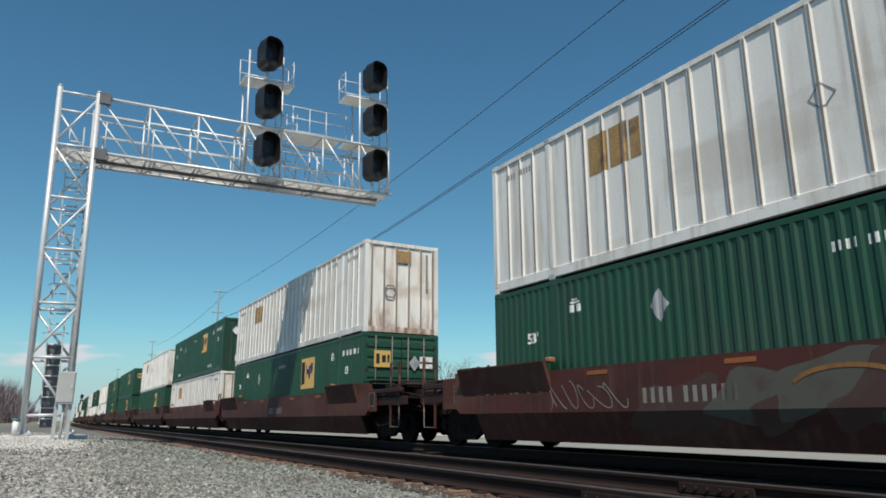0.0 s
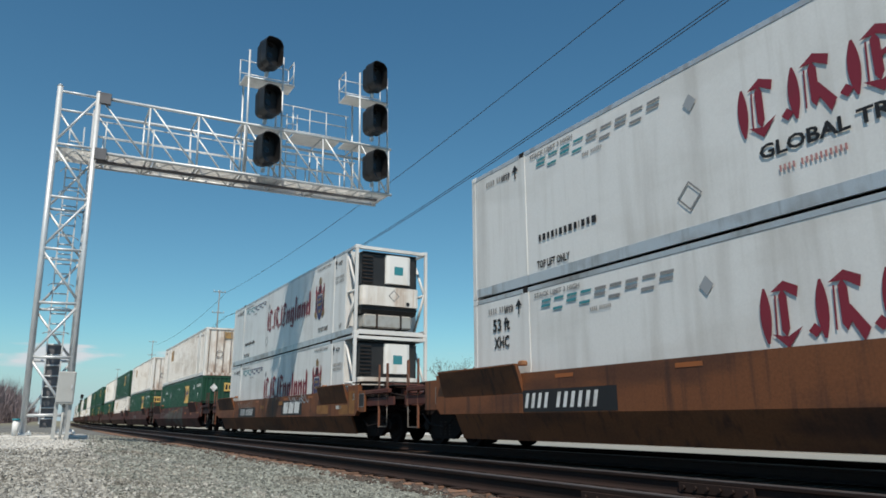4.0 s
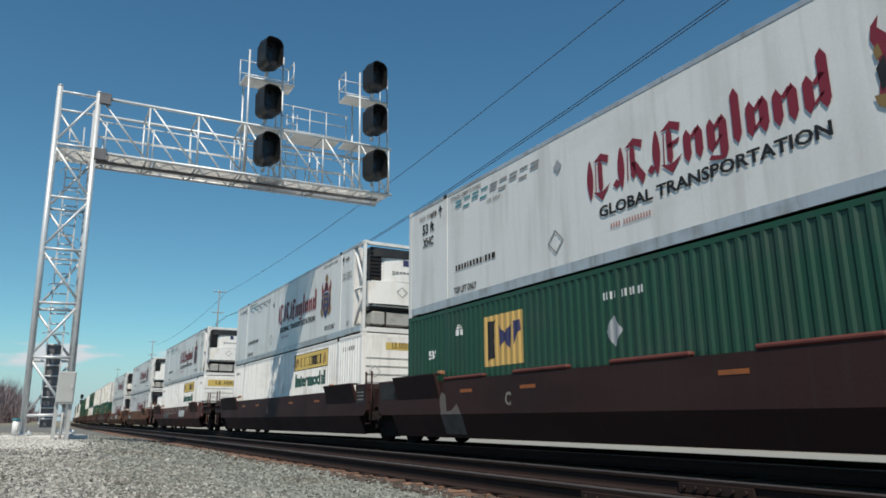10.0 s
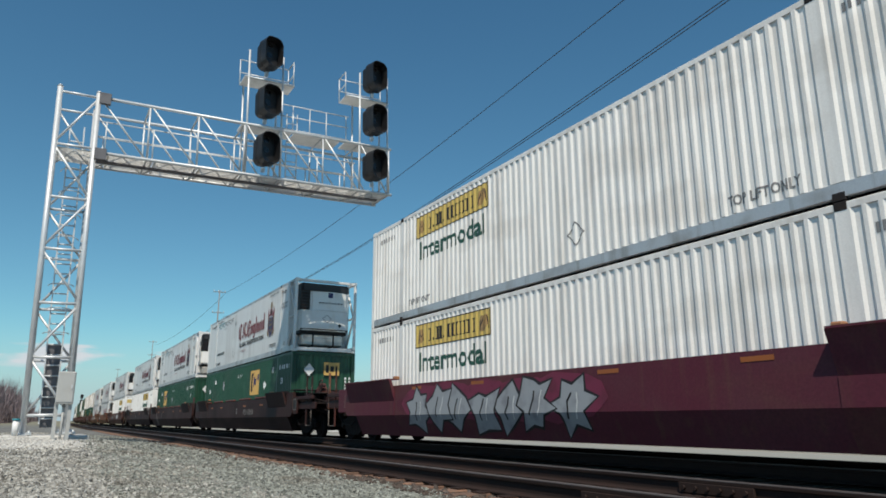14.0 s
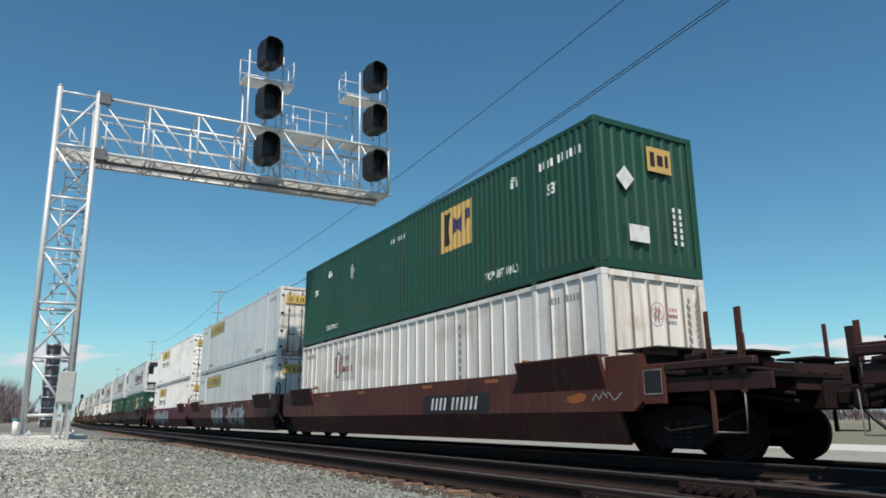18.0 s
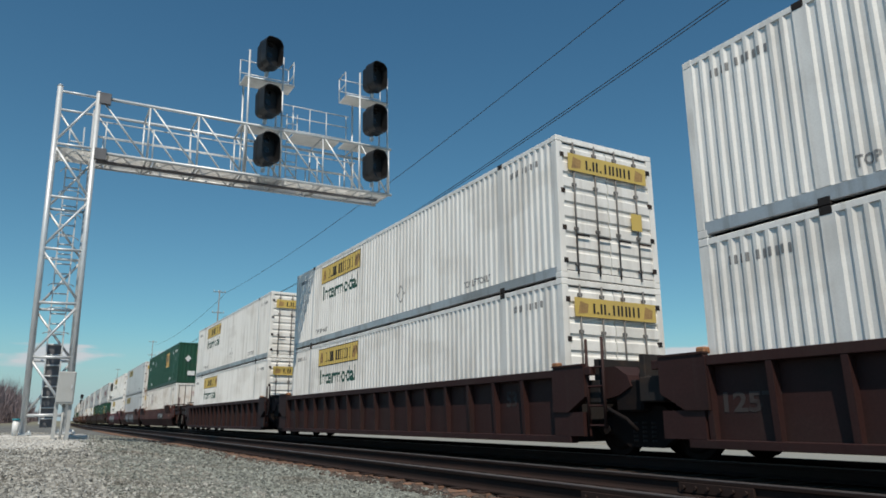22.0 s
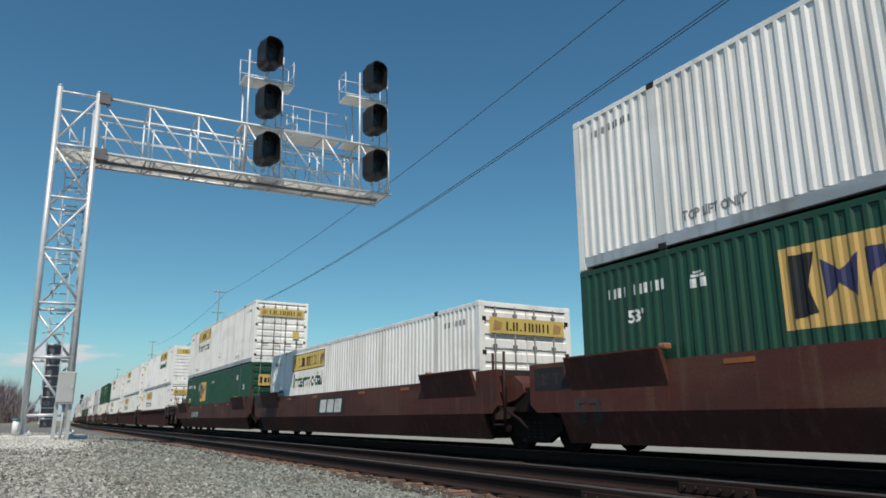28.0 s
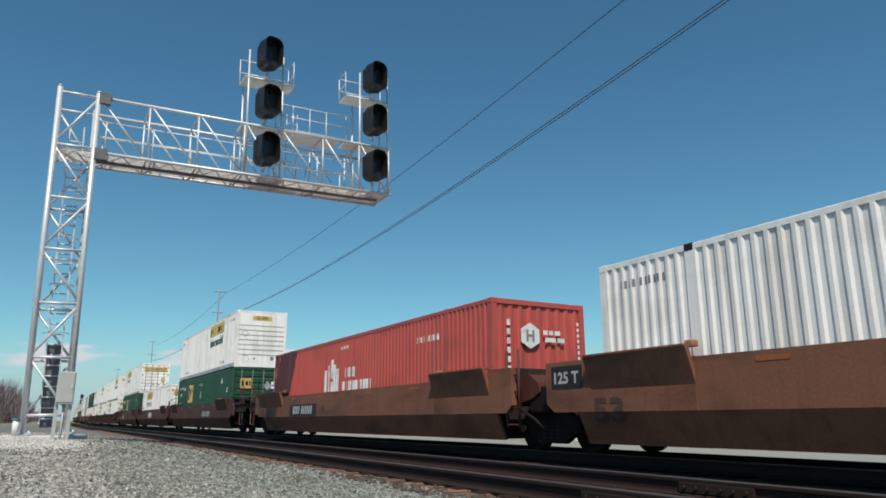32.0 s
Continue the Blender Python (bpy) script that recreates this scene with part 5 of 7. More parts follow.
def post_container(style="plain"):
    """Older sheet-and-post container, with upright posts outside its sides."""
    root = new("container")
    brk = ribs("post")
    frame_parts(root, white_old, white_old, silver)
    for s in (-1, 1):
        part("side_panel", side_panel(brk, s, 0.2, CH - 0.08), white_old, root)
    crown = [0.5 * (a[0] + b[0]) for a, b in zip(brk, brk[1:]) if a[1] == 0.0 and b[1] == 0.0]
    # off-centre stained strips that colour in the shade line of each rib
    for y in crown:
        bm = B()
        box(bm, -CW - 0.004, -CW + 0.01, y - 0.022, y + 0.014, 0.26, CH - 0.12)
        part("side_post", bm, post_grey, root, "stained grey strip over an upright post")
    plain_end(root, rusty_white, 0, "upright")
    for k in range(6):
        bm = B()
        x = -CW + 0.19 + k * 0.43
        box(bm, x + 0.012, x + 0.068, -0.012, 0.004, 0.16, CH - 0.13, 0.004)
        part("end_post", bm, post_grey, root, "stained grey strip over an upright post")
    doors(root, white_old, CL + 0.0)
    if style == "plain":
        part("logo_panel", on_side(rects([(-0.75, -0.25, 0, 0.75), (-0.2, 0.25, 0, 0.75), (0.3, 0.55, 0.0, 0.72)]), CL - 3.9, 1.72, brk, 0.004), faded_panel, root, "faded brown remnant of a logo panel")
        part("logo_panel", on_end(rects([(-0.25, 0.3, 0, 0.4)]), 0, 2.25, -0.004), faded_panel, root, "faded brown logo panel")
        part("placard_frame", on_end(ring(hexagon(0.24, 6, 0), 0.75), -0.42, 1.3, -0.004), grey_ink, root)
        part("number_mark", on_end(rects([(0.8, 0.88, 0, 1.1)]), 0, 1.5, -0.052), grey_ink, root)
        placard(root, 8.57, 1.45, brk, grey_ink, 0.2)
        part("number_mark", on_side(digits(10, 0.12), 2.9, 2.5, brk, 0.005), grey_ink, root)
    else:
        part("repaint_patch", on_side(rects([(-0.85, 0.85, 0, 1.05)]), 12.05, 1.5, brk, 0.003), patch_grey, root, "greyer repainted patch")
        part("logo_ring", on_side(ring(hexagon(0.42), 0.86), CL - 3.6, 2.02, brk, 0.005), ink, root, "black hexagon mark")
        part("logo_mark", on_side(rects([(-0.24, -0.16, -0.22, 0.22), (-0.10, -0.03, -0.22, 0.22), (0.03, 0.10, -0.22, 0.22), (0.16, 0.24, -0.22, 0.22)]), CL - 3.6, 2.02, brk, 0.005), crimson, root)
        part("logo_mark", on_side(word_bars([0.04, 0.04, 0.05, 0.05, 0.04, 0.05], 0.17, 0.05), CL - 4.3, 2.12, brk, 0.005), crimson, root)
        part("logo_mark", on_side(word_bars([0.13, 0.04, 0.09, 0.05, 0.05, 0.04, 0.06], 0.17, 0.04), CL - 4.4, 1.78, brk, 0.005), crimson, root)
        part("logo_ring", on_end(ring(hexagon(0.17, 16), 0.88), -0.02, 2.2, -0.014), faded_red, root, "thin faded red ring mark")
        part("logo_mark", on_end(rects([(-0.06, -0.03, -0.1, 0.1), (0.03, 0.06, -0.1, 0.1), (-0.06, 0.06, -0.015, 0.015)]), -0.02, 2.2, -0.014), faded_red, root)
        for row in range(2):
            part("logo_mark", on_end(word_bars([0.05, 0.04, 0.06, 0.04], 0.07, 0.025), 0.34, 2.21 - 0.12 * row, -0.014), faded_red, root)
        part("number_mark", on_end(rects([(0.78, 0.84, 0.15 * k, 0.15 * k + 0.1) for k in range(8)]), 0, 1.35, -0.014), grey_ink, root)
        part("number_mark", on_end(rects([(1.0, 1.06, 0.12 * k, 0.12 * k + 0.09) for k in range(10)]), 0, 1.35, -0.014), grey_ink, root)
        part("number_mark", on_side(rects([(-0.05, 0.05, 0.19 * k, 0.19 * k + 0.12) for k in range(9)]), 4.9, 0.8, brk, 0.006), grey_ink, root)
    small_marks(root, brk, grey_ink, False, 1.05)
    return root


def crest(root, y):
    """A painted coat of arms, in plain shapes of its colours."""
    shield = part("crest", on_side(poly([(-0.25, 0.31), (-0.27, -0.2), (-0.19, -0.42), (0, -0.58), (0.19, -0.42), (0.27, -0.2), (0.25, 0.31)]), y, 1.40, None, 0.004), navy, root, "painted crest in navy, gold and crimson")

    def piece(points, mat, proud):
        part("crest_piece", on_side(poly([(u * 0.84, v * (0.77 if v > 0 else 1.0)) for u, v in points]), y, 1.40, None, proud), mat, shield)

    for z in (0.22, -0.02, -0.26):
        k = 0.24 if z > -0.1 else 0.18
        piece([(-k, z), (-k * 0.4, z + 0.09), (k * 0.3, z + 0.05), (k, z + 0.12), (k * 0.7, z - 0.03), (-k * 0.2, z - 0.05)], crest_gold, 0.007)
    piece([(-0.30, 0.44), (-0.16, 0.86), (0.0, 0.92), (0.16, 0.86), (0.30, 0.44), (0.0, 0.52)], crimson, 0.005)
    piece([(-0.12, 0.56), (-0.08, 0.82), (0.08, 0.82), (0.12, 0.56)], ink, 0.0075)
    piece([(-0.13, 0.93), (-0.16, 1.12), (-0.05, 1.28), (0.06, 1.26), (0.16, 1.12), (0.13, 0.93)], crest_gold, 0.006)
    for k in (-1, 1):
        # supporters: a raised arm, a body and a curled foot on either side
        piece([(k * 0.34, -0.32), (k * 0.36, 0.38), (k * 0.30, 0.58), (k * 0.44, 0.78), (k * 0.40, 0.98), (k * 0.53, 0.84), (k * 0.56, 0.62), (k * 0.48, 0.36), (k * 0.50, -0.02), (k * 0.56, -0.30)], crimson, 0.0055)
        piece([(k * 0.38, -0.12), (k * 0.40, 0.30), (k * 0.54, 0.12), (k * 0.50, -0.22)], ink, 0.0075)
        piece([(k * 0.42, 0.30), (k * 0.46, 0.52), (k * 0.54, 0.44), (k * 0.52, 0.24)], crest_gold, 0.0085)
        piece([(k * 0.28, -0.44), (k * 0.34, -0.28), (k * 0.62, -0.24), (k * 0.58, -0.38), (k * 0.36, -0.52)], crest_gold, 0.0075)


def blackletter(width, height):
    """Heavy broken strokes, crescents and hairlines with the rhythm of old painted signs."""
    vs, fs = [], []

    def shape(points):
        k = len(vs)
        vs.extend(points)
        fs.append(tuple(range(k, k + len(points))))

    def stem(x, w, y0, y1):
        shape([(x, y0 + 0.5 * w), (x + 0.5 * w, y0 - 0.25 * w), (x + w, y0 + 0.6 * w), (x + w, y1 - 0.6 * w), (x + 0.5 * w, y1 + 0.3 * w), (x, y1 - 0.35 * w)])

    def hair(x0, y0, x1, y1, w):
        shape([(x0 - w, y0), (x0 + w, y0), (x1 + w, y1), (x1 - w, y1)])

    def crescent(x, w, y0, y1, bow):
        mid, half = (y0 + y1) / 2, (y1 - y0) / 2
        for k in range(6):
            t0, t1 = -1 + k / 3, -1 + (k + 1) / 3
            out0, out1, in0, in1 = x + bow * t0 * t0, x + bow * t1 * t1, x + w + (bow - 0.8 * w) * t0 * t0, x + w + (bow - 0.8 * w) * t1 * t1
            shape([(out0, mid + half * t0), (in0, mid + half * t0), (in1, mid + half * t1), (out1, mid + half * t1)])

    sizes = [1.45, 0.4, 1.5, 0.4, 1.5, 1.05, 1.0, 0.6, 1.0, 1.05, 1.05]
    unit = width / sum(sizes)
    x = -width / 2
    w = 0.34 * unit
    for i, size in enumerate(sizes):
        span = size * unit
        if size < 0.5:
            shape([(x + 0.04, 0.09), (x + 0.13, 0.0), (x + 0.22, 0.09), (x + 0.13, 0.18)])
        elif i < 5:
            # capitals: a crescent, an inner stroke, a flag above and a foot below
            crescent(x, 1.15 * w, -0.02, height * 1.12, 0.5 * w)
            stem(x + 0.48 * span, 0.8 * w, height * 0.12, height * 1.0)
            shape([(x + 0.3 * span, height * 1.02), (x + 0.62 * span, height * 1.22), (x + 0.95 * span, height * 1.06), (x + 0.9 * span, height * 0.84), (x + 0.62 * span, height * 1.02)])
            if i != 2:
                shape([(x + 0.25 * span, 0.1), (x + 0.6 * span, -0.1), (x + 0.95 * span, 0.16), (x + 0.6 * span, 0.05)])
            else:
                shape([(x + 0.5 * span, height * 0.55), (x + 0.68 * span, height * 0.55), (x + 1.0 * span, 0.05), (x + 0.86 * span, -0.1)])
            hair(x + 0.36 * span, height * 0.1, x + 0.4 * span, height * 0.95, 0.012)
            if i == 4:
                shape([(x + 0.5 * span, height * 0.5), (x + 0.85 * span, height * 0.58), (x + 0.9 * span, height * 0.7), (x + 0.5 * span, height * 0.62)])
        elif i == 7:
            stem(x + 0.1 * span, w, 0.0, height * 1.22)
        else:
            stem(x, w, 0.0, height * 0.74)
            low, high = (-0.24 * height if i == 6 else 0.0), (1.2 if i == 10 else 0.74)
            stem(x + 0.5 * span, w, low, height * high)
            shape([(x + 0.3 * span, height * 0.58), (x + 0.55 * span, height * 0.76), (x + 0.72 * span, height * 0.7), (x + 0.4 * span, height * 0.5)])
            if i in (6, 8, 10):
                hair(x + 0.3 * span, 0.06, x + 0.6 * span, 0.2, 0.03)
            if i == 6:
                shape([(x, -0.2 * height), (x + 0.6 * span, -0.3 * height), (x + 0.62 * span, -0.2 * height), (x + 0.1 * span, -0.1 * height)])
        x += span
    return vs, fs


def reefer_container(words=True, cowl="plain", mark="arrow"):
    """Refrigerated container: smooth white sides, and a cooling unit in an open frame at its rear."""
    root = new("refrigerated_container")
    brk = ribs("smooth")
    gap = 0.85
    frame_parts(root, white_smooth, silver, dark_gap, gap, silver)
    body = [(gap, 0.012)] + [b for b in brk if b[0] > gap]
    for s in (-1, 1):
        part("side_panel", side_panel(body, s, 0.2, CH - 0.08), white_smooth, root)
    bm = B()
    box(bm, -CW + 0.02, CW - 0.02, gap - 0.05, gap, 0.15, CH - 0.06)
    part("bulkhead", bm, white_smooth, root)
    for s in (-1, 1):
        for a, b in (((s * (CW - 0.08), 0.1, 1.45), (s * (CW - 0.08), gap, 2.7)), ((s * (CW - 0.08), 0.1, 1.4), (s * (CW - 0.08), gap, 0.2)), ((s * (CW - 0.08), 0.08, 1.42), (s * (CW - 0.08), gap, 1.42))):
            bm = B()
            rod(bm, a, b, 0.045, 6)
            part("brace", bm, white_smooth, root)
    bm = B()
    box(bm, -CW + 0.15, CW - 0.15, 0.02, 0.14, CH - 0.12, CH - 0.02)
    part("end_header", bm, white_smooth, root)
    bm = B()
    box(bm, -CW + 0.15, CW - 0.15, 0.02, 0.14, 0.03, 0.17)
    part("end_sill", bm, white_smooth, root)
    # cooling unit
    def rounded(x0, x1, front, back, r=0.14):
        return [(x0, back), (x0, front + r), (x0 + r * 0.3, front + r * 0.3), (x0 + r, front), (x1 - r, front), (x1 - r * 0.3, front + r * 0.3), (x1, front + r), (x1, back)]
    def bowed(x0, x1, front, back, rise=0.11):
        mid, half = (x0 + x1) / 2, (x1 - x0) / 2
        arc = [(mid + half * u, front + rise * u * u + (0.07 if abs(u) == 1 else 0)) for u in (-1, -0.93, -0.6, -0.3, 0, 0.3, 0.6, 0.93, 1)]
        return [(x0, back)] + arc + [(x1, back)]
    bm = B()
    prism(bm, rounded(-1.02, 1.02, 0.16, 0.8), "z", 0.85, 2.66)
    unit = part("cooling_unit", bm, reefer_black if cowl == "tall" else reefer_white, root, "cooling unit with moulded white cowl")
    if cowl == "tall":
        bm = B()
        prism(bm, rounded(-0.22, 0.72, 0.06, 0.4), "z", 1.72, 2.66)
        part("cowl", bm, reefer_white, unit, "white moulded upper cowl")
        bm = B()
        prism(bm, rounded(-1.04, 1.03, 0.08, 0.5), "z", 0.98, 1.60)
        belly = part("belly_panel", bm, rusty_white, unit, "stained white lower cowl")
        part("badge", on_end(rects([(-0.16, 0.16, 0, 0.28)]), 0.25, 2.02, 0.056), teal, unit, "small teal badge")
        part("placard_frame", on_end(ring([(0, 0.2), (-0.2, 0), (0, -0.2), (0.2, 0)], 0.8), 0.1, 1.32, 0.076), grey_ink, belly)
    else:
        bm = B()
        prism(bm, bowed(-0.60, 1.0, 0.03, 0.5), "z", 1.66, 2.42)
        part("cowl", bm, reefer_white, unit, "white moulded upper cowl")
        bm = B()
        prism(bm, bowed(-1.0, 1.02, 0.0, 0.5), "z", 2.43, 2.69)
        part("hood", bm, reefer_black, unit, "black bowed hood of the cooling unit")
        bm = B()
        prism(bm, bowed(-1.03, 1.02, 0.02, 0.5), "z", 0.92, 1.645)
        belly = part("belly_panel", bm, reefer_white, unit, "white moulded lower cowl")
        part("badge", on_end(rects([(-0.1, 0.1, 0, 0.2)]), 0.18, 2.18, 0.024), navy, unit, "small dark badge")
        part("logo_mark", on_end(word_bars([0.1] * 8, 0.06, 0.03), 0.2, 1.93, 0.024), grey_ink, unit)
        part("placard_frame", on_end(ring([(0, 0.17), (-0.2, 0), (0, -0.17), (0.2, 0)], 0.85), 0.05, 1.32, 0.014), grey_ink, belly)
    bm = B()
    box(bm, -0.98, 0.98, 0.2, 0.75, 2.68, 2.76, 0.03)
    part("cap", bm, reefer_black, unit, "black top of the cooling unit")
    bm = B()
    box(bm, -1.03, -0.64, 0.13, 0.5, 1.66, 2.66, 0.01)
    part("grille", bm, reefer_black, unit, "black grille of the cooling unit")
    for i in range(8):
        bm = B()
        box(bm, -1.04, -0.65, 0.09, 0.13, 1.70 + 0.118 * i, 1.745 + 0.118 * i)
        part("slat", bm, dark_gap, unit)
    bm = B()
    prism(bm, [(0.14, 0.92), (0.75, 0.92), (0.75, 0.72), (0.3, 0.72)], "x", -0.98, 0.98)
    part("skirt", bm, reefer_black, unit)
    part("port", on_end(poly(hexagon(0.07, 10, 0)), 0.6, 1.08, 0.035 if cowl != "tall" else 0.07), reefer_black, unit)
    bm = B()
    box(bm, -0.9, 0.8, 0.18, 0.7, 0.26, 0.70, 0.05)
    tank = part("fuel_tank", bm, tank_grey, root, "dull aluminium fuel tank")
    for x in (-0.45, 0.4):
        bm = B()
        box(bm, x - 0.03, x + 0.03, 0.165, 0.71, 0.24, 0.72)
        part("strap", bm, dark_gap, tank)
    # side graphics
    part("logo_lettering", on_side(blackletter(4.7, 0.64) if words else blackletter(5.75, 0.76), 6.57 if words else 7.07, 1.28 if words else 1.15, None, 0.005), crimson, root, "crimson painted lettering")
    if words:
        part("lettering", on_side(flat_text("GLOBAL TRANSPORTATION", 4.3, 0.2), 6.5, 0.88, None, 0.005), ink, root, "dark words under the lettering")
    crest(root, 3.28)
    for k in range(9):
        u = -1.7 + 0.38 * k
        bars = [(0, 0.28, 0, 0.05), (0, 0.28, 0.19, 0.24)] if k % 2 else [(0, 0.28, 0.09, 0.14), (0, 0.28, 0.19, 0.24)]
        part("logo_mark", on_side(slanted(rects([(a + u, b + u, c, d) for a, b, c, d in bars])), 12.0, 2.32, None, 0.005), teal if k < 4 else (navy if not words else grey_ink), root)
    part("number_mark", on_side(digits(10, 0.07), 12.0, 2.16, None, 0.005), grey_ink, root)
    part("number_mark", on_side(word_bars([0.07, 0.09, 0.07, 0.08, 0.05, 0.09, 0.08, 0.1, 0.08, 0.02, 0.09, 0.08, 0.12], 0.13, 0.055), 12.83, 0.84, None, 0.005), ink, root)
    part("lettering", on_side(flat_text("TOP LIFT ONLY", 1.0, 0.15), 2.85, 0.40, None, 0.005), ink, root)
    part("lettering", on_side(flat_text("TOP LIFT ONLY", 1.0, 0.15), CL - 2.9, 0.30, None, 0.005), ink, root)
    if mark == "length":
        part("lettering", on_side(flat_text("53 ft", 0.62, 0.26), CL - 1.1, 2.12, None, 0.005), ink, root, "black length mark")
        part("lettering", on_side(flat_text("XHC", 0.56, 0.24), CL - 1.1, 1.76, None, 0.005), ink, root, "black size mark")
    arrow = rects([(-0.022, 0.022, 0, 0.24), (-0.07, 0.07, 0.19, 0.215)])
    tip = poly([(-0.11, 0.17), (0.11, 0.17), (0, 0.32)])
    for y, way in ((1.72, -1), (CL - 1.74, 1)):
        part("lift_arrow", on_side(arrow, y, 2.38, None, 0.005), ink, root)
        part("lift_arrow", on_side(tip, y, 2.38, None, 0.0065), ink, root)
        part("lettering", on_side(flat_text("WTP", 0.34, 0.13), y + way * 0.36, 2.46, None, 0.005), ink, root)
    for y in (2.95, CL - 2.95):
        part("lettering", on_side(flat_text("STACK LIMIT 3 HIGH", 1.35, 0.09), y, 2.63, None, 0.005), grey_ink, root)
    part("lettering", on_side(flat_text("53'", 0.22, 0.14), 1.2, 0.34, None, 0.005), grey_ink, root)
    if words:
        part("number_mark", on_side(digits(14, 0.09), 7.90, 0.62, None, 0.005), faded_red, root)
    part("placard", on_side(poly([(0, 0.15), (-0.13, 0), (0, -0.15), (0.13, 0)]), 9.75, 2.2, None, 0.005), graffiti_grey, root)
    part("number_mark", on_side(digits(10, 0.12), CL - 1.1, 2.5, None, 0.005), grey_ink, root)
    part("number_mark", on_side(digits(10, 0.1), 1.35, 2.0, None, 0.005), grey_ink, root)
    part("number_mark", on_side(digits(10, 0.1), 1.35, 1.86, None, 0.005), grey_ink, root)
    placard(root, 9.9, 0.72, None, grey_ink, 0.24)
    plain_end(root, white_smooth, CL, "shallow")
    part("aluminium_strip", on_side(rects([(-7.0, 7.0, 0.0, 0.2)]), CL / 2 + 0.3, 0.03, None, 0.006), silver, root, "bare aluminium kick strip")
    return root


# ---------------------------------------------------------------- well cars
def wheelset(parent, y):
    axle = None
    bm = B()
    rod(bm, (-0.95, 0, 0), (0.95, 0, 0), 0.075, 10)
    axle = part("wheelset", bm, wheel_steel, parent, "steel axle with two wheels")
    axle.matrix_parent_inverse = pose(0, y, 0.42)
    for s in (-1, 1):
        bm = B()
        rod(bm, (s * 0.70, 0, 0), (s * 0.82, 0, 0), 0.42, 24)
        rod(bm, (s * 0.67, 0, 0), (s * 0.70, 0, 0), 0.445, 24)
        rod(bm, (s * 0.82, 0, 0), (s * 0.845, 0, 0), 0.33, 24, 0.28)
        rod(bm, (s * 0.845, 0, 0), (s * 0.90, 0, 0), 0.13, 12)
        part("wheel", bm, wheel_steel, axle)
    return axle


def truck(parent, y):
    tr = part("truck", box(B(), -0.85, 0.85, y - 0.2, y + 0.2, 0.42, 0.66, 0.03), truck_steel, parent, "greasy cast-steel truck with two axles")
    for s in (-1, 1):
        bm = B()
        outline = [(y - 1.10, 0.50), (y - 1.02, 0.60), (y - 0.62, 0.66), (y - 0.42, 0.80), (y + 0.42, 0.80), (y + 0.62, 0.66), (y + 1.02, 0.60), (y + 1.10, 0.50), (y + 1.02, 0.34), (y + 0.72, 0.36), (y + 0.36, 0.16),
                   (y - 0.36, 0.16), (y - 0.72, 0.36), (y - 1.02, 0.34)]
        x0, x1 = (-1.06, -0.93) if s < 0 else (0.93, 1.06)
        prism(bm, outline, "x", x0, x1)
        fr = part("side_frame", bm, truck_steel, tr)
        for dy in (-0.2, 0.0, 0.2):
            bm = B()
            for k in range(5):
                rod(bm, (s * 1.0, y + dy, 0.24 + 0.07 * k), (s * 1.0, y + dy, 0.28 + 0.07 * k), 0.082, 8)
            o = part("spring", bm, dark_gap, tr)
        for dy in (-0.83, 0.83):
            bm = B()
            rod(bm, (s * 1.04, y + dy, 0.44), (s * 1.12, y + dy, 0.44), 0.085, 12)
            part("bearing_cap", bm, truck_steel, tr)
    for dy in (-0.83, 0.83):
        w = wheelset(parent, y + dy)
    return tr


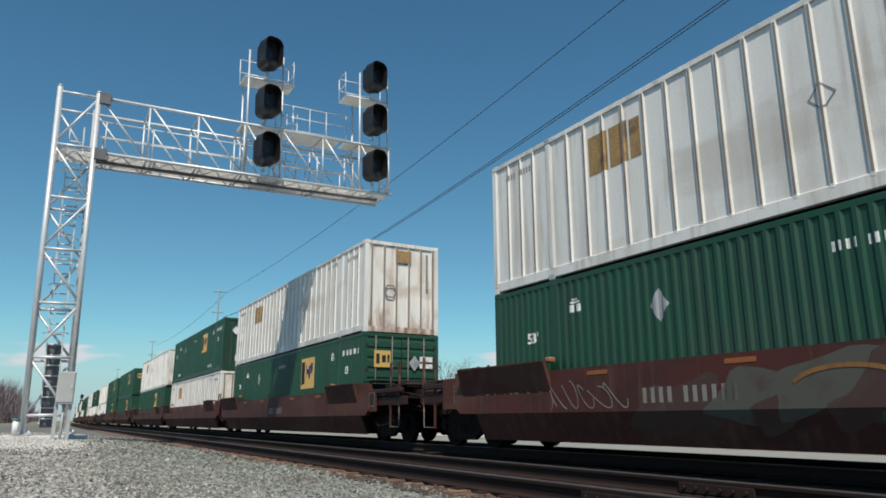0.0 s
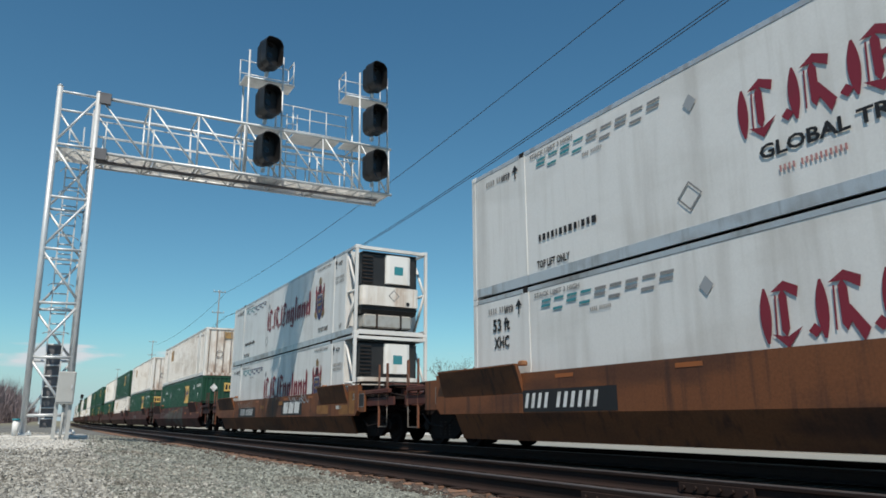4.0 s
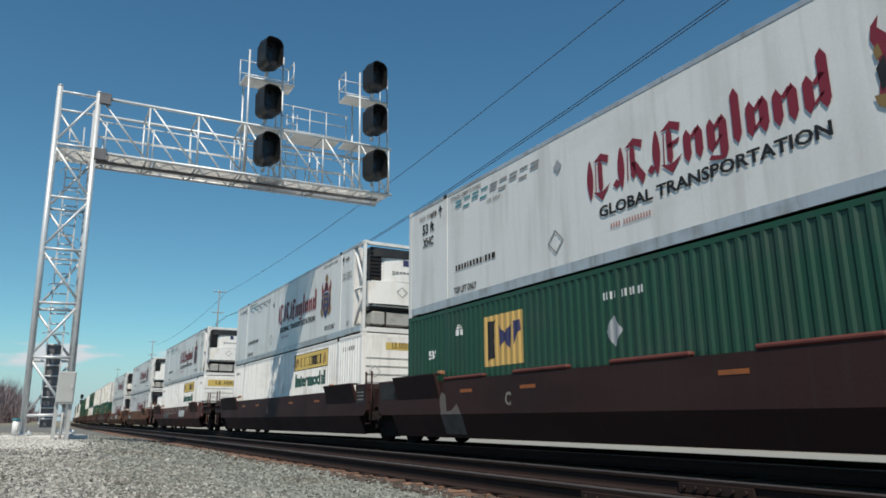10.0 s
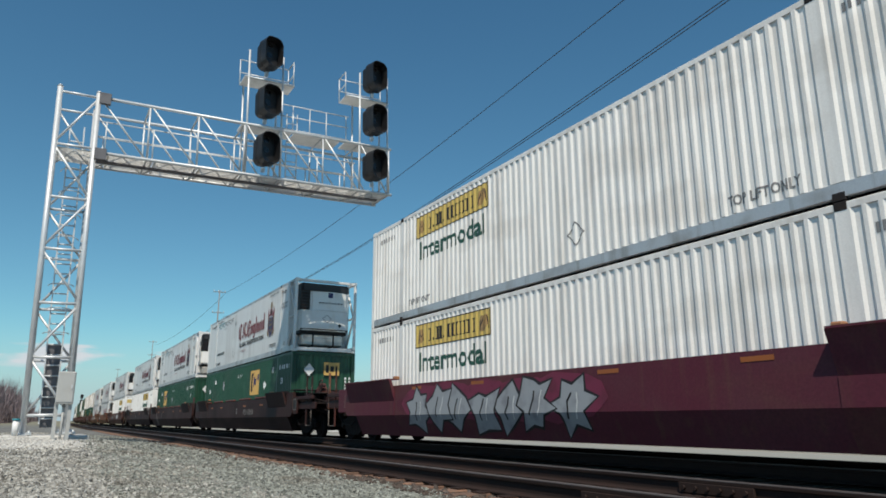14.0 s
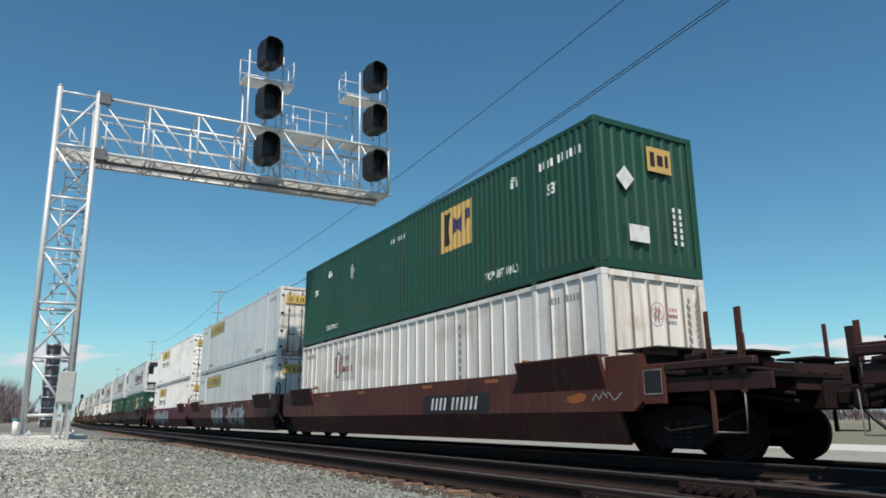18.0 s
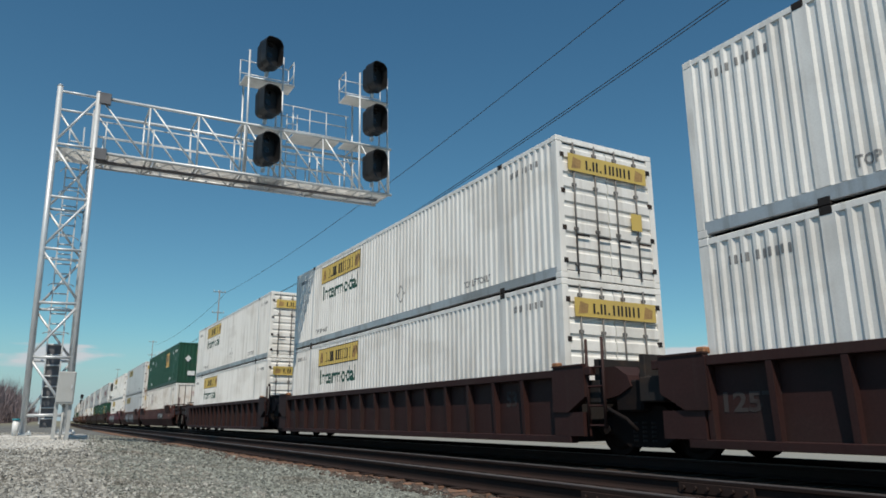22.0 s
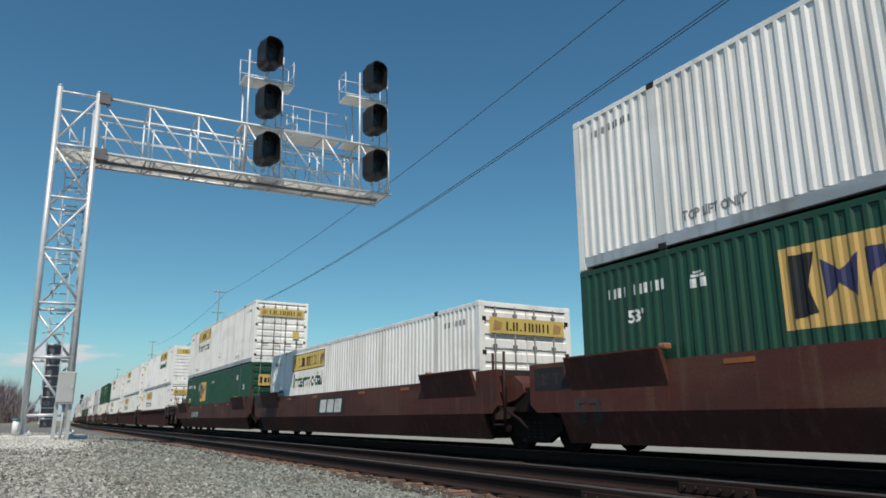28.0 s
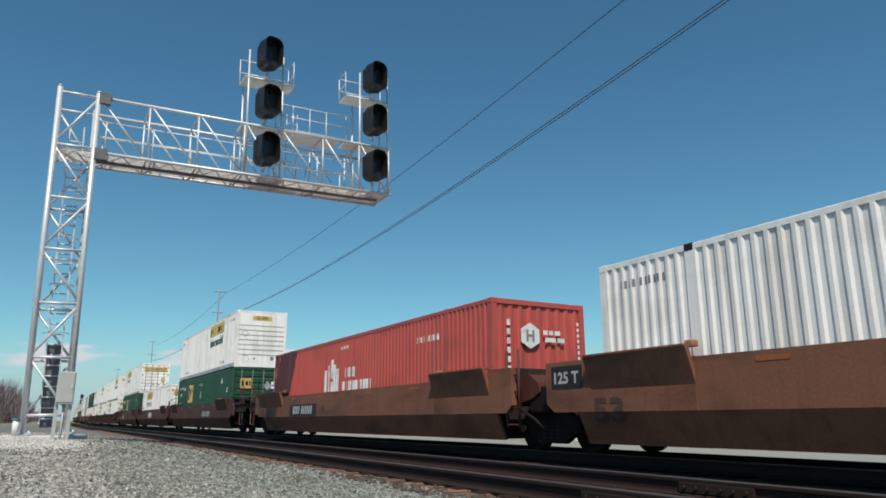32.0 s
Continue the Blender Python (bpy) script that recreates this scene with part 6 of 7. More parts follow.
def well_car(paint, form="plain", front="coupled", rear="coupled", extras=()):
    """One well unit. Its container's rear end stands at y = 0. front, rear: coupled, shared (a truck under the joint, its own) or open (the next unit's truck)."""
    car = new("well_car")
    hw = 1.52
    y0, y1 = -1.0, CL + 1.3
    sill_top, bend_z, low = 1.47, 0.72, 0.20
    for s in (-1, 1):
        bm = B()
        o = [(s * hw, sill_top), (s * (hw - 0.13), sill_top), (s * (hw - 0.07), bend_z), (s * (hw - 0.265), low), (s * (hw - 0.225), low), (s * hw, bend_z)]
        if form == "ribbed":
            o = [(s * (hw - 0.15), sill_top - 0.12), (s * (hw - 0.19), sill_top - 0.12), (s * (hw - 0.19), low + 0.1), (s * (hw - 0.15), low + 0.1)]
        prism(bm, o, "y", 0.7 if form != "ribbed" else -0.3, CL - 0.7 if form != "ribbed" else CL + 0.3)
        side = part("side_wall", bm, paint, car)
        if form == "ribbed":
            bm = B()
            box(bm, min(s * hw, s * (hw - 0.16)), max(s * hw, s * (hw - 0.16)), -0.9, CL + 0.9, sill_top - 0.14, sill_top, 0.01)
            part("top_chord", bm, paint, car)
            bm = B()
            box(bm, min(s * (hw - 0.02), s * (hw - 0.2)), max(s * (hw - 0.02), s * (hw - 0.2)), -0.3, CL + 0.3, low, low + 0.12, 0.01)
            part("bottom_chord", bm, paint, car)
            for i in range(17):
                y = 0.1 + i * (CL - 0.2) / 16
                bm = B()
                prism(bm, [(s * (hw - 0.005), sill_top - 0.14), (s * (hw - 0.16), sill_top - 0.14), (s * (hw - 0.16), low + 0.1), (s * (hw - 0.05), low + 0.1)], "y", y - 0.045, y + 0.045)
                part("side_rib", bm, paint, side)
        # raised ends of the well
        for ya, yb, top in (((y0, 2.15, 1.62), (CL - 2.1, y1, 1.62)) if form != "ribbed" else ((-0.75, 0.12, 1.5), (CL - 0.12, CL + 0.75, 1.5))):
            bm = B()
            t = top
            rearward = ya < 0
            if rearward:
                o = [(ya, t), (yb - 0.05, t), (yb, sill_top - 0.02), (yb, bend_z), (ya + 0.45, bend_z), (ya, bend_z + 0.25)]
            else:
                o = [(ya + 0.05, t), (yb, t), (yb, bend_z + 0.25), (yb - 0.45, bend_z), (ya, bend_z), (ya, sill_top - 0.02)]
            x_in, x_out = s * (hw - 0.12), s * (hw + 0.012)
            if form != "ribbed":
                m0, m1 = (-0.2, yb) if rearward else (ya, CL + (0.1 if front == "open" else 0.95))
                if rearward:
                    o = [(ya, 1.60), (m0, 1.60), (m0, 1.08), (yb, 1.08), (yb, bend_z), (ya + 0.2, bend_z), (ya, bend_z + 0.15)]
                else:
                    o = [(ya, 1.08), (m1, 1.08), (m1, 1.60), (yb, 1.60), (yb, bend_z + 0.15), (yb - 0.2, bend_z), (ya, bend_z)]
            prism(bm, o, "x", min(x_in, x_out), max(x_in, x_out))
            end = part("end_wall", bm, paint, car)
            if form != "ribbed":
                # beside the container the top leans outwards, to guide it into the well
                bm = B()
                prism(bm, [(s * (hw + 0.0), 1.08), (s * (hw + 0.17), t), (s * (hw + 0.10), t), (s * (hw - 0.1), 1.08)], "y", m0, m1)
                part("flared_guide", bm, paint, end)
            bm = B()
            o = [(s * (hw + 0.004), bend_z), (s * (hw - 0.07), bend_z), (s * (hw - 0.262), low + 0.003), (s * (hw - 0.221), low - 0.003)]
            prism(bm, o, "y", (-0.45 if rearward else ya), (yb if rearward else CL + 0.45))
            if form == "ribbed":
                bm.clear()
                box(bm, min(s * (hw - 0.02), s * (hw - 0.2)), max(s * (hw - 0.02), s * (hw - 0.2)), ya + 0.1, yb, low + 0.12, bend_z)
            part("lower_wall", bm, paint, end)
            bm = B()
            out = 0.19 if form != "ribbed" else 0.03
            box(bm, min(s * (hw + out), s * (hw - 0.1)), max(s * (hw + out), s * (hw - 0.1)), (m0 if form != "ribbed" else ya) + 0.02, (m1 if form != "ribbed" else yb) - 0.02, t, t + 0.03)
            part("cap_rail", bm, paint, end)
            guide = yb - 0.12 if rearward else ya + 0.02
            bm = B()
            box(bm, min(s * (hw - 0.02), s * (hw - 0.16)), max(s * (hw - 0.02), s * (hw - 0.16)), guide, guide + 0.16, t, t + 0.10, 0.02)
            part("container_guide", bm, guide_rust, end, "rusty tan guide block")
    # floor of the well and end bulkheads
    for i in range(5):
        bm = B()
        y = 0.2 + i * (CL - 0.8) / 4
        box(bm, -hw + 0.27, hw - 0.27, y, y + 0.4, low + 0.012, low + 0.09)
        part("cross_bearer", bm, dark_gap, car)
    for y, s in ((y0, -1), (y1, 1)):
        bm = B()
        box(bm, -hw + 0.12, hw - 0.12, min(y, y - s * 0.5), max(y, y - s * 0.5), 0.86, 1.25, 0.02)
        box(bm, -0.45, 0.45, min(y - s * 0.5, y - s * 1.1), max(y - s * 0.5, y - s * 1.1), 0.80, 1.32, 0.02)
        part("bolster", bm, dark_gap if form == "ribbed" else truck_steel, car)

        bm = B()
        yb = -0.06 if s < 0 else CL + 0.32
        prism(bm, [(-hw + 0.14, 1.3), (-hw + 0.14, bend_z), (-hw + 0.29, low + 0.01), (hw - 0.29, low + 0.01), (hw - 0.14, bend_z), (hw - 0.14, 1.3)], "y", yb - 0.05, yb + 0.05)
        part("well_end", bm, dark_gap, car)
        bm = B()
        box(bm, -hw + 0.13, hw - 0.13, min(y - s * 0.02, y - s * 0.14), max(y - s * 0.02, y - s * 0.14), 0.87, 1.60, 0.01)
        part("end_bulkhead", bm, dark_gap, car)
        for x in (-0.95, 0.95):
            bm = B()
            box(bm, x - 0.25, x + 0.25, min(y - s * 0.02, y + s * 0.22), max(y - s * 0.02, y + s * 0.22), 0.88, 1.35, 0.04)
            part("side_bearing", bm, truck_steel, car)

    def coupled(s, base):
        """Draft end with its coupler, platform, ladders, posts and hoses. s: -1 at the rear."""
        dull_end = car_brown if paint == car_orange else car_dark
        near, far = (2.2, 2.73) if s < 0 else (2.46, 3.02)
        tip = 2.1 if form != "ribbed" else 1.66
        reach = 1.42 if s < 0 or paint == car_dark else 1.92
        tc = base + s * 1.23 if s < 0 else base + s * 1.68
        truck(car, tc)
        face = base + s * 3.17
        bm = B()
        box(bm, -0.32, 0.32, min(base + s * 0.9, face), max(base + s * 0.9, face), 0.72, 1.12, 0.02)
        part("draft_sill", bm, truck_steel, car)
        bm = B()
        prism(bm, [(base + s * 2.1, 1.0), (base + s * 2.1, 1.36), (base + s * 2.5, 1.4), (face - s * 0.05, 1.33), (face - s * 0.05, 0.98)], "x", -0.85, 0.85)
        part("draft_housing", bm, dull_end, car, "dull brown steel box over the coupler's draft gear")
        bm = B()
        box(bm, -0.1, 0.1, min(face, face + s * 0.45), max(face, face + s * 0.45), 0.78, 0.98, 0.03)
        box(bm, -0.16, 0.16, min(face + s * 0.25, face + s * 0.45), max(face + s * 0.25, face + s * 0.45), 0.72, 1.04, 0.03)
        part("coupler", bm, truck_steel, car, "rusty knuckle coupler")
        bm = B()
        box(bm, -1.35, 1.35, min(base + s * 0.95, face), max(base + s * 0.95, face), 1.14, 1.19)
        for k in range(8):
            box(bm, -1.3 + 0.36 * k, -1.22 + 0.36 * k, min(base + s * 2.2, face), max(base + s * 2.2, face), 1.19, 1.215)
        part("end_platform", bm, truck_steel, car, "open grating platform at the car's end")
        for x in (-1.39, 1.39):
            bm = B()
            box(bm, x - 0.03, x + 0.03, min(base + s * 1.0, face), max(base + s * 1.0, face), 0.98, 1.2, 0.01)
            part("side_step_beam", bm, dull_end, car)
            bm = B()
            box(bm, x - 0.1, x + 0.02, min(base + s * 1.4, face - s * 0.2), max(base + s * 1.4, face - s * 0.2), 1.3, 1.42, 0.02)
            part("side_step_beam", bm, dull_end, car)
        for x in (-1.4, 1.4):
            for yy, half, foot in ((base + s * near, 0.028, 0.4), (base + s * far, 0.045, 0.95)):
                bm = B()
                box(bm, x - 0.02, x + 0.02, yy - half, yy + half, foot, tip)
                post = part("grab_post", bm, (car_rust if paint == car_orange or (half > 0.04 and s > 0) else car_brown) if paint != car_dark else car_dark, car)
                if x > 0:
                    continue
                bm = B()
                tube(bm, [(x - 0.02, yy - half, tip - 0.35), (x - 0.05, yy - half - 0.06, tip - 0.38), (x - 0.05, yy - half - 0.06, tip - 0.6), (x - 0.02, yy - half, tip - 0.63)], 0.009, 5)
                part("hand_hold", bm, galv_worn, post, "thin bent hand hold")
            for z in (1.02, 1.24, 1.44):
                bm = B()
                rod(bm, (x, base + s * near, z), (x, base + s * far, z), 0.016, 5)
                part("ladder_rung", bm, car_dark, car)
        for x in (-1.4, 1.4):
            bm = B()
            tube(bm, [(x, base + s * near, 0.6), (x, base + s * (near + 0.02), 0.42), (x, base + s * (far - 0.02), 0.42), (x, base + s * far, 0.95)], 0.016, 6)
            part("stirrup_step", bm, galv_worn, car, "worn steel stirrup step")
        # thin walkway plates over the end deck, on short stanchions
        for xa, xb, ya, yb, z in ((-1.47, 1.47, 0.42, 1.32, 1.66), (-1.2, -0.35, 2.1, 2.75, 1.50), (0.2, 1.2, 2.1, 2.75, 1.46)):
            bm = B()
            box(bm, xa, xb, min(base + s * ya, base + s * yb), max(base + s * ya, base + s * yb), z, z + 0.035, 0.008)
            part("walkway_plate", bm, dark_gap, car, "thin dark walkway plate")
            for x in (xa + 0.06, xb - 0.06):
                for yy in ((ya + yb) / 2,):
                    bm = B()
                    box(bm, x - 0.025, x + 0.025, base + s * yy - 0.025, base + s * yy + 0.025, 1.19, z)
                    part("stanchion", bm, truck_steel, car)
        bm = B()
        pts = [(0.35, face, 0.85), (0.38, face + s * 0.2, 0.6), (0.36, face + s * 0.42, 0.42), (0.33, face + s * 0.5, 0.36)]
        tube(bm, pts, 0.03, 6)
        part("brake_hose", bm, reefer_black, car, "hanging black brake hose")
        # brake gear and clutter on the end deck
        for k, (bx, by, bz, w, d, h) in enumerate(((-1.15, 2.0, 1.19, 0.34, 0.7, 0.34), (-0.45, 1.15, 1.19, 0.5, 0.34, 0.5), (0.35, 1.3, 1.19, 0.6, 0.4, 0.3), (0.95, 1.2, 1.19, 0.4, 0.5, 0.42), (-0.75, 2.45, 1.19, 0.3, 0.3, 0.28), (0.6, 2.5, 1.19, 0.36, 0.3, 0.24))):
            bm = B()
            box(bm, bx - w / 2, bx + w / 2, base + s * by - d / 2, base + s * by + d / 2, bz, bz + h, 0.03)
            part("valve_box", bm, (truck_steel, dull_end, dark_gap)[k % 3], car)
        for k, (z, x) in enumerate(((1.02, -1.28), (0.92, -1.22), (1.30, -1.30))):
            bm = B()
            tube(bm, [(x, base + s * 0.9, z), (x, base + s * 1.6, z - 0.04 * k), (x + 0.12, base + s * 2.2, z + 0.05), (x + 0.3, face, z - 0.1)], 0.028, 6)
            part("air_pipe", bm, truck_steel, car)
        bm = B()
        box(bm, -1.5, -1.44, min(base + s * 0.98, base + s * reach), max(base + s * 0.98, base + s * reach), 0.82, 1.42 if reach < 1.5 else 1.5, 0.01)
        plate = part("end_plate", bm, paint, car)
        mid = base + s * 1.2
        part("test_board", on_side(rects([(-0.17, 0.17, 0, 0.34)]), mid, 0.98, None, 0.004, 1.5), ink, plate, "small black brake test board with a white border")
        part("board_border", on_side(rects([(-0.19, 0.19, 0.34, 0.36), (-0.19, 0.19, -0.02, 0.0), (-0.19, -0.17, 0, 0.34), (0.17, 0.19, 0, 0.34)] ), mid, 0.98, None, 0.007, 1.5), worn_stencil, plate)
        bm = B()
        rod(bm, (-1.05, base + s * 1.55, 0.95), (-1.05, base + s * 2.35, 0.95), 0.13, 10)
        part("brake_cylinder", bm, truck_steel, car)
        bm = B()
        tube(bm, [(-1.3, base + s * 0.95, 0.6), (-1.32, base + s * 1.3, 0.42), (-1.3, base + s * 2.0, 0.5), (-1.2, base + s * 2.6, 0.75)], 0.025, 6)
        part("brake_rod", bm, truck_steel, car)
        bm = B()
        rod(bm, (-0.85, base + s * 1.9, 1.42), (0.1, base + s * 1.9, 1.42), 0.20, 12)
        part("air_reservoir", bm, dull_end, car, "rusty brake air cylinder")
        bm = B()
        tube(bm, [(-1.25, base + s * 2.0, 1.1), (-1.28, base + s * 2.1, 0.7), (-1.2, base + s * 2.2, 0.5)], 0.02, 5)
        part("hanging_chain", bm, truck_steel, car)
        if ("brake", s) in extras:
            # hand brake wheel beside its gear box, on a plate above the deck
            wy, wz, wx = (base + s * 2.35, 1.78, -0.95) if s < 0 else (base + s * 1.3, 1.88, -1.3)
            bm = B()
            tube(bm, [(wx, wy + 0.2 * math.cos(2 * math.pi * k / 18), wz + 0.2 * math.sin(2 * math.pi * k / 18)) for k in range(19)], 0.016, 6)
            for k in range(3):
                a = math.pi * k / 3 + 0.3
                rod(bm, (wx, wy + 0.2 * math.cos(a), wz + 0.2 * math.sin(a)), (wx, wy - 0.2 * math.cos(a), wz - 0.2 * math.sin(a)), 0.011, 5)
            rod(bm, (wx - 0.03, wy, wz), (wx + 0.16, wy, wz), 0.045, 8)
            part("hand_brake_wheel", bm, car_dark, car, "dark spoked hand brake wheel")
            bm = B()
            gy = wy - s * 0.3
            box(bm, wx + 0.04, wx + 0.3, gy - 0.24, gy + 0.3, 1.69 if s > 0 else 1.2, wz - 0.06, 0.03)
            prism(bm, [(gy - 0.14, wz - 0.06), (gy + 0.2, wz - 0.06), (gy + 0.08, wz + 0.1), (gy - 0.04, wz + 0.1)], "x", wx + 0.06, wx + 0.28)
            rod(bm, (wx + 0.16, gy, wz), (wx + 0.16, gy, wz + 0.25), 0.022, 6)
            part("brake_gear_box", bm, car_brown, car, "brown hand brake gear box")

    if rear == "coupled":
        coupled(-1, 0.0)
    else:
        truck(car, -1.62)
        bm = B()
        rod(bm, (0, -1.62, 0.6), (0, -1.62, 1.15), 0.3, 14)
        box(bm, -0.5, 0.5, -1.6, -1.0, 0.8, 1.1, 0.02)
        part("articulation_joint", bm, truck_steel, car)
        for x in (-1.28, 0.62):
            bm = B()
            prism(bm, [(-0.92, 1.46), (-1.25, 1.46), (-1.52, 1.30), (-1.60, 1.12), (-1.30, 0.98), (-0.92, 0.92)], "x", x, x + 0.66)
            part("joint_cover", bm, car_brown if paint != car_dark else car_dark, car, "rounded cast cover beside the joint")
        bm = B()
        tube(bm, [(-1.38, -1.0, 0.85), (-1.42, -1.3, 0.72), (-1.42, -1.6, 0.60), (-1.34, -1.75, 0.42)], 0.035, 6)
        part("brake_rod", bm, truck_steel, car)
        for x, yy, z, w, d, h in ((-1.0, -1.5, 0.72, 0.5, 0.6, 0.5), (1.0, -1.5, 0.72, 0.5, 0.6, 0.5), (-0.55, -1.3, 1.12, 0.45, 0.5, 0.35), (0.5, -1.35, 1.12, 0.5, 0.45, 0.42)):
            bm = B()
            box(bm, x - w / 2, x + w / 2, yy - d / 2, yy + d / 2, z, z + h, 0.03)
            part("valve_box", bm, truck_steel, car)
        for x in (-1.3,):
            for yy in (-1.15, -0.75):
                bm = B()
                rod(bm, (x - 0.15, yy, 0.45), (x - 0.15, yy, 1.95), 0.03, 6)
                part("grab_post", bm, car_brown if paint not in (car_dark, car_brown) else car_dark, car)
            for z in (0.5, 0.82, 1.14, 1.46):
                bm = B()
                rod(bm, (x - 0.15, -1.15, z), (x - 0.15, -0.75, z), 0.018, 5)
                part("ladder_rung", bm, car_brown if paint not in (car_dark, car_brown) else car_dark, car)
        bm = B()
        pts = [(-0.6, -0.9, 1.3), (-0.75, -1.3, 1.0), (-0.8, -1.6, 0.95), (-0.6, -2.0, 1.25)]
        tube(bm, pts, 0.03, 6)
        part("brake_hose", bm, reefer_black, car)
    if front == "coupled":
        coupled(1, CL)
    if front == "open" and form != "ribbed":
        part("load_board", on_side(rects([(-0.42, 0.42, 0, 0.40)]), CL + 0.72, 1.12, None, 0.016, hw), ink, car, "black load board")
        part("lettering", on_side(flat_text("125 T", 0.66, 0.2), CL + 0.72, 1.22, None, 0.02, hw), graffiti_pale if paint == car_rust else ghost_stencil, car, "white stencilled load mark")
    elif front == "open":
        part("lettering", on_side(flat_text("125T", 0.9, 0.26), CL - 0.7, 0.7, None, 0.005, hw - 0.15), ghost_stencil, car, "faint stencilled load mark")
    # painted marks on the side that faces the yard
    if form != "ribbed":
        for y in (3.2, 6.0, 10.0, 12.8) if paint != car_dark else (3.2, 6.0, 10.64, 12.89):
            part("reflector", on_side(rects([(-0.25, 0.25, 0, 0.07)]), y, 1.33 if paint != car_dark else 1.18, None, 0.006, hw), orange_mark, car, "orange reflective strip")
    else:
        part("lettering", on_side(flat_text("53", 0.36, 0.3), 1.62, 0.85, None, 0.005, hw - 0.15), ghost_stencil, car)
    for e in extras:
        kind, y = e[0], e[1]
        if kind == "number":
            part("number_board", on_side(rects([(-1.45, 1.45, -0.06, 0.34)]), y, 0.80, None, 0.005, hw), ink, car, "black number board")
            part("number_mark", on_side(slanted(digits(10, 0.27)), y, 0.81, None, 0.009, hw), white_ink, car)
        elif kind == "dull_number":
            part("number_board", on_side(rects([(-1.45, 1.45, -0.06, 0.34)]), y, 0.80, None, 0.005, hw), ink, car, "black number board")
            part("number_mark", on_side(slanted(digits(10, 0.27)), y, 0.81, None, 0.0065, hw), worn_stencil, car)
        elif kind == "plain_number":
            part("number_mark", on_side(digits(10, 0.23), y, 0.84, None, 0.006, hw), worn_stencil, car)
        elif kind == "logo":
            part("logo_board", on_side(rects([(-1.2, 1.2, -0.06, 0.46)]), y, 0.84, None, 0.005, hw), ink, car, "black owner's board with white bars")
            part("logo_mark", on_side(slanted(rects([(-0.98, -0.42, 0.0, 0.4), (-0.32, 0.24, 0.0, 0.4), (0.34, 0.90, 0.0, 0.4)])), y, 0.84, None, 0.009, hw), white_ink, car)
        elif kind == "length":
            part("lettering", on_side(flat_text("53", 0.72, 0.4), 15.85, 0.55, None, 0.02, hw, 0.72), mural_edge if paint == car_rust else ghost_stencil, car, "faint dark length mark")
        elif kind == "panel":
            part("data_panel", on_side(rects([(-0.26, 0.26, 0, 0.42)]), y, 1.08, None, 0.016, hw), ink, car, "black data panel")
            part("data_mark", on_side(rects([(-0.24, 0.24, 0.28, 0.31), (-0.24, 0.24, 0.18, 0.21), (-0.24, 0.24, 0.08, 0.11)]), y, 1.08, None, 0.02, hw), worn_stencil, car)
        elif kind == "scrawl":
            scrawl(car, y, e[2], e[3], e[4], hw, *e[5:])
        elif kind == "letters":
            sprayed(car, y, e[2], e[3], e[4], hw)
        elif kind == "mural":
            mural(car, y, e[2], e[3], hw)
        elif kind == "pads":
            for k in range(5):
                bm = B()
                box(bm, -hw - 0.02, -hw + 0.12, y + 2.75 * k, y + 2.75 * k + 1.7, 1.47, 1.555, 0.03)
                part("sill_pad", bm, sill_red, car, "rounded dull red pad on the sill")
        elif kind == "section":
            part("lettering", on_side(flat_text(e[2], 0.2, 0.26), y, 0.88, None, 0.006, hw), ghost_stencil if paint == car_rust else worn_stencil, car, "worn section letter")
        elif kind == "seal":
            part("round_mark", on_side(ring(hexagon(0.2, 20, 0), 0.86), y, 1.0, None, 0.006, hw), ghost_stencil, car, "faint round stencil")
            part("round_mark", on_side(rects([(-0.1, 0.1, 0.03, 0.06), (-0.12, 0.12, -0.03, 0.0), (-0.08, 0.08, -0.09, -0.06)]), y, 1.0, None, 0.006, hw), ghost_stencil, car)
        elif kind == "ghost":
            part("spray_mark", on_side(poly([(-0.35, 0.28), (0.55, 0.28), (0.62, 0.70), (0.42, 0.95), (0.2, 0.80), (-0.02, 0.78), (-0.08, 1.15), (-0.25, 1.22), (-0.36, 1.08), (-0.30, 0.8)]), y, 0.0, None, 0.007, hw, 0.72), faint_spray, car, "pale blotch of spray paint")
        elif kind == "patch":
            part("paint_patch", on_side(rects([(-e[2] / 2, e[2] / 2, 0, e[4])]), y, e[3], None, 0.016, hw), e[5], car, "faded rectangular patch of paint")
        elif kind == "swirl":
            for u, v, w in ((0.0, 1.0, 0.9), (1.1, 1.12, 0.6), (-1.4, 0.95, 0.7)):
                pts = [(u + w * math.cos(0.4 + 2.4 * q / 12), v + 0.26 * math.sin(0.4 + 2.4 * q / 12)) for q in range(13)]
                part("spray_mark", on_side(stroke(pts, 0.028), y, 0.0, None, 0.0125, hw), (orange_mark, faded_orange)[w < 0.8], car, "faded orange sprayed curve")
        elif kind == "tag":
            part("spray_mark", on_side(poly([(-0.55, 0.9), (-0.38, 0.86), (-0.1, 0.9), (-0.04, 1.0), (-0.2, 1.04), (-0.42, 1.0), (-0.56, 0.98)]), y, 0.0, None, 0.016, hw), orange_mark, car, "small orange sprayed patch")
            for low, pts in ((0.9, [(0.1, 0.0), (0.2, 0.11), (0.26, 0.02), (0.31, 0.05), (0.36, 0.14), (0.47, 0.04)]), (0.93, [(0.42, 0.06), (0.5, 0.1), (0.62, -0.03), (0.7, 0.0), (0.8, 0.09)])):
                part("spray_mark", on_side(stroke([(u, low + v) for u, v in pts], 0.01), y, 0.0, None, 0.016, hw), graffiti_grey, car, "pale blue-grey sprayed stroke")
        elif kind == "wave":
            wave(car, y, hw)
    return car


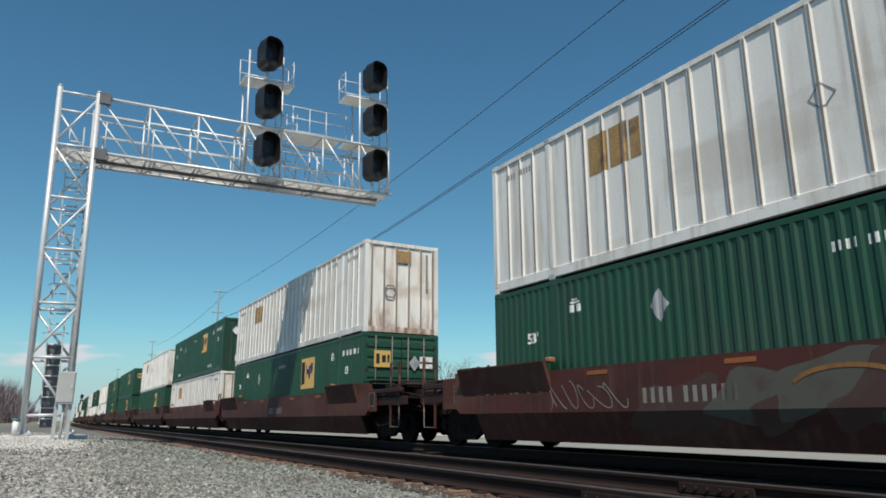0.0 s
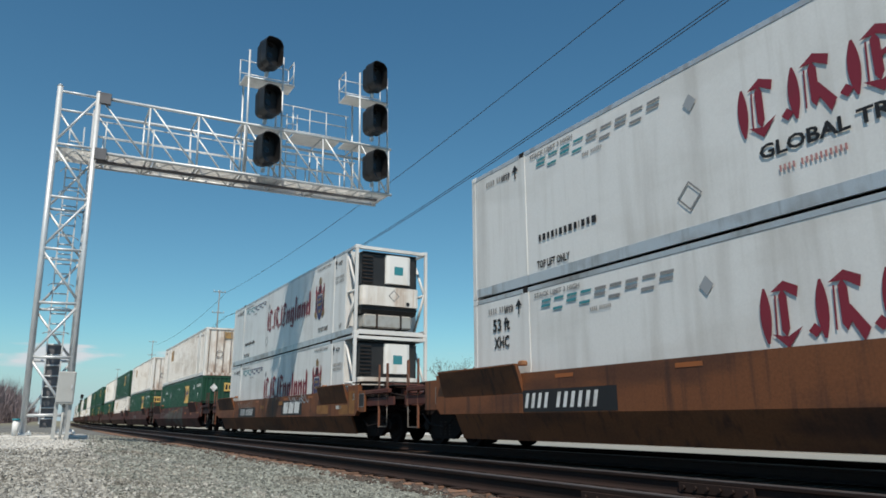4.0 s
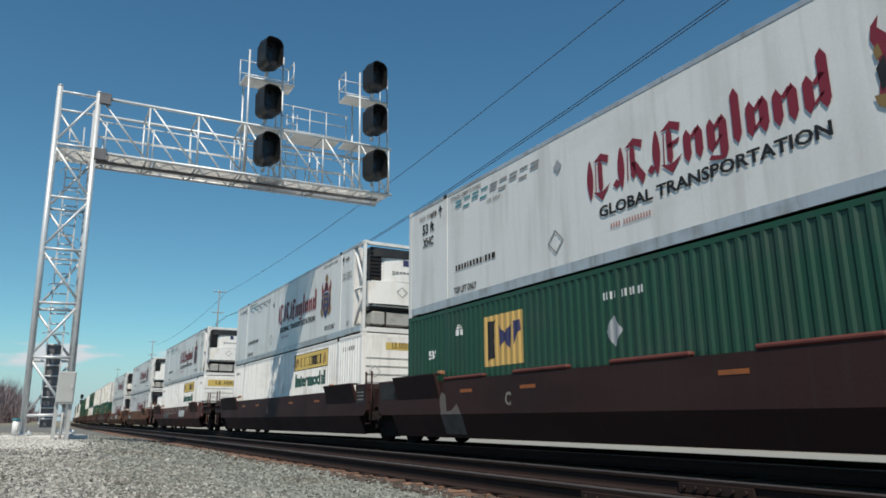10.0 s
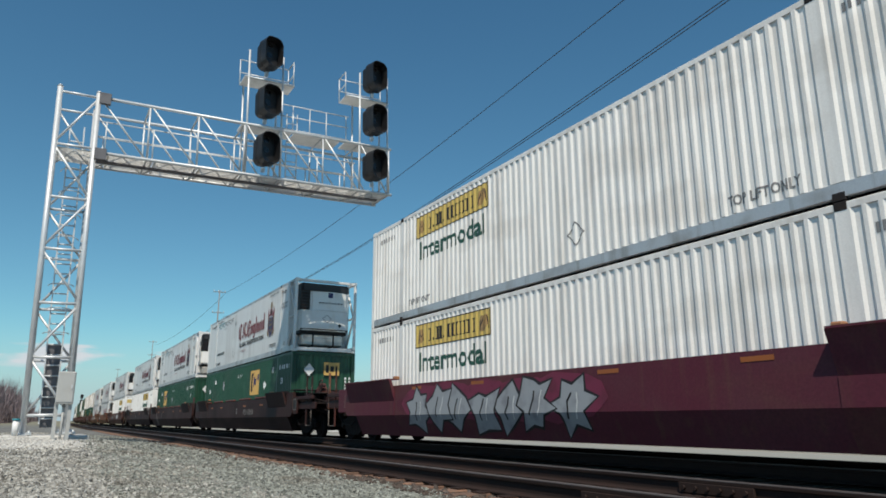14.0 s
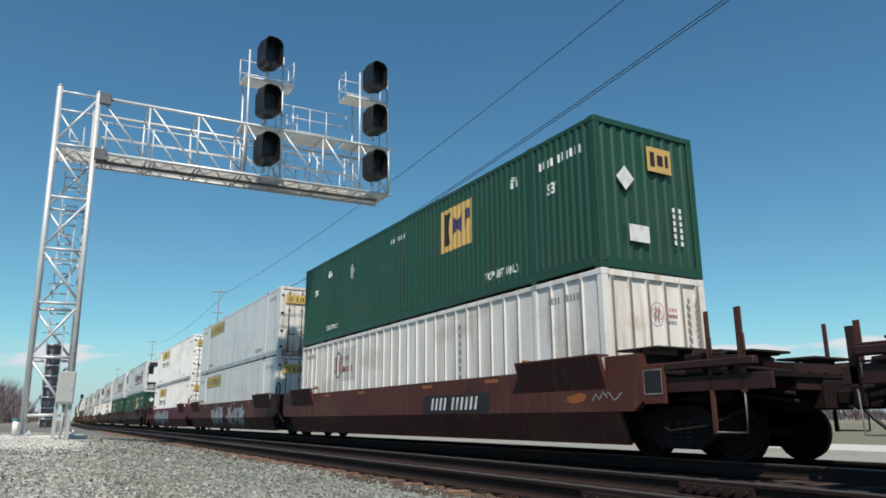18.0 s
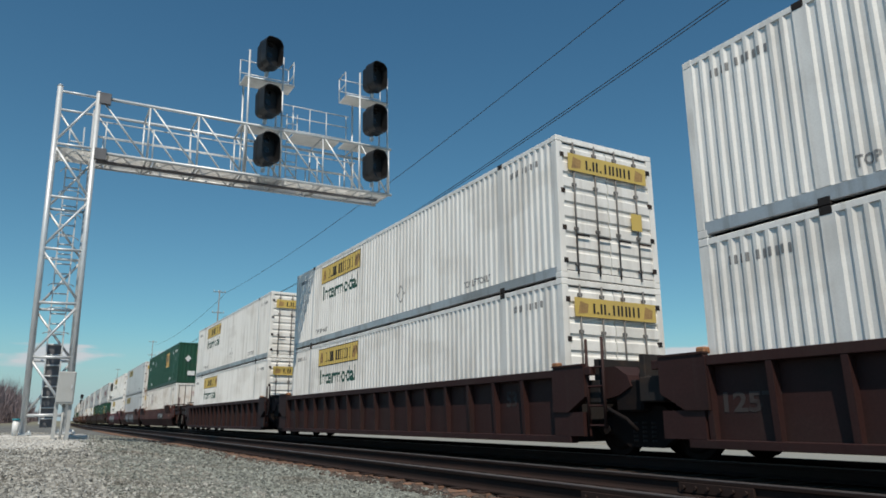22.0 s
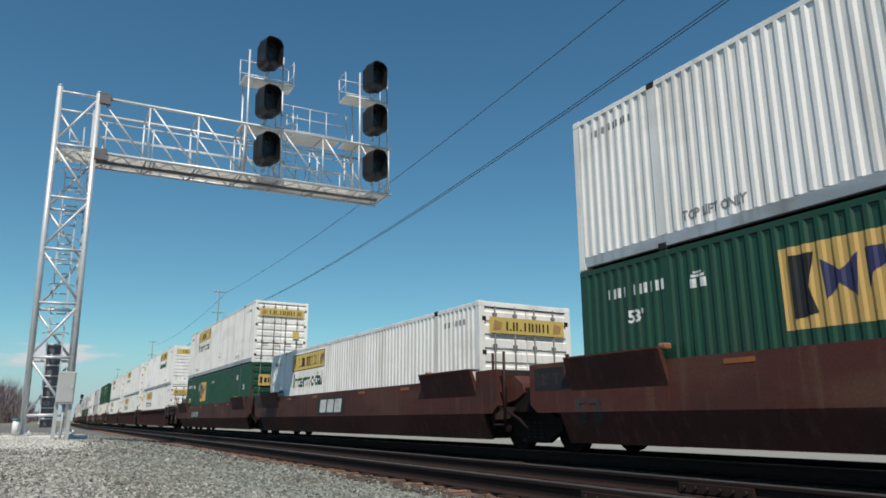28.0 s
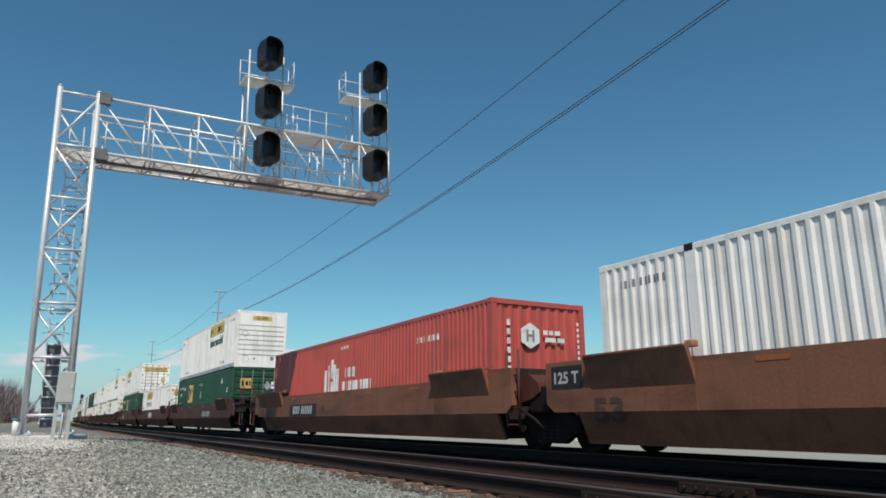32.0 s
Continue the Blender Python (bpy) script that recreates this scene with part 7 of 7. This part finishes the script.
def stroke(points, w):
    """A painted line of width w through points."""
    vs, fs = [], []
    for i, (x, y) in enumerate(points):
        a, b = points[max(0, i - 1)], points[min(len(points) - 1, i + 1)]
        d = Vector((b[0] - a[0], b[1] - a[1])).normalized()
        vs += [(x - d.y * w, y + d.x * w), (x + d.y * w, y - d.x * w)]
        if i:
            fs.append((2 * i - 2, 2 * i - 1, 2 * i + 1, 2 * i))
    return vs, fs


def scrawl(car, y, length, mat, seed, hw, low=0.78, tall=1.0):
    """Meaningless sprayed loops along the sill."""
    rr = random.Random(seed)
    x = -length / 2
    while x < length / 2:
        w = rr.uniform(0.3, 0.6)
        h = rr.uniform(0.3, 0.5) * tall
        n = 14
        ph = rr.uniform(0, 6)
        pts = [(x + w * (0.5 + 0.5 * math.sin(ph + 4.4 * k / n)) + 0.3 * w * k / n, low + h * (0.5 + 0.5 * math.cos(ph * 1.3 + 5.6 * k / n))) for k in range(n + 1)]
        part("spray_mark", on_side(stroke(pts, rr.uniform(0.007, 0.014) if mat != graffiti_grey else rr.uniform(0.012, 0.022)), y, 0.0, None, 0.007 + rr.uniform(0, 0.003), hw), mat, car, "sprayed graffiti stroke")
        x += w * rr.uniform(0.5, 0.9)


def mural(car, y, length, seed, hw):
    """Faded overlapping patches of old spray paint."""
    rr = random.Random(seed)
    for k in range(13):
        c, z, r = (-0.5 + (k + 0.5) / 13) * length, rr.uniform(0.6, 1.15), rr.uniform(0.25, 0.55)
        ph, n = rr.uniform(0, 6), 18
        pts = [(c + 1.5 * r * (1 + 0.25 * math.sin(3 * a + ph)) * math.cos(a) + 0.3 * math.sin(a), min(1.42, max(0.26, z + r * (1 + 0.3 * math.sin(2 * a + ph)) * math.sin(a)))) for a in [2 * math.pi * i / n for i in range(n)]]
        part("spray_mark", on_side(poly(pts), y, 0.0, None, 0.0045 + 0.0005 * k, hw, 0.72), (mural_green, mural_edge)[rr.randrange(2)], car, "faded patch of old spray paint")


def sprayed(car, y, length, seed, haze, hw, fill=None, edge=None, spread=1.0):
    """Big jagged shapes, sprayed grey with dark outlines."""
    rr = random.Random(seed)
    if haze:
        for k in range(5):
            c = (-0.5 + (k + 0.5) / 5) * length
            pts = [(c + (length * 0.16 + rr.uniform(-0.1, 0.2)) * math.cos(a), 0.98 + 0.44 * math.sin(a) + rr.uniform(-0.05, 0.05)) for a in [math.pi * i / 7 for i in range(14)]]
            part("spray_haze", on_side(poly(pts), y, 0.0, None, 0.0045 + 0.0004 * k, hw, 0.72), magenta_haze, car, "magenta sprayed patch")
    n = max(2, round(length / spread))
    pitch = length / n
    for k in range(n):
        c = (-0.5 + (k + 0.5) / n) * length + rr.uniform(-0.08, 0.08)
        z, turn, n_pts = rr.uniform(0.76, 0.9), rr.uniform(0, 6), rr.choice((9, 11, 13))
        reach = [(1.0 if q % 2 else rr.uniform(0.5, 0.75)) * rr.uniform(0.85, 1.15) for q in range(n_pts)]
        lean = rr.uniform(0.1, 0.3)
        for name, mat, grow, over, words in (("spray_outline", ink, 0.06, 0.0065 + 0.0026 * (k % 2), "dark sprayed outline"), ("spray_fill", graffiti_grey, 0.0, 0.0078 + 0.0026 * (k % 2), "grey jagged sprayed shape")):
            pts = []
            for q in range(n_pts):
                a = turn + 2 * math.pi * q / n_pts
                up = (0.56 * reach[q] + grow) * math.sin(a)
                pts.append((c + (pitch * 0.66 * reach[q] + grow) * math.cos(a) + lean * up, min(1.40 + 0.5 * grow, max(0.28 - 0.5 * grow, z + up))))
            part(name, on_side(poly(pts), y, 0.0, None, over, hw, 0.72), mat, car, words)
        # a dark inner stroke and a pale glint
        for mat, dx, w0 in ((ink, -0.1, 0.022), (white_ink, 0.12, 0.012)):
            line = [(c + dx * pitch + lean * (q - 1) * 0.2 + rr.uniform(-0.05, 0.05), z - 0.22 + 0.15 * q) for q in range(4)]
            part("spray_stroke", on_side(stroke(line, w0), y, 0.0, None, 0.0125, hw, 0.72), mat, car)


def wave(car, y, hw):
    pts = [(-4.8 + 9.6 * k / 90, 1.20 + 0.17 * math.cos(2 * math.pi * (9.6 * k / 90 - 0.57) / 1.23)) for k in range(91)]
    part("spray_mark", on_side(stroke(pts, 0.022), y, 0.0, None, 0.008, hw), graffiti_pale, car, "sprayed pale zigzag line")


# ---------------------------------------------------------------- the train
# offset of each stack's rear end at the start, well unit, lower and upper container
TOPZ = 0.30 + CH + 0.005
LABELS = {
    "hauler": "white corrugated container with a yellow logo panel",
    "green": "dark green corrugated container with a gold square logo",
    "red": "red corrugated container with white house-shaped mark",
    "post": "weathered white container with upright outside posts",
    "reefer": "white refrigerated container with crimson lettering and crest",
}
made = {}


def container(far, kind, *args):
    key = (kind, args)
    if key not in made:
        ob = {"hauler": hauler_container, "green": green_container, "red": red_container, "post": post_container, "reefer": reefer_container}[kind](*args)
        made[key] = ob
        return ob
    return plain_copy(made[key]) if far else copy_thing(made[key], Matrix())


def car(far, paint, form, front, rear, extras=()):
    key = (paint.name, form, front, rear, extras)
    if key not in made:
        made[key] = well_car(paint, form, front, rear, extras)
        return made[key]
    return plain_copy(made[key]) if far else copy_thing(made[key], Matrix())


HF, HR = ("hauler", "front"), ("hauler", "rear")
HFS, HRV, HRP = ("hauler", "front", "doors", "smooth"), ("hauler", "rear", "vents"), ("hauler", "rear", "plain")
RW, RN, RX = ("reefer", True), ("reefer", False, "tall"), ("reefer", True, "plain", "length")
G5, G12, G9 = ("green", 5.08, "plain"), ("green", 10.87, "doors", 14.74, 1.45), ("green", 5.08, "doors")
GM = ("green", 5.38, "plain")
PO, PH = ("post",), ("post", "hexagon")
TRAIN = [
    (19.45, car_brown, "plain", "shared", "coupled", (("plain_number", 8.0),), G9, PO),
    (-3.82, car_brown, "plain", "coupled", "coupled", (("scrawl", 14.6, 4.2, worn_stencil, 2), ("mural", 8.4, 6.6, 3), ("swirl", 7.2), ("plain_number", 10.9), ("patch", 3.55, 0.47, 0.98, 0.12, orange_mark), ("patch", 1.6, 0.48, 0.93, 0.12, orange_mark), ("patch", -0.45, 0.72, 1.0, 0.07, orange_mark)), G5, PO),
    (-27.25, car_orange, "plain", "coupled", "coupled", (("number", 11.7), ("logo", 5.3), ("patch", 1.95, 1.05, 0.79, 0.27, faded_orange), ("patch", 0.1, 0.75, 0.76, 0.28, faded_orange), ("patch", -0.55, 0.42, 0.78, 0.66, faded_orange), ("patch", 0.52, 0.44, 0.93, 0.1, patch_grey), ("patch", -0.68, 0.14, 1.16, 0.2, patch_grey), ("patch", 9.2, 0.5, 1.06, 0.12, faded_orange), ("patch", 6.6, 0.5, 1.15, 0.14, faded_orange), ("scrawl", 4.7, 1.9, graffiti_grey, 5, 1.2, 0.5), ("scrawl", 12.3, 2.2, worn_stencil, 6, 1.12, 0.6)), RN, RN),
    (-50.4, car_orange, "plain", "coupled", "coupled", (("number", 12.94), ("panel", -0.55), ("brake", -1)), RX, RW),
    (-73.98, car_brown, "plain", "coupled", "coupled", (("wave", 8.1), ("logo", 5.35), ("dull_number", 11.75)), HRV, RW),
    (-97.71, car_dark, "plain", "coupled", "shared", (("panel", -0.55), ("section", 9.05, "A"), ("seal", 8.5)), HRP, RW),
    (-116.97, car_dark, "plain", "open", "shared", (("ghost", 13.71), ("section", 11.30, "C"), ("pads", 1.2)), ("green", 11.77, "plain"), RX),
    (-136.58, car_dark, "plain", "open", "coupled", (("plain_number", 5.3), ("section", 7.4, "B"), ("seal", 8.0), ("length", 15.2), ("brake", -1), ("pads", 2.6)), GM, RW),
    (-160.2, car_pink, "plain", "coupled", "shared", (("letters", 9.86, 6.6, 5, True),), HF, HF),
    (-179.46, car_brown, "plain", "open", "shared", (("letters", 9.6, 2.6, 7, False), ("letters", 5.7, 3.2, 9, False)), HFS, HFS),
    (-198.89, car_brown, "plain", "open", "coupled", (("number", 4.75), ("length", 15.4), ("tag", 0.25)), PH, ("green", 4.98, "plain")),
    (-222.29, car_dark, "ribbed", "coupled", "shared", (), HF, HF),
    (-242.02, car_dark, "ribbed", "open", "shared", (), HF, HF),
    (-261.36, car_dark, "ribbed", "open", "coupled", (), HF, HRV),
    (-284.64, car_brown, "plain", "coupled", "shared", (("number", 11.57), ("brake", 1)), G12, HF),
    (-304.1, car_brown, "plain", "open", "shared", (("logo", 8.5), ("length", 15.4)), HF, None),
    (-323.67, car_brown, "plain", "open", "coupled", (("number", 5.0), ("length", 15.4)), ("green", 11.48, "doors", 14.8, 1.84), HRP),
    (-347.03, car_rust, "plain", "coupled", "shared", (("number", 11.75), ("section", 9.65, "A"), ("length", 15.4)), ("red",), None),
    (-366.6, car_rust, "plain", "open", "shared", (("length", 15.3),), HR, None),
    # the part that has already gone by
    (38.85, car_brown, "plain", "shared", "shared", (), PO, G5),
    (58.2, car_brown, "plain", "coupled", "shared", (), G5, PO),
    (81.5, car_brown, "plain", "shared", "coupled", (), G5, G9),
    (100.9, car_brown, "plain", "shared", "shared", (), G5, G5),
    (120.3, car_dark, "plain", "coupled", "shared", (), HF, PO),
    (143.6, car_brown, "plain", "shared", "coupled", (), PO, G5),
    (163.0, car_brown, "plain", "shared", "shared", (), HF, HF),
    (182.4, car_brown, "plain", "coupled", "shared", (), G5, G5),
    (205.7, car_brown, "plain", "coupled", "coupled", (), HF, G5),
    (229.0, car_brown, "plain", "coupled", "coupled", (), G5, HF),
    (252.3, car_brown, "plain", "coupled", "coupled", (), PO, G5),
    (275.6, car_brown, "plain", "coupled", "coupled", (), HF, HF),
    (298.9, car_brown, "plain", "coupled", "coupled", (), G5, PO),
    (322.2, car_brown, "plain", "coupled", "coupled", (), G5, G5),
    (345.5, car_brown, "plain", "coupled", "coupled", (), HF, PO),
]
CAR_WORDS = {car_brown.name: "oxide-brown", car_orange.name: "faded orange-brown", car_rust.name: "rusty brown", car_dark.name: "dark maroon", car_pink.name: "maroon graffiti-sprayed"}


SMALL = ("corner_fitting", "hinge", "lock_handle", "lock_rod", "number_mark", "lettering", "lift_mark", "placard", "spring", "bearing_cap", "reflector", "cross_bearer", "slat", "brake_hose",
         "ladder_rung", "grab_post", "bracket", "hanging_chain", "door_sill", "door_header", "logo_ornament", "crest_piece", "cap_rail", "container_guide", "logo_border", "bolster", "side_step_beam", "coupler", "label", "hand_rail", "valve_box", "air_pipe", "stanchion", "brake_rod", "gusset", "side_bearing", "end_sill", "hinge", "strap", "seam", "port", "badge", "skirt", "door_gasket", "board_border", "test_board", "stirrup_step", "lift_arrow", "sill_pad", "end_post", "side_post", "hand_hold")


def plain_copy(ob):
    """A far copy, without the smallest parts."""
    made_of = {}
    for o in (ob, *ob.children_recursive):
        if o.parent and (o.parent not in made_of and o.parent in skipped or o.name.split(".")[0] in SMALL):
            skipped.add(o)
            continue
        made_of[o] = o.copy()
        scene.collection.objects.link(made_of[o])
        made_of[o].parent = made_of.get(o.parent, o.parent)
        made_of[o].matrix_parent_inverse = o.matrix_parent_inverse
    return made_of[ob]


skipped = set()


def build_train():
    for offset, paint, form, front, rear, extras, low, high in TRAIN:
        c = car(offset > 45, paint, form, front, rear, extras)
        label = CAR_WORDS[paint.name] + (" steel well car with ribbed sides under containers" if form == "ribbed" else " steel well car carrying containers")
        tagged(c, label, "well car", "well cars of the train")
        if offset < 20:
            for o in c.children:
                if o.name.split(".")[0] == "wheelset":
                    rolling.append(o)
        rides(c, offset, 0.0)
        for spec, z, where in ((low, 0.30, "in the well"), (high, TOPZ, "stacked on another")):
            if spec:
                o = container(offset > 45, *spec)
                tagged(o, LABELS[spec[0]] + " " + where, "container", "containers on the train")
                rides(o, offset, z - (0.055 if offset > 45 and z > 1 else 0.0))


build_train()
build_ties()
motions()
